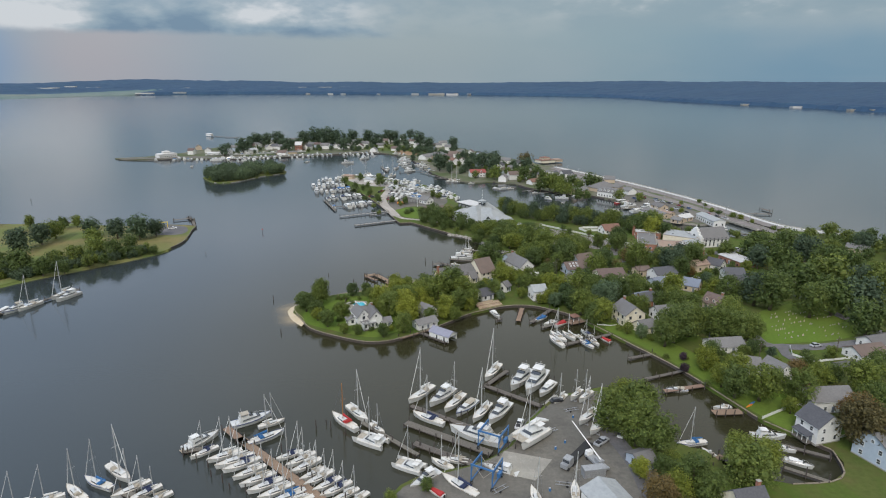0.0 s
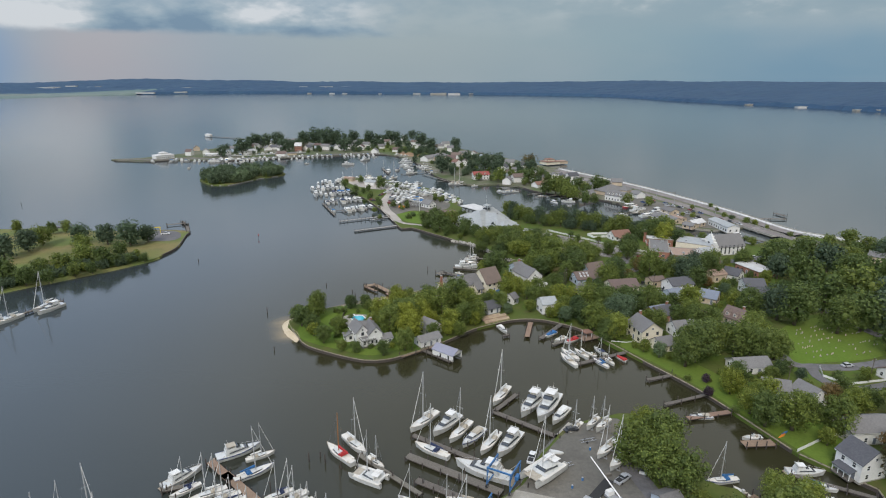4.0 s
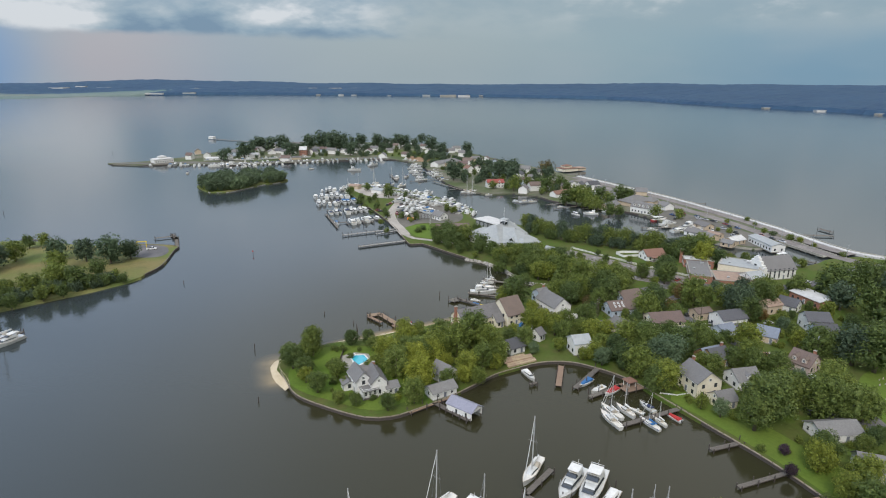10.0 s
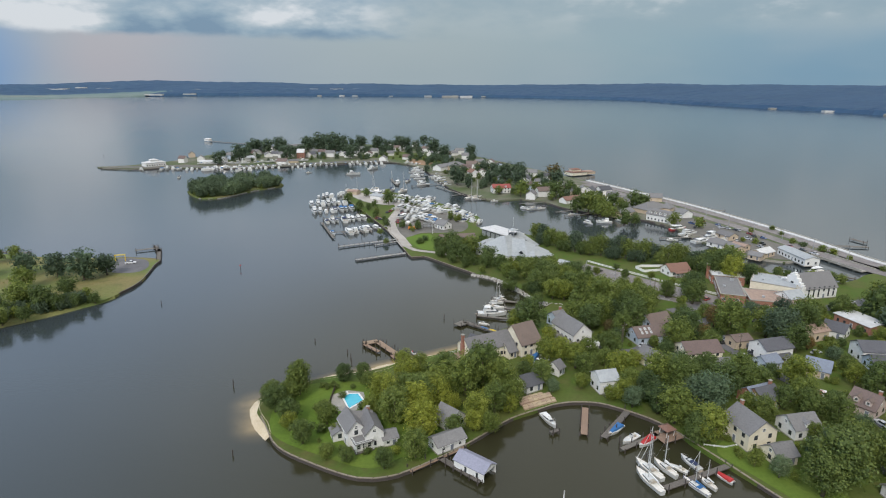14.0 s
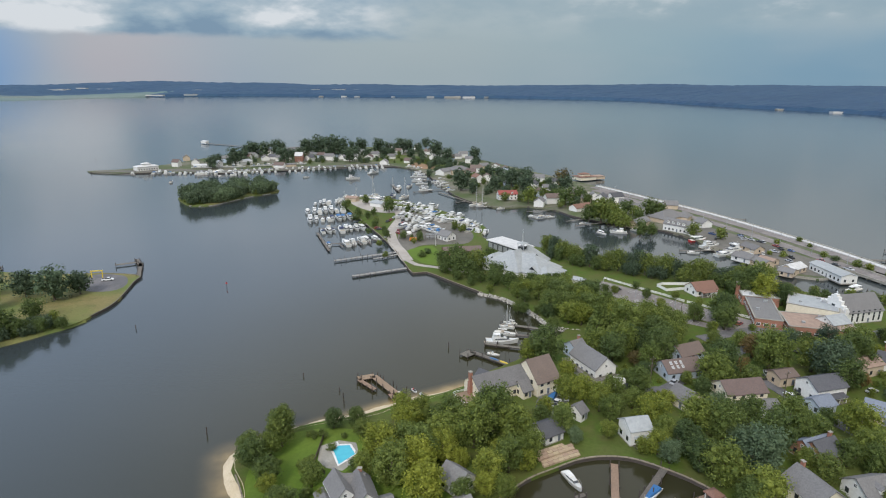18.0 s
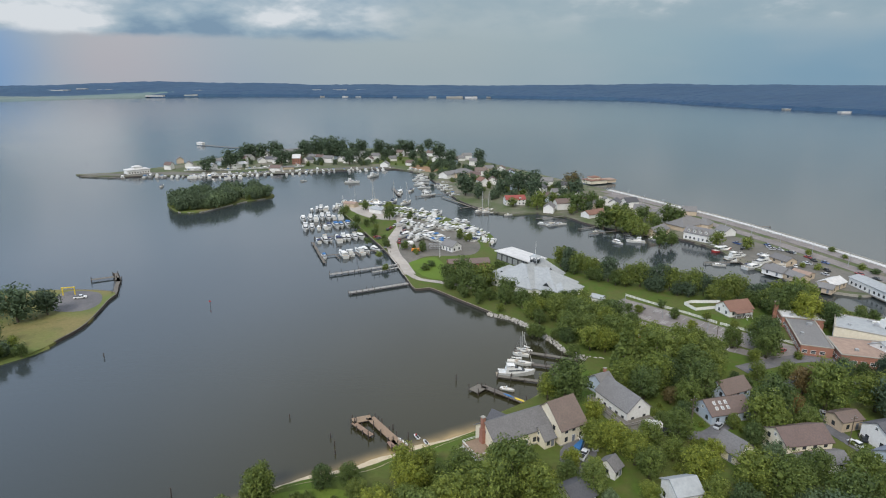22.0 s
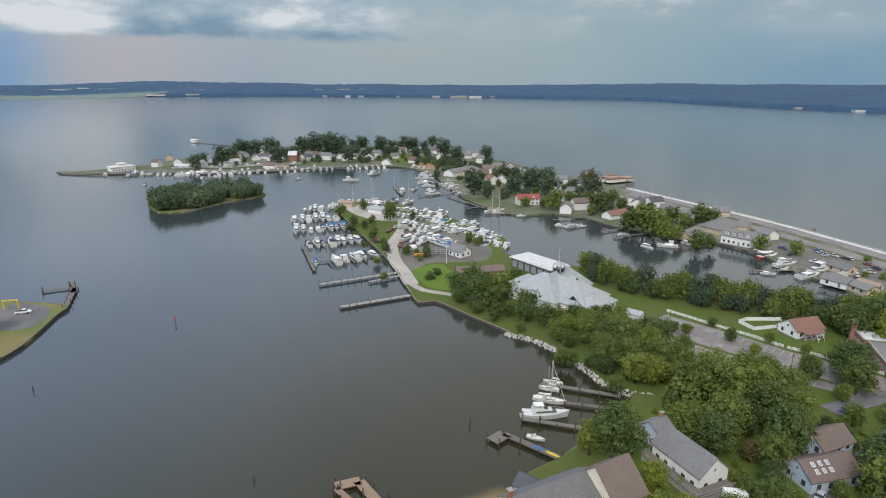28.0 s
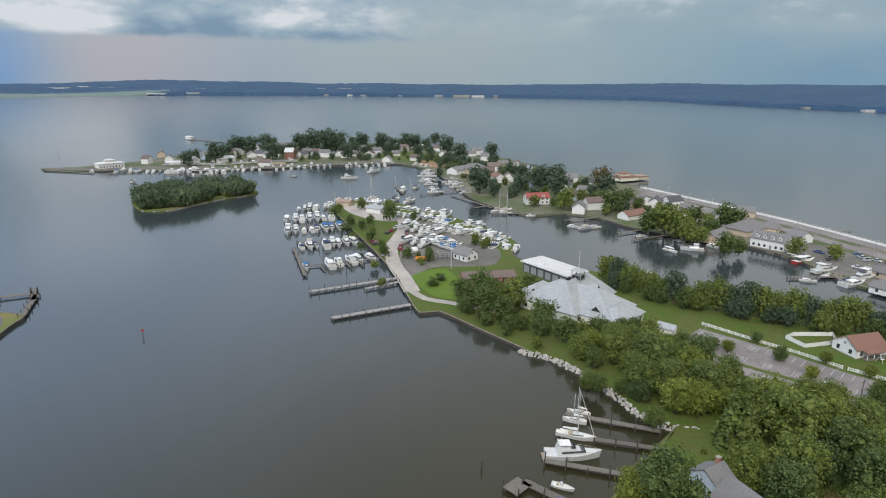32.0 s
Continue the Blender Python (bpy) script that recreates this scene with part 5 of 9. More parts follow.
for (ax, ay), (bx, by), off, deep in (((70.3, 413.5), (111, 374.4), -0.3, 4.6), ((66.5, 393.6), (105, 360.6), 3.2, 4.4), ((65, 390.8), (104, 357.6), -3.0, 4.4)):
    length, turned = math.hypot(bx - ax, by - ay), math.atan2(by - ay, bx - ax)
    nx, ny = -math.sin(turned), math.cos(turned)
    if off == -0.3:
        off = -2.9
    for i in range(int(length / 2.7)):
        if i % 9 in (4,) or rng_lot.random() < 0.08:
            continue
        px, py = ax + (bx - ax) * (i + 0.5) / (length / 2.7) + nx * off, ay + (by - ay) * (i + 0.5) / (length / 2.7) + ny * off
        lines.box(px, py, LAND + 0.045, deep, 0.15, 0.02, turned + math.pi / 2)
        if i in (1, 2, 5, 6, 8):
            for k in range(5):
                lines.box(px + 0.45 * (k - 2) * nx * 1.8 + 1.3 * math.cos(turned), py + 0.45 * (k - 2) * ny * 1.8 + 1.3 * math.sin(turned), LAND + 0.045, 1.7, 0.16, 0.02, turned + 0.5)
setting("parking_lines", lines, PAINT, "white painted parking bay lines", "marking")
patch("neck_lawn", [(-38.5, 465), (-33.6, 474.2), (-24, 479.8), (-19, 470), (-13, 455), (-8, 440), (-14, 437.5), (-25.9, 442), (-33, 453)], GRASS_MOWN, "mown lawn beside the marina path", LAND + 0.05)
road("neck_lane", [(-70, 612), (-56, 585), (-51, 560), (-52, 537), (-53, 513), (-48, 485), (-42, 467), (-36, 447)], 7.0, PALE, "pale gravel lane along the neck")
road("neck_path", [(-37, 449), (-30, 439), (-20, 435), (-9, 430), (2, 424)], 3.4, PALE, "pale curving path")
patch("neck_gravel", [(-95, 630), (-66, 612), (-55, 590), (-60, 575), (-80, 585), (-98, 612)], PALE, "pale gravel at the marina head")
patch("neck_yard", [(-45, 481), (-47, 500), (-49, 537), (-50, 580), (-26, 566), (-8, 540), (4, 512), (0, 488), (-14, 483.5), (-29, 481), (-38, 466), (-40, 468)], GRAVEL, "grey marina storage yard")
road("river_road", [(128, 690), (150, 640), (179, 570), (203, 505), (219, 445), (232, 405), (246, 386)], 9.0, LOT, "two-lane road along the river wall")
patch("riverside_lot", [(172, 545), (196, 498), (210, 448), (207, 434), (192, 428), (176, 440), (166, 465), (160, 490), (157, 515)], GRAVEL, "grey gravel waterfront parking and yards")
patch("island_lot", [(120, 680), (160, 600), (172, 560), (160, 545), (135, 600), (110, 655)], PALE, "pale paved strip by the road")
patch("island_green", [(-70, 860), (-20, 800), (-10, 830), (-50, 930), (-110, 960), (-130, 900)], GRASS, "open lawn on the island", LAND + 0.09)
patch("island_quay", [(-420, 777), (-370, 772), (-337, 783), (-271, 781), (-209, 806), (-147, 836), (-89, 850), (-100, 862), (-150, 850), (-215, 822), (-275, 797), (-340, 800), (-372, 790)], GRAVEL, "grey gravel quayside")
patch("brick_plaza", [(-70, 850), (-44, 820), (-34, 840), (-60, 875)], SOIL, "reddish brick plaza", LAND + 0.13)
patch("west_lot", [(-203, 412), (-186, 412), (-177, 398), (-180, 388), (-196, 390)], ASPHALT, "grey asphalt turning place on the point")
terrace = thing("stone_terrace", 21.5, 260.4, LAND, 28, "two-tier terrace of tan stone blocks behind the quay", "terrace", kind="structure")
block = Shape().box(0, 0, 0, 1.72, 1.16, 0.55, top=0.95).mesh("stone_block", SANDSTONE)
for row in range(5):
    for col in range(7):
        if not (row == 4 and col in (0, 6)):
            part("stone_block", block, None, terrace, "", pose(-5.4 + 1.8 * col + 0.5 * (row % 2), -2.6 + 1.25 * row, 0.05 if row < 2 else 0.5, 0, 0, (row * 7 + col * 3) % 5 - 2))
patch("west_field", [(-300, 330), (-240, 340), (-200, 372), (-210, 400), (-280, 400), (-340, 380)], WILD, "dry grass field", LAND + 0.08)

road("river_parking", [(129, 708), (157, 652), (186, 592), (207, 538), (225, 481), (236, 432), (244, 412)], 9.0, LOT, "faded parking strip beside the river wall")

# river wall with its promenade and rail
wall_line = smooth_line([(135, 713), (164, 656), (194, 594), (214, 540), (232, 482), (243, 430), (252, 412), (274, 394)], 6.0, False)
ob = thing("river_wall", 0, 0, 0, 0, "pale concrete river wall with promenade and railing", "wall", kind="structure")
part("promenade", strip(wall_line, 4.2, LAND + 0.45, 2.6), WHITE_ROOF, ob)
part("parapet", strip([(x + 1.9, y + 0.8) for x, y in wall_line], 0.35, LAND + 1.1, 3.2), CONCRETE, ob)
rail = Shape()
for i, (x, y) in enumerate(wall_line):
    rail.box(x - 1.8, y - 0.8, LAND + 0.45, 0.12, 0.12, 1.0)
part("railing", rail.add(strip([(x - 1.8, y - 0.8) for x, y in wall_line], 0.1, LAND + 1.45, 0.1).v, strip([(x - 1.8, y - 0.8) for x, y in wall_line], 0.1, LAND + 1.45, 0.1).f), TRIM, ob)

# bridge over the creek mouth
ob = thing("road_bridge", 223, 424, 0, 106, "low concrete road bridge over the creek mouth", "bridge", kind="structure")
part("bridge_deck", Shape().box(0, 0, LAND - 0.35, 34, 11, 0.5), CONCRETE, ob)
for sg in (-1, 1):
    part("bridge_parapet", Shape().box(0, sg * 5.2, LAND + 0.15, 34, 0.35, 0.9), CONCRETE, ob)
for i in range(4):
    part("bridge_pier", Shape().box(-12 + 8 * i, 0, -1.5, 0.8, 10, LAND + 1.2), CONCRETE, ob)

# riprap: rounded blocks along the bend below the trees
rng = random.Random(8)
stones = []
for k in range(4):
    s = Shape()
    pts = [(-0.5, -0.4), (0.1, -0.55), (0.55, -0.2), (0.45, 0.4), (-0.1, 0.55), (-0.5, 0.25)]
    s.loft([[(x * q * (0.85 + 0.3 * rng.random()), y * q * (0.85 + 0.3 * rng.random()), z) for x, y in pts] for q, z in ((0.8, -0.3), (1.0, 0.05), (0.55, 0.42))])
    stones.append(s.mesh("stone", ROCK))
riprap = thing("riprap_bank", 0, 0, 0, 0, "bank of pale quarried stones at the water's edge", "riprap", kind="structure")
rip_line = smooth_line([(5, 394), (15, 388), (24, 377), (29, 367), (32, 360), (34, 356), (40, 351), (46, 350)], 0.64, False)
for i, (x, y) in enumerate(rip_line):
    for k in range(3):
        q = rng.uniform(0.55, 1.05)
        part("stone", rng.choice(stones), None, riprap, "", Matrix.Translation((x + 0.45 * k - 1.1 + rng.uniform(-0.5, 0.5), y + 0.35 * k - 0.9 + rng.uniform(-0.5, 0.5), 0.15 + 0.36 * k)) @ Matrix.Rotation(rng.random() * 6.28, 4, "Z") @ Matrix.Diagonal((q, q, q, 1)))

# ---- far shore ----
SHORE = [(-2600, 2500), (-2080, 2880), (-1880, 3440), (-1430, 3860), (-380, 3960), (320, 3860), (930, 3540), (1075, 3080), (1180, 2720), (1290, 2480), (1380, 2280), (1420, 2080), (1600, 1850), (2300, 1500)]
shore_line = smooth_line(SHORE, 22.0, False, 12.0)
grid, cols, rows_n = Shape(), len(shore_line), 26
vs = []
for i, (x, y) in enumerate(shore_line):
    k = i / (cols - 1)
    field = max(0.0, min(1.0, (-1700 - x) / 300))            # the open airfield on the left
    for j in range(rows_n):
        s = (j / (rows_n - 1)) ** 1.6
        px, py = x + (-500 + 11500 * (k - 0.41) - x) * s, y + (5080 - y) * s
        deep = math.hypot(px - x, py - y)
        wood = 13 * min(1.0, deep / 25) + 70 * min(1.0, deep / 1500) ** 0.9
        flat = 2 + 3 * min(1.0, deep / 60) + (38 * max(0.0, min(1.0, (deep - 520) / 700)))
        z = wood * (1 - field) + flat * field
        rough = (1 - field) + field * min(1.0, max(0.0, (deep - 480) / 200))
        z += rough * (5.0 * noise.noise(Vector((px * 0.021, py * 0.021, 1))) + 2.5 * noise.noise(Vector((px * 0.07, py * 0.05, 4))) + 7 * noise.noise(Vector((px * 0.0022, py * 0.001, 7))) * min(1.0, deep / 400))
        vs.append((px, py, max(z, 0.4) if j else -1.0))
grid.add(vs, [(i * rows_n + j, (i + 1) * rows_n + j, (i + 1) * rows_n + j + 1, i * rows_n + j + 1) for i in range(cols - 1) for j in range(rows_n - 1)])
back = setting("backdrop_far_shore", grid, HAZED_FAR_WOOD, "low wooded far shore of the river", "far shore", smooth=False)
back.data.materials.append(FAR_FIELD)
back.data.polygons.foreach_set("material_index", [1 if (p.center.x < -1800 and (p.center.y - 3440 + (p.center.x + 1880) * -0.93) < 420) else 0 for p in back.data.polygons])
rng = random.Random(3)


def far_block(x, y, w, z, h):
    ob = thing("far_building", x, y, z - 3, rng.uniform(-12, 12), "pale flat-roofed building on the far shore", "building", "far buildings")
    d, h, w = min(w, 24), h * 0.30, w * 1.35
    part("wall", Shape().box(0, 0, 0, w, d, h + 3), rng.choice((METAL_ROOF, CONCRETE, WHITE_ROOF)), ob)
    part("roof", Shape().box(0, 0, h + 3, w + 1, d + 1, 0.6), METAL_ROOF, ob)
    if w > 60:
        part("wing", Shape().box(w * 0.3, d * 0.3, 0, w * 0.35, d * 0.8, h * 1.5 + 3), CONCRETE, ob)


# far buildings: place, breadth, height of the ground and of the building
for row in ((-2532, 3898, 84, 30, 9), (-2519, 3964, 45, 32, 7), (-2482, 4086, 50, 38, 7), (-2343, 4104, 68, 30, 14), (-2219, 4154, 77, 26, 11), (-2084, 4036, 26, 11, 7), (-2029, 4162, 62, 16, 31), (-1749, 3584, 76, 9, 11), (-2004, 4327, 41, 24, 11), (-1603, 3722, 54, 10, 12), (-1753, 4115, 77, 29, 11), (-1003, 4371, 43, 36, 6)):
    far_block(*row)
for row in ((-844, 4380, 68, 36, 9), (-700, 4418, 60, 36, 9), (-417, 3959, 15, 2, 6), (166, 3892, 19, 6, 7), (-124, 5032, 58, 60, 7), (1456, 2045, 17, 6, 6), (-865, 3919, 19, 3, 8), (-724, 3933, 23, 3, 8), (-643, 3940, 23, 3, 6), (-180, 3937, 34, 3, 14)):
    far_block(*row)
for row in ((-40, 3917, 75, 3, 16), (60, 3903, 56, 3, 16), (1365, 2325, 46, 3, 6), (1419, 2104, 19, 3, 8), (1267, 2540, 27, 3, 4)):
    far_block(*row)
bars = Shape()
for a, b in ((-2120, 3080), (-2080, 3230), (-2050, 3420)):
    bars.box(a - 150, b + 60, 5.2, 420, 7, 0.5, 0.9)
setting("far_runways", bars, CONCRETE, "pale runways of the airfield across the river", "runway")

# ---- houses and buildings ----
house(-11.3, 232.6, -3.5, 237.8, 5.5, 2.7, 4.2, WHITE, ROOF_GREY, windows=2, label="long low white cottage with grey roof beside the seawall")
house(-9.1, 248.8, -4.1, 244, 7, 3.2, 6, WHITE, ROOF_GREY, label="small grey-roofed house under trees")
house(-1.5, 291, 16.9, 301.4, 10.5, 4.6, 8.2, CREAM, ROOF_GREY, chimney=0, windows=2, label="long cream beach house with grey roof")
house(16.9, 297.9, 24.8, 302.8, 13, 5.2, 11, CREAM, ROOF_BROWN, windows=2, label="tall cream house wing with steep brown roof")
house(13.9, 293.2, 17, 295.2, 6, 3, 5.6, CREAM, ROOF_GREY, windows=1, label="garage wing with grey roof and front gable")
house(1.4, 304.6, 5.2, 301.6, 5, 2.4, 4.2, GREYBLUE, ROOF_DARK, windows=1, label="small dark-roofed shed at the beach")
house(17.1, 267.8, 22.9, 271.6, 7.5, 2.9, 5.2, WHITE, ROOF_DARK, label="white cottage with dark roof near the quay")
house(30.2, 279.3, 32.7, 281.9, 5, 3, 5, WHITE, ROOF_GREY, windows=1, label="small white outbuilding under trees")
house(42.9, 268.9, 49.5, 270.6, 7, 5.0, 7.2, WHITE, METAL_ROOF, porch=-1, label="white two-storey cottage with pale grey roof")
house(39.7, 319.2, 46.1, 305.7, 9, 4.6, 8.5, WHITE, ROOF_GREY, label="white house with steep slate-grey roof and deck")
house(36.7, 323.5, 41.4, 326.4, 7, 4.2, 6.5, GREYBLUE, ROOF_GREY, chimney=1, label="grey-blue rear wing with white chimney")
ob = house(66.8, 309, 80.4, 312.8, 9, 3.4, 6.2, GREYBLUE, ROOF_BROWN, label="pale blue house with brown roof and skylights")
for i in range(3):
    for k in range(2):
        sky_light = part("skylight", Shape().box(0, 0, 0, 0.9, 1.2, 0.1), TRIM, ob, "", pose(-4.4 + 2.0 * i, -2.9 + 1.5 * k, 3.4 + (4.5 - 2.9 + 1.5 * k) * 0.622 + 0.22, 31.9))
        # pale pane colour stands in for sky reflected in the glass
        part("pane", Shape().box(0, 0, 0.1, 0.7, 1.0, 0.02), METAL_ROOF, sky_light)
house(74.5, 317.9, 84.4, 322.4, 7.5, 5.2, 8, GREYBLUE, ROOF_BROWN, label="grey-blue two-storey house with brown roof")
house(66.6, 293.2, 70.1, 287.1, 8, 3, 6, CREAM, ROOF_GREY, label="cream bungalow with grey roof")
house(80, 291.6, 93.9, 294.2, 9.5, 5.2, 8, CREAM, ROOF_BROWN, porch=-1, label="cream two-storey house with porch and brown roof")
house(81.8, 283.7, 95.9, 286.8, 6, 2.8, 4.2, WHITE, ROOF_GREY, windows=1, label="low white annex with grey roof")
house(104.7, 305, 112, 307.2, 6, 3.6, 5, TAN, ROOF_BROWN, windows=1, label="small tan outbuilding beside the street")
house(110.6, 295.5, 122.4, 299.0, 9, 5, 7.6, WHITE, ROOF_DARK, porch=-1, label="white house with dark roof and porch")
house(107.4, 286.4, 114.2, 289.4, 6.4, 3, 5, GREYBLUE, ROOF_BLUE, label="pale blue cottage with blue-grey roof")
house(80.1, 246.2, 83, 235.7, 9.5, 5.8, 9.2, CREAM, ROOF_GREY, chimney=-1, label="cream two-storey house with grey roof above the lawn")
house(82.5, 230.3, 88.8, 232.3, 6.5, 3, 5.4, CREAM, ROOF_GREY, windows=1, label="cream garage with grey roof")
house(94.2, 244.3, 102.9, 246.3, 8, 3.6, 6.4, WHITE, ROOF_GREY, dormers=1, label="white cottage with grey roof and dormer")
house(125, 261.1, 129.5, 254.7, 9, 3.4, 7, STONE, ROOF_BROWN, dormers=2, chimney=1, label="stone house with brown roof and two dormers")
house(123.6, 285.6, 129.8, 281, 8, 3.2, 6, TAN, ROOF_BLUE, label="tan house with blue-grey roof")
house(148.5, 296.5, 158.1, 295.7, 9, 5, 7.6, WHITE, ROOF_DARK, label="white two-storey house with dark roof")
house(147.4, 287.4, 156.3, 286.8, 8, 3.4, 6, GREYBLUE, ROOF_DARK, label="grey-blue house with dark roof")
house(90.4, 261.4, 98.8, 264.9, 7, 3.4, 6, BRICK, ROOF_BLUE, label="brick bungalow with slate roof among trees")
house(92.1, 259.8, 99.5, 263, 8, 3.6, 6.5, BRICK, ROOF_DARK, chimney=1, label="brick house with dark roof")
house(139.4, 313.7, 147.4, 316.5, 7, 4.2, 6, TAN, ROOF_TAN, windows=1, label="tan square house behind trees")
house(151.5, 321.1, 157, 315, 8, 3.2, 6, WHITE, ROOF_DARK, label="white house with dark roof")
house(167.9, 334.8, 173, 319, 11, 3.9, 4.6, BRICK, WHITE_ROOF, category="building", name="brick_building", label="long low brick building with white roof")
house(110, 396.3, 121.9, 399.9, 9, 3.2, 6.2, WHITE, ROOF_TERRA, porch=-1, label="white house with reddish-brown roof beside a fenced pen")
house(111.6, 158.8, 113.7, 151.4, 9, 5.8, 9, WHITE, ROOF_DARK, porch=-1, label="white two-storey house with dark roof")
house(117.8, 171.6, 132.3, 172.8, 9, 4.4, 7, WHITE, ROOF_GREY, chimney=-1, label="white house with long grey roof")
house(107.4, 197.6, 115.3, 194.9, 8, 3.2, 6, WHITE, ROOF_GREY, label="white house with pale grey roof")
house(118.2, 194.7, 121, 187.7, 8, 4, 6.8, WHITE, ROOF_GREY, label="white house with grey roof and gable")
house(105, 213.5, 118.1, 215.2, 8, 2.9, 5, WHITE, ROOF_GREY, label="long white bungalow with grey roof")
house(119.6, 142.6, 131.1, 147.1, 10, 5.8, 9, GREYBLUE, ROOF_GREY, porch=-1, label="grey-blue two-storey waterfront house")
house(70.4, 120.3, 78.1, 122, 9, 4, 8, CREAM, ROOF_DARK, chimney=1, label="house with dark slate roof and brick chimney")
house(52.8, 140.3, 57.9, 142.3, 6, 2.5, 3.9, GREYBLUE, ROOF_GREY, windows=1, name="shed", category="shed", label="small grey-blue garden shed")
house(39.4, 126.1, 43.4, 114.3, 9.5, 5, 7, WHITE, METAL_ROOF, windows=1, category="building", name="boatyard_shed", label="boatyard shed with large pale metal roof")
house(156.9, 206.4, 169.9, 210, 8, 3, 5.2, WHITE, ROOF_BROWN, label="white bungalow with brown roof")
house(168.4, 215.2, 181.8, 219.6, 8, 3, 5.2, WHITE, ROOF_GREY, label="bungalow with grey roof beside the graveyard")
house(250.5, 352.2, 259.3, 344.6, 9, 4, 6, TAN, ROOF_GREY, windows=1, label="grey-roofed house among trees")
house(163.3, 366.1, 181.2, 370.7, 13, 5.5, 11.5, WHITE, ROOF_GREY, windows=2, size=(0.9, 2.6), category="church", name="church", label="white church with dark grey roof and tall windows")
house(149.2, 351.2, 158, 354.1, 9, 5, 7.5, WHITE, METAL_ROOF, windows=2, category="building", name="church_hall", label="white hall beside the church")
house(-17.3, 499.5, -10.6, 492.7, 8, 3.4, 6.2, WHITE, ROOF_GREY, label="small white gabled marina office")
house(-15.3, 460.7, 7.2, 465.3, 9, 3, 4.6, BRICK, ROOF_BROWN, windows=2, label="long brick building with brown roof")
house(-103.8, 625.3, -94.3, 621.8, 7, 3, 4.2, TAN, ROOF_TAN, windows=0, label="small tan marina building at the head")
house(-78.5, 605.5, -68, 598.8, 8, 3, 4.5, WHITE, METAL_ROOF, windows=0, label="white marina shed under trees")
house(144.3, 534.1, 156.7, 521.4, 10, 5, 8.5, WHITE, ROOF_GREY, dormers=4, label="long white waterfront building with grey roof and dormers")
house(143.2, 555.3, 163, 568.6, 15, 3.2, 8, TAN, ROOF_GREY, hip=True, windows=0, label="restaurant with broad grey hipped roof")
house(164.1, 567, 171.3, 561.5, 12, 3.2, 7, TAN, ROOF_GREY, hip=True, windows=0, label="pavilion with grey hipped roof")
house(29.2, 637.1, 45.8, 640.7, 9, 5.2, 8, WHITE, ROOF_RED, dormers=2, label="white two-storey house with bright red roof")
house(87.5, 591, 102.5, 600.9, 9, 3, 5.5, WHITE, ROOF_TERRA, windows=0, label="white shed with reddish roof")
house(119.9, 534.8, 133.4, 548.9, 9, 3.4, 6, TAN, ROOF_GREY, windows=0, label="tan cottage with grey roof")
house(172.3, 547.5, 175.3, 538.5, 9, 3.4, 6, WHITE, ROOF_GREY, windows=0, label="house with grey roof near the road")
house(176.7, 482.1, 180.6, 471.4, 8, 2.9, 4.8, TAN, ROOF_GREY, windows=1, label="waterfront house with grey roof")
house(161, 460.5, 167.3, 451.4, 9, 2.8, 4.6, WHITE, ROOF_GREY, windows=1, label="harbour building with grey roof")
house(173.4, 455, 178.2, 447.4, 7, 2.7, 3.8, TAN, ROOF_TAN, windows=1, label="tan flat-roofed harbour building")
house(172.8, 431.8, 177.9, 426.6, 8, 2.7, 4.2, TAN, ROOF_GREY, windows=1, label="tan harbour shed with grey roof")
house(197.8, 440.5, 200.3, 415.5, 9, 4.2, 5.5, WHITE, METAL_ROOF, windows=2, category="building", name="boat_sales_building", label="long white waterfront building with grey roof")
house(176.2, 432, 187.3, 439.1, 8, 3, 5, TAN, WHITE_ROOF, windows=1, label="small pavilion with pale roof")
house(165.2, 462, 171.4, 441.6, 8, 2.7, 4.4, TAN, ROOF_GREY, windows=1, label="tan harbour store with grey roof")
house(-376, 782, -360, 799, 13, 4.6, 6.4, WHITE, WHITE_ROOF, category="building", windows=2, hip=True, name="spit_building", label="long white building on the island spit")
house(-371, 787.5, -365, 793.8, 6, 7.4, 8.8, WHITE, WHITE_ROOF, category="building", windows=0, hip=True, name="spit_tower", label="white upper storey of the spit building")
house(-322, 815, -296, 819, 9, 2.8, 4.0, WHITE, WHITE_ROOF, windows=0, category="building", name="boat_store", label="long low white boat store on the quay")
house(-232, 828, -205, 836, 8, 2.6, 3.6, TAN, ROOF_GREY, windows=0, category="building", name="boat_store", label="long low tan boat store on the quay")
house(-280.8, 836.7, -268.8, 853, 14, 4, 6, WHITE, WHITE_ROOF, windows=0, category="building", name="marina_building", label="white marina building with pale roof")
house(-216.4, 876.9, -207.1, 877.9, 14, 8, 12, BRICK, WHITE_ROOF, category="building", name="brick_hall", label="tall brick building with white band")
house(-261.9, 946, -233.5, 970.6, 16, 5, 9, WHITE, ROOF_GREY, windows=0, category="building", name="hall", label="large hall with pale grey roof")
house(121.4, 751.3, 139.8, 760.7, 15, 3.4, 5.0, CREAM, ROOF_TERRA, hip=True, windows=0, label="restaurant on a pier with reddish roof")
house(124.9, 753.2, 134.5, 757.8, 8, 6.0, 7.6, CREAM, ROOF_TERRA, hip=True, windows=0, label="cream upper storey of the pier restaurant")
house(141.5, 761.5, 152, 765.3, 11, 2.9, 4.2, TAN, ROOF_TAN, hip=True, windows=0, label="low pier pavilion with tan roof")
house(-16.2, 784.6, 4.7, 794.9, 16, 5, 9, TAN, ROOF_GREY, windows=0, hip=True, label="large waterfront inn with grey roof")
house(-26.9, 774.5, -13.5, 791.7, 12, 4, 7, WHITE, ROOF_GREY, windows=0, label="white inn wing with grey roof")
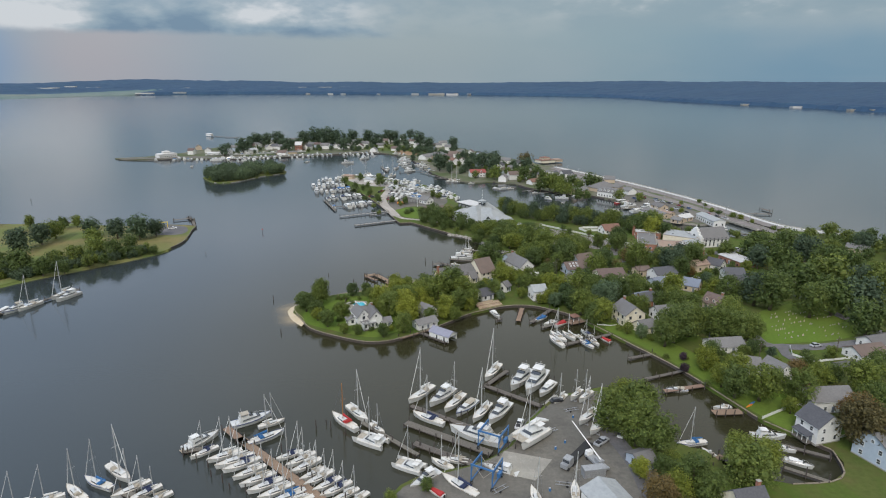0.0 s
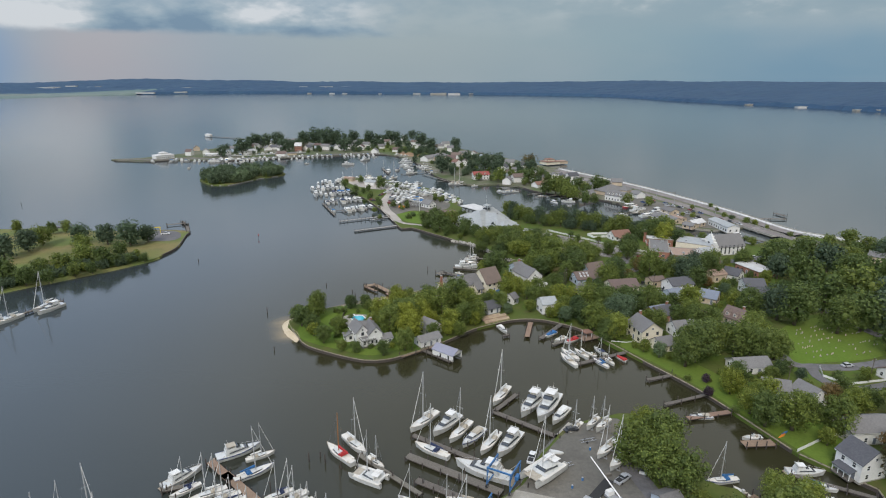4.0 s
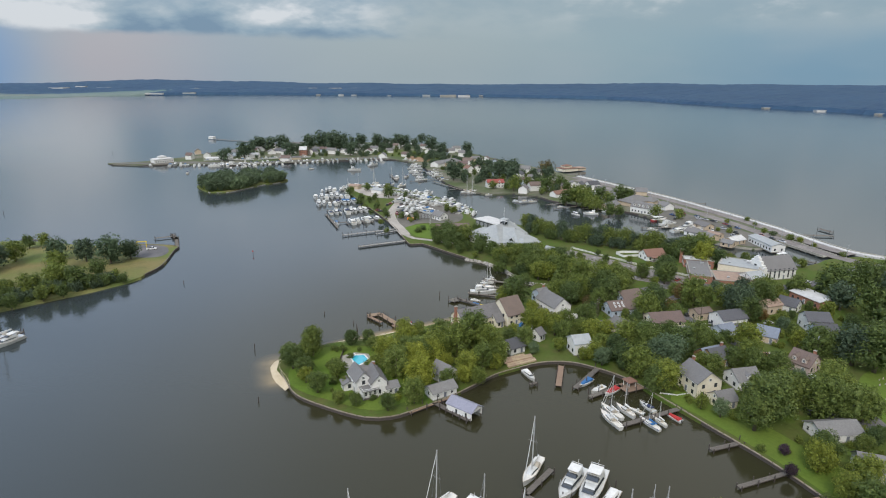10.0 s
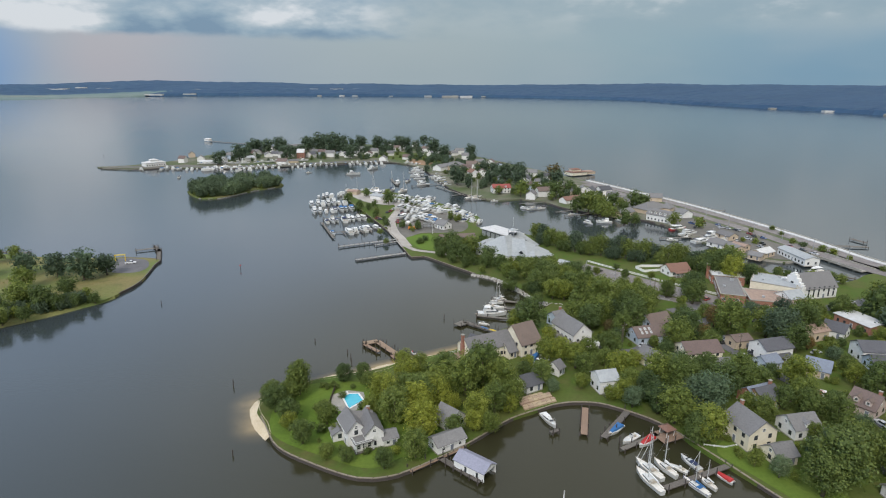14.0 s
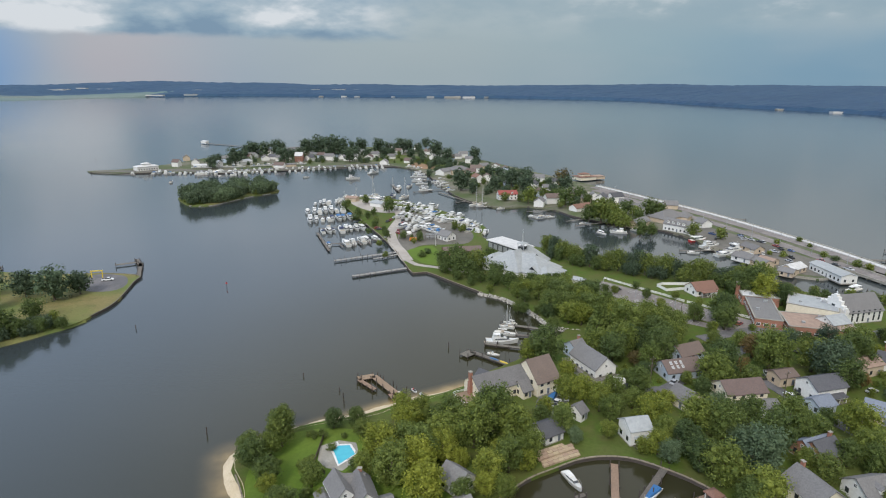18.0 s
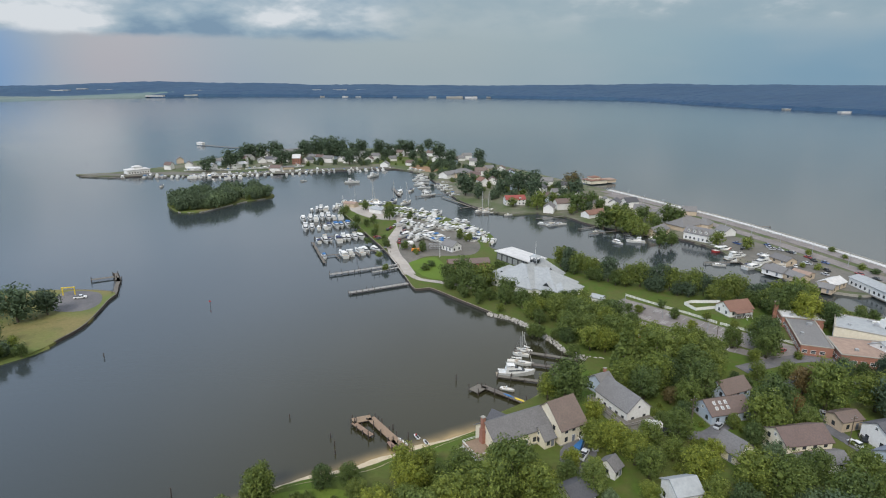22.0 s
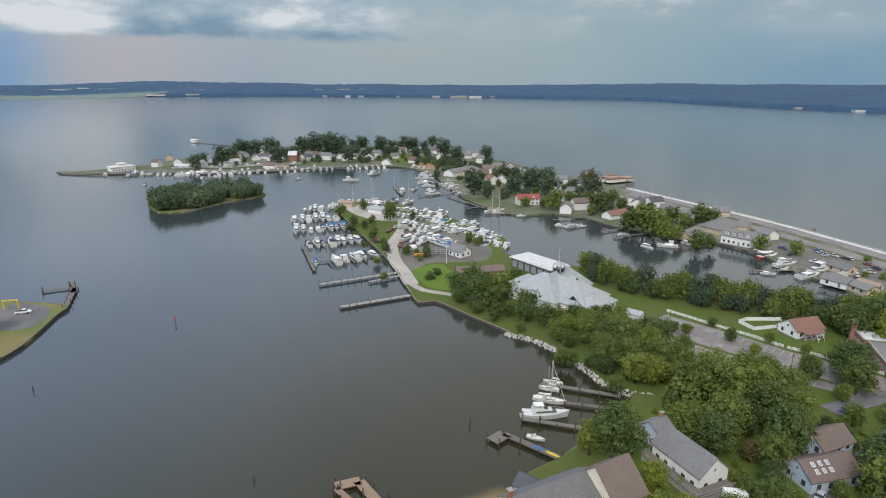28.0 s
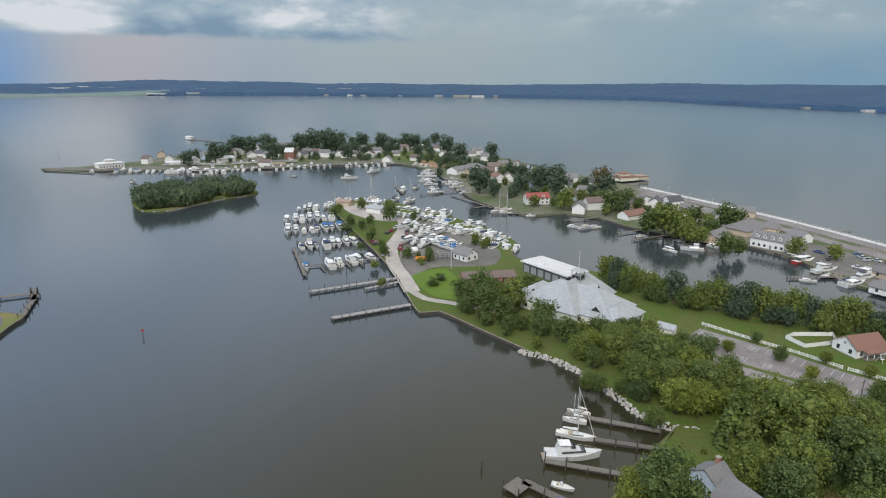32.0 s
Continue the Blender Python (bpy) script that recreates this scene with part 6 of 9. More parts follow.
house(-288.9, 910.4, -277.7, 904.9, 9.5, 4.5, 7.5, WHITE, ROOF_GREY, windows=0, label="white house with grey roof on the island")
house(-257.1, 883, -261.3, 891.4, 9.6, 3.5, 6.5, WHITE, ROOF_GREY, windows=0, label="white house with grey roof on the island")
house(-257.7, 899.7, -246.6, 898.7, 8.6, 3.5, 6.5, WHITE, ROOF_DARK, windows=0, label="white house with dark roof on the island")
house(-242.6, 885.1, -234.4, 882.5, 9.2, 4.5, 7.5, WHITE, ROOF_GREY, windows=0, label="white house with grey roof on the island")
house(-206.1, 917.8, -196.8, 914.5, 8.3, 4.5, 7.5, WHITE, ROOF_GREY, windows=0, label="white house with grey roof on the island")
house(-161.3, 903.9, -163.9, 913, 8.9, 3.5, 6.5, WHITE, ROOF_GREY, windows=0, label="white house with grey roof on the island")
house(-149.7, 911.4, -141.5, 909, 8.1, 3.5, 6.5, WHITE, ROOF_GREY, windows=0, label="white house with grey roof on the island")
house(-117.2, 1037.5, -108.9, 1034.6, 9.1, 3.5, 6.5, WHITE, ROOF_GREY, windows=0, label="white house with grey roof on the island")
house(-69.5, 1029, -70.2, 1037.1, 8.6, 5.5, 8.5, WHITE, ROOF_GREY, windows=0, label="white house with grey roof on the island")
house(-100.8, 913.1, -92.8, 917.4, 8.5, 3.5, 6.5, WHITE, ROOF_GREY, windows=0, label="white house with grey roof on the island")
house(-100.3, 855.9, -99.4, 866, 9.3, 3.5, 6.5, WHITE, ROOF_GREY, windows=0, label="white house with grey roof on the island")
house(-54.5, 927.1, -53.9, 936, 8.5, 3.5, 6.5, WHITE, ROOF_GREY, windows=0, label="white house with grey roof on the island")
house(-41, 905.1, -38.6, 914, 8.3, 4.5, 7.5, WHITE, ROOF_GREY, windows=0, label="white house with grey roof on the island")
house(-31.5, 955.4, -21.8, 950.7, 8.8, 5.5, 8.5, WHITE, ROOF_DARK, windows=0, label="white house with dark roof on the island")
house(-5.2, 934.9, 5.8, 939.5, 8.1, 5.5, 8.5, WHITE, ROOF_GREY, windows=0, label="white house with grey roof on the island")
house(8.2, 800.7, 20.8, 799.3, 9.8, 5.5, 8.5, WHITE, ROOF_BROWN, windows=0, label="white house with brown roof on the island")
house(16.1, 726.7, 11.5, 737, 8.6, 5.5, 8.5, WHITE, ROOF_TERRA, windows=0, label="white house with reddish roof on the island")
house(23.9, 736.5, 24.9, 748.5, 8.7, 4.5, 7.5, WHITE, ROOF_BROWN, windows=0, label="white house with brown roof on the island")
house(43.7, 758.9, 55.9, 757.6, 9.9, 4.5, 7.5, WHITE, ROOF_GREY, windows=0, label="white house with grey roof on the island")
house(46.6, 701.2, 44.5, 713.5, 9.5, 3.5, 6.5, GREYBLUE, ROOF_GREY, windows=0, label="grey-blue house with grey roof on the island")
house(72.2, 735.6, 84.2, 732.8, 9.3, 5.5, 8.5, WHITE, ROOF_GREY, windows=0, label="white house with grey roof on the island")
house(75.3, 682.5, 87.9, 683.4, 9.6, 3.5, 6.5, WHITE, ROOF_GREY, windows=0, label="white house with grey roof on the island")
house(61.5, 605.5, 64.6, 616.1, 8.2, 4.5, 7.5, WHITE, ROOF_GREY, windows=0, label="white house with grey roof on the island")
house(69.2, 621.5, 81, 625.2, 8.1, 5.5, 8.5, WHITE, ROOF_BROWN, windows=0, label="white house with brown roof on the island")
house(105.4, 620.5, 100.6, 630.4, 9.5, 5.5, 8.5, TAN, ROOF_GREY, windows=0, label="tan house with grey roof on the island")
house(129.1, 591.1, 137.2, 590.8, 9.4, 3.5, 6.5, WHITE, ROOF_GREY, windows=0, label="white house with grey roof on the island")
house(-74.3, 875.8, -65.7, 872.3, 8.1, 3.5, 6.5, WHITE, ROOF_BROWN, windows=0, label="white house with brown roof on the island")
house(-150.4, 962.5, -139, 957.4, 9.7, 4.5, 7.5, WHITE, ROOF_GREY, windows=0, label="white house with grey roof on the island")
house(-329, 833.3, -332.4, 843.4, 8.4, 4.5, 7.5, WHITE, ROOF_GREY, windows=0, label="white house with grey roof on the island")
house(-356.7, 871.7, -362.1, 882.2, 8.2, 4.5, 7.5, TAN, ROOF_GREY, windows=0, label="tan house with grey roof on the island")
house(-302.7, 820.3, -291.2, 815.7, 10, 5.5, 8.5, WHITE, METAL_ROOF, windows=0, label="white house with pale metal roof on the island")
house(-287.7, 885.2, -277.5, 884.4, 9.8, 5.5, 8.5, WHITE, ROOF_BROWN, windows=0, label="white house with brown roof on the island")
house(-281.6, 914.2, -277.9, 925.9, 8.2, 4.5, 7.5, WHITE, ROOF_DARK, windows=0, label="white house with dark roof on the island")
house(-272.7, 941.7, -273.2, 950.5, 8.3, 5.5, 8.5, WHITE, ROOF_GREY, windows=0, label="white house with grey roof on the island")
house(-230.7, 884.7, -230.7, 895.4, 9.4, 3.5, 6.5, WHITE, ROOF_GREY, windows=0, label="white house with grey roof on the island")
house(-203.1, 882.9, -198, 892.3, 9.6, 4.5, 7.5, WHITE, ROOF_DARK, windows=0, label="white house with dark roof on the island")
house(-198.1, 916.5, -187.6, 917.6, 9.7, 4.5, 7.5, GREYBLUE, ROOF_BROWN, windows=0, label="grey-blue house with brown roof on the island")
house(-182.8, 896.6, -170, 894.7, 8, 5.5, 8.5, WHITE, ROOF_GREY, windows=0, label="white house with grey roof on the island")
house(-179.1, 933.5, -169.4, 928.8, 9.6, 4.5, 7.5, GREYBLUE, ROOF_BROWN, windows=0, label="grey-blue house with brown roof on the island")
house(-156.8, 892.2, -146.2, 893, 9.2, 4.5, 7.5, WHITE, ROOF_GREY, windows=0, label="white house with grey roof on the island")
house(-125.1, 895, -124.4, 906.8, 10, 4.5, 7.5, WHITE, ROOF_BROWN, windows=0, label="white house with brown roof on the island")
house(-125.1, 925.6, -114.2, 923.8, 9.6, 5.5, 8.5, WHITE, ROOF_GREY, windows=0, label="white house with grey roof on the island")
house(-96.5, 967.2, -87.2, 964, 9.6, 5.5, 8.5, WHITE, ROOF_BROWN, windows=0, label="white house with brown roof on the island")
house(-90.5, 1007.6, -82.2, 1009.1, 9.9, 5.5, 8.5, WHITE, ROOF_GREY, windows=0, label="white house with grey roof on the island")
house(-53.7, 971.7, -44.6, 968.7, 9.8, 4.5, 7.5, WHITE, ROOF_BROWN, windows=0, label="white house with brown roof on the island")
house(-40, 945.3, -28.3, 946.5, 9.6, 3.5, 6.5, WHITE, ROOF_GREY, windows=0, label="white house with grey roof on the island")
house(-20.8, 888.5, -12.4, 891.2, 10, 5.5, 8.5, GREYBLUE, ROOF_BROWN, windows=0, label="grey-blue house with brown roof on the island")
house(-10.8, 923.8, -2.5, 925.2, 8.3, 3.5, 6.5, WHITE, ROOF_GREY, windows=0, label="white house with grey roof on the island")
house(3, 881.8, 12.1, 881.6, 8.6, 5.5, 8.5, WHITE, ROOF_GREY, windows=0, label="white house with grey roof on the island")
house(19.4, 823.8, 29.4, 828.4, 9.4, 4.5, 7.5, TAN, ROOF_GREY, windows=0, label="tan house with grey roof on the island")
house(37.4, 814, 39.2, 823.5, 9.1, 5.5, 8.5, WHITE, ROOF_BROWN, windows=0, label="white house with brown roof on the island")
house(2.8, 776.4, 13.3, 775.9, 8.6, 4.5, 7.5, WHITE, ROOF_BROWN, windows=0, label="white house with brown roof on the island")
house(46.9, 790.5, 47.7, 799.4, 8.9, 5.5, 8.5, GREYBLUE, ROOF_BROWN, windows=0, label="grey-blue house with brown roof on the island")
house(50, 725.7, 60, 726.3, 9.2, 4.5, 7.5, GREYBLUE, ROOF_GREY, windows=0, label="grey-blue house with grey roof on the island")
house(64.4, 686.3, 68.8, 698.4, 9.8, 5.5, 8.5, WHITE, ROOF_DARK, windows=0, label="white house with dark roof on the island")
house(69.5, 650.9, 68.6, 659.3, 9, 4.5, 7.5, GREYBLUE, ROOF_BROWN, windows=0, label="grey-blue house with brown roof on the island")
house(87.8, 722.3, 98.7, 723.8, 8.3, 3.5, 6.5, WHITE, ROOF_DARK, windows=0, label="white house with dark roof on the island")
house(97, 668, 100.3, 680.3, 8.8, 3.5, 6.5, WHITE, ROOF_GREY, windows=0, label="white house with grey roof on the island")
house(88.3, 628.3, 99.8, 629.3, 8.5, 5.5, 8.5, WHITE, ROOF_BROWN, windows=0, label="white house with brown roof on the island")
house(115.9, 638.8, 115.7, 647.3, 9.9, 3.5, 6.5, WHITE, ROOF_GREY, windows=0, label="white house with grey roof on the island")
house(116.4, 621, 121.5, 632.3, 8.6, 5.5, 8.5, WHITE, ROOF_DARK, windows=0, label="white house with dark roof on the island")
house(127, 629.5, 137.8, 633.9, 8.8, 5.5, 8.5, WHITE, ROOF_DARK, windows=0, label="white house with dark roof on the island")
house(130.1, 610.1, 138, 607, 9.4, 4.5, 7.5, WHITE, ROOF_GREY, windows=0, label="white house with grey roof on the island")
house(136.7, 593.8, 147, 596.1, 8.4, 3.5, 6.5, WHITE, ROOF_GREY, windows=0, label="white house with grey roof on the island")
house(167.9, 608.7, 177.6, 606.7, 9.7, 3.5, 6.5, TAN, ROOF_GREY, windows=0, label="tan house with grey roof on the island")
house(143.1, 578, 145.8, 589.1, 8.7, 4.5, 7.5, WHITE, ROOF_GREY, windows=0, label="white house with grey roof on the island")
house(-351, 822.9, -342.9, 822, 8, 5.5, 8.5, WHITE, ROOF_BROWN, windows=0, label="white house with brown roof on the island")
house(-305.8, 862.8, -295.7, 860.1, 9.1, 5.5, 8.5, GREYBLUE, ROOF_GREY, windows=0, label="grey-blue house with grey roof on the island")
house(-227, 821.2, -214.9, 820.2, 8.5, 3.5, 6.5, WHITE, ROOF_BROWN, windows=0, label="white house with brown roof on the island")

# white garden-point house: two gabled wings, a link, porches, and the pool behind it
house(-37.4, 241.4, -33.4, 234.2, 5.2, 5.3, 8.2, WHITE, ROOF_GREY, label="white Victorian house wing with steep grey gable")
house(-31.6, 242.2, -28.0, 233.2, 5.4, 5.0, 7.8, WHITE, ROOF_GREY, label="white Victorian house wing with steep grey gable")
house(-35.6, 241.2, -30.0, 241.4, 5.4, 4.7, 7.0, WHITE, ROOF_GREY, windows=1, chimney=1, label="white linking wing with grey roof")
ob = thing("house_porch", -31.6, 233.2, LAND, -62, "white flat-roofed porch with balcony rail", "porch")
part("floor", Shape().box(0, 0, 0, 5.0, 5.6, 0.4), DOCK, ob)
part("roof", Shape().box(0, 0, 3.0, 5.3, 5.9, 0.22), ROOF_GREY, ob)
part("wall", Shape().box(-0.3, 0, 0.4, 4.2, 5.0, 2.6), WHITE, ob)
for sx, sy in ((2.4, -2.6), (2.4, 0), (2.4, 2.6), (-2.4, -2.6), (-2.4, 2.6)):
    part("post", Shape().box(sx, sy, 0.4, 0.2, 0.2, 2.6), TRIM, ob)
for sx, sy, a, b in ((2.5, 0, 0.08, 5.6), (0, -2.8, 5.0, 0.08), (0, 2.8, 5.0, 0.08)):
    part("balcony_rail", Shape().box(sx, sy, 3.9, a, b, 0.1).box(sx, sy, 3.4, a, b, 0.08), TRIM, ob)
for yy in (-1.6, 0, 1.6):
    window(ob, 1.8, yy, 1.1, -90, (1.1, 1.5))
house(-26.4, 235.6, -22.6, 237.4, 4.6, 2.6, 3.8, WHITE, ROOF_GREY, label="low white sunroom with grey roof")
house(-40.2, 239.8, -38.6, 236.4, 4.0, 2.6, 3.6, WHITE, ROOF_GREY, windows=1, label="low white side porch")
# pool
ob = thing("swimming_pool", -38.6, 258.6, LAND, 0, "turquoise garden swimming pool with pale paved edge", "pool")
part("paving", Shape().prism([(-7.5, 4.0), (-6.8, -2.5), (-4.2, -5.8), (1.0, -7.0), (4.8, -1.0), (2.6, 6.0), (-2.8, 7.0)][::-1], 0.0, 0.10), CONCRETE, ob)
part("coping", Shape().prism([(-4.3, 2.6), (-0.6, -5.2), (4.0, 0.4), (1.2, 5.4), (-2.6, 5.0)][::-1], 0.08, 0.16), TRIM, ob)
part("pool_water", Shape().prism([(-3.5, 2.4), (-0.5, -4.3), (3.2, 0.5), (0.9, 4.6), (-2.2, 4.3)][::-1], 0.1, 0.20), POOL, ob)
part("diving_board", Shape().box(-2.6, 4.9, 0.2, 0.5, 2.0, 0.25, 0.4), TRIM, ob)
TAKEN += [(-38.6, 258.6, 7.5), (-40, 254, 5)]
fence([(-46, 267), (-46, 254), (-42, 250)], 1.4, BARK, "dark timber garden fence")
# boathouse on piles, open at the water end
ob = thing("boathouse", 0.4, 224.9, 0, -38, "white boathouse on piles with grey roof, open to the water", "boathouse")
for sg in (-1, 1):
    part("wall", Shape().box(0, sg * 3.2, 0.7, 11.6, 0.2, 2.9), WHITE, ob)
    for i in range(4):
        part("piling", PILES[0], None, ob, "", pose(-5.4 + 3.6 * i, sg * 3.25, 0))
    part("opening", Shape().box(1.0 + 2.2 * sg, -3.31, 1.0, 0.8, 0.06, 1.9), GLASS, ob)
part("back_wall", Shape().box(-5.7, 0, 0.7, 0.2, 6.4, 2.9).add([(-5.6, -3.2, 3.6), (-5.6, 3.2, 3.6), (-5.6, 0, 5.3)], [(0, 1, 2)]), WHITE, ob)
part("gable_board", Shape().add([(5.7, -3.2, 3.3), (5.7, 3.2, 3.3), (5.7, 0, 5.3), (5.85, -3.2, 3.3), (5.85, 3.2, 3.3), (5.85, 0, 5.3)], [(2, 1, 0), (3, 4, 5), (0, 1, 4, 3), (1, 2, 5, 4), (2, 0, 3, 5)]), WHITE, ob)
part("roof", gable_roof(Shape(), 11.6, 6.6, 3.6, 5.4, over=0.35), ROOF_LILAC, ob)
part("floor", Shape().box(-4.6, 0, 0.7, 2.2, 6.2, 0.15), DOCK, ob)
ob.scale = (0.86, 0.86, 0.9)
TAKEN.append((0, 225, 8))
# raised deck round two sides of the white house
ob = thing("house_deck", 42.9, 312.45, LAND, -64.6, "raised weathered timber deck with a slatted rail", "deck")
for cx, cy, lx, ly in ((0.6, -6.0, 17.6, 2.8), (8.9, -0.2, 2.8, 8.8)):
    part("floor", Shape().box(cx, cy, 1.5, lx, ly, 0.18), DOCK, ob)
    part("skirt", Shape().box(cx, cy, 0, lx - 0.3, ly - 0.3, 1.48), DOCK_PALE, ob)
for ax, ay, bx, by in ((-8.2, -7.3, 10.2, -7.3), (10.2, -7.3, 10.2, 4.1), (-8.2, -7.3, -8.2, -4.7)):
    length, turned = math.hypot(bx - ax, by - ay), math.atan2(by - ay, bx - ax)
    for zz in (1.95, 2.62):
        part("rail", Shape().box((ax + bx) / 2, (ay + by) / 2, zz, length, 0.09, 0.09, turned), DOCK_PALE, ob)
    n = max(2, int(length / 1.6))
    for i in range(n + 1):
        part("post", Shape().box(ax + (bx - ax) * i / n, ay + (by - ay) * i / n, 1.6, 0.12, 0.12, 1.15), DOCK_PALE, ob)
# beach house deck and chimney
ob = thing("timber_deck", -3.2, 289.0, LAND, 30, "raised tan timber deck with white rail", "deck")
part("floor", Shape().box(0, 0, 1.3, 6.5, 8.0, 0.2), DOCK_RED, ob)
part("skirt", Shape().box(0, 0, 0, 6.3, 7.8, 1.3), WHITE, ob)
for sx, sy, a, b in ((-3.2, 0, 0.08, 8.0), (0, -4, 6.5, 0.08), (0, 4, 6.5, 0.08)):
    part("rail", Shape().box(sx, sy, 2.3, a, b, 0.1).box(sx, sy, 1.9, a, b, 0.06), TRIM, ob)
ob = thing("outside_chimney", -2.2, 291.4, LAND, 30, "tall red brick chimney against the gable", "chimney")
part("stack", Shape().box(0, 0, 0, 1.3, 1.7, 6.0, top=0.96).box(0, 0, 5.8, 0.95, 1.1, 3.8), BRICK, ob)
part("cap", Shape().box(0, 0, 9.6, 1.2, 1.3, 0.15), CONCRETE, ob)
ob = thing("stair_ramp", -9.0, 287.5, LAND, 25, "grey-white timber steps with rails", "steps")
for i in range(6):
    part("tread", Shape().box(0.55 * i, 0, 0.18 * i, 0.6, 2.0, 0.1), DOCK, ob)
for sg in (-1, 1):
    part("rail", Shape().tube((-0.2, sg, 1.0), (3.0, sg, 2.0), 0.05), TRIM, ob)
# museum-like hall with a great pale metal roof
house(14.0, 441.0, 44.0, 418.5, 22, 3.6, 11.2, WHITE, METAL_ROOF, hip=True, windows=1, label="visitor hall with great pale hipped metal roof", category="building", name="visitor_hall")
house(19.0, 420.0, 39.5, 446.0, 17, 3.8, 12.8, WHITE, METAL_ROOF, hip=True, windows=1, label="cross wing of the hall under a pale metal roof", category="building", name="hall_wing")
house(9.5, 434.0, 21.5, 447.5, 12, 3.4, 7.6, WHITE, METAL_ROOF, hip=True, windows=1, label="side wing of the hall under a pale metal roof", category="building", name="hall_wing")
house(36.5, 411.5, 48.0, 424.5, 11, 3.4, 7.6, WHITE, METAL_ROOF, hip=True, windows=1, label="side wing of the hall under a pale metal roof", category="building", name="hall_wing")
for x, y, z, a in ((21.0, 425.6, 5.6, 233), (25.5, 421.4, 6.4, 233), (34.0, 416.4, 5.4, 233), (14.0, 436.0, 5.0, 233), (41.5, 426.0, 6.0, 323), (36.0, 433.5, 7.6, 323)):
    ob = thing("roof_gablet", x, y, LAND + z, a, "small dark louvred gablet on the pale roof", "roof vent", "roof gablets")
    part("louvre", gable(Shape(), 3.0, 3.4, 0.3, 1.9), GLASS, ob)
    part("roof", gable_roof(Shape(), 3.0, 3.4, 0.3, 1.95, over=0.3, thick=0.12), METAL_ROOF, ob)
ob = thing("roof_lantern", 29.5, 433.0, LAND + 12.6, -37, "open square lantern with flagpole on the hall roof", "lantern")
for sx in (-1.8, 1.8):
    for sy in (-1.8, 1.8):
        part("post", Shape().box(sx, sy, -1.5, 0.25, 0.25, 4.2), STEEL, ob)
part("louvre", Shape().box(0, 0, -0.5, 3.4, 3.4, 1.4), GLASS, ob)
part("cap", Shape().box(0, 0, 2.7, 5.0, 5.0, 0.9, top=0.2), METAL_ROOF, ob)
part("flagpole", Shape().tube((0, 0, 3.4), (0, 0, 10.5), 0.09, 0.05), WHITE, ob)
ob = thing("boat_shed", 26, 471, LAND, -52, "long waterside shed with flat white roof", "shed")
part("wall", Shape().box(0, 0, -0.5, 27, 12, 5.2), ROOF_DARK, ob)
part("roof", Shape().box(0, 0, 4.7, 29, 14, 0.5), WHITE_ROOF, ob)
for i in range(6):
    part("door", Shape().box(-11.2 + 4.5 * i, -6.03, 0.2, 3.2, 0.1, 3.4), STEEL, ob)
TAKEN += [(26, 471, 9), (18, 481, 8), (33, 461, 8), (29, 430, 17), (15, 438, 9), (44, 420, 9)]
# school: flat-roofed brick ranges and a pale-roofed gymnasium
for x, y, w, d, h, a, wall, roof, label in ((133, 372, 11, 38, 4.2, -17, BRICK, ROOF_GREY, "long low brick school range with grey roof"), (147, 352, 26, 17, 4.4, -14, BRICK, ROOF_TAN, "brick school block with flat tan roof"),
                                            (155, 370, 20, 17, 6.6, -32, CREAM, METAL_ROOF, "school gymnasium with pale metal roof"), (138, 385, 16, 9, 4.6, -14, BRICK, WHITE_ROOF, "brick school wing with pale flat roof")):
    ob = thing("school_block", x, y, LAND, a, label, "school building", "school blocks")
    walls = part("wall", Shape().box(0, 0, 0, w, d, h), wall, ob)
    part("roof", Shape().box(0, 0, h - 0.02, w - 0.8, d - 0.8, 0.12), roof, ob)
    for sx, sy, p, q in ((0, d / 2, w, 0.4), (0, -d / 2, w, 0.4), (w / 2, 0, 0.4, d), (-w / 2, 0, 0.4, d)):
        part("parapet", Shape().box(sx, sy, h - 0.05, p + 0.15, q, 0.3), CONCRETE, ob)
    for i in range(int(w / 3)):
        window(walls, -w / 2 + 3 * i + 1.5, -d / 2, 1.1, 180, (1.8, 1.4))
    for i in range(int(d / 3)):
        window(walls, -w / 2, -d / 2 + 3 * i + 1.5, 1.1, 90, (1.8, 1.4))
    part("roof_unit", Shape().box(w * 0.2, d * 0.1, h + 0.1, 1.8, 1.4, 1.0), STEEL, ob)
    part("roof_unit", Shape().box(-w * 0.25, -d * 0.2, h + 0.1, 1.2, 1.2, 0.8), STEEL, ob)
    part("roof_unit", Shape().box(w * 0.1, d * 0.32, h + 0.1, 2.2, 1.0, 0.7), STEEL, ob)
    TAKEN += [(x, y, 11), (x, y + d / 3, 8), (x, y - d / 3, 8)]
# church front: a stepped white gable with a cross
ob = thing("gable_facade", 162.0, 365.8, LAND, 14.4, "stepped white church gable topped by a cross", "church")
part("wall", Shape().box(0, 0, 0, 2.0, 13.5, 6.4).box(0, 0, 6.4, 1.9, 10.4, 1.7).box(0, 0, 8.1, 1.8, 7.2, 1.7).box(0, 0, 9.8, 1.7, 4.0, 1.5).box(0, 0, 11.3, 1.6, 1.6, 0.9), WHITE, ob)
part("cross", Shape().box(0, 0, 12.2, 0.16, 0.2, 1.4).box(0, 0, 12.9, 0.16, 0.9, 0.18), TRIM, ob)
for sy in (-6.4, 6.4):
    part("buttress", Shape().box(-0.4, sy, 0, 1.6, 0.9, 7.6, top=0.85), WHITE, ob)
part("door", Shape().box(-1.02, 0, 0, 0.1, 2.2, 3.0), DOOR, ob)
part("window", Shape().box(-1.02, 0, 4.6, 0.1, 1.6, 3.0), GLASS, ob)
TAKEN += [(160, 364, 8), (172, 376, 10)]


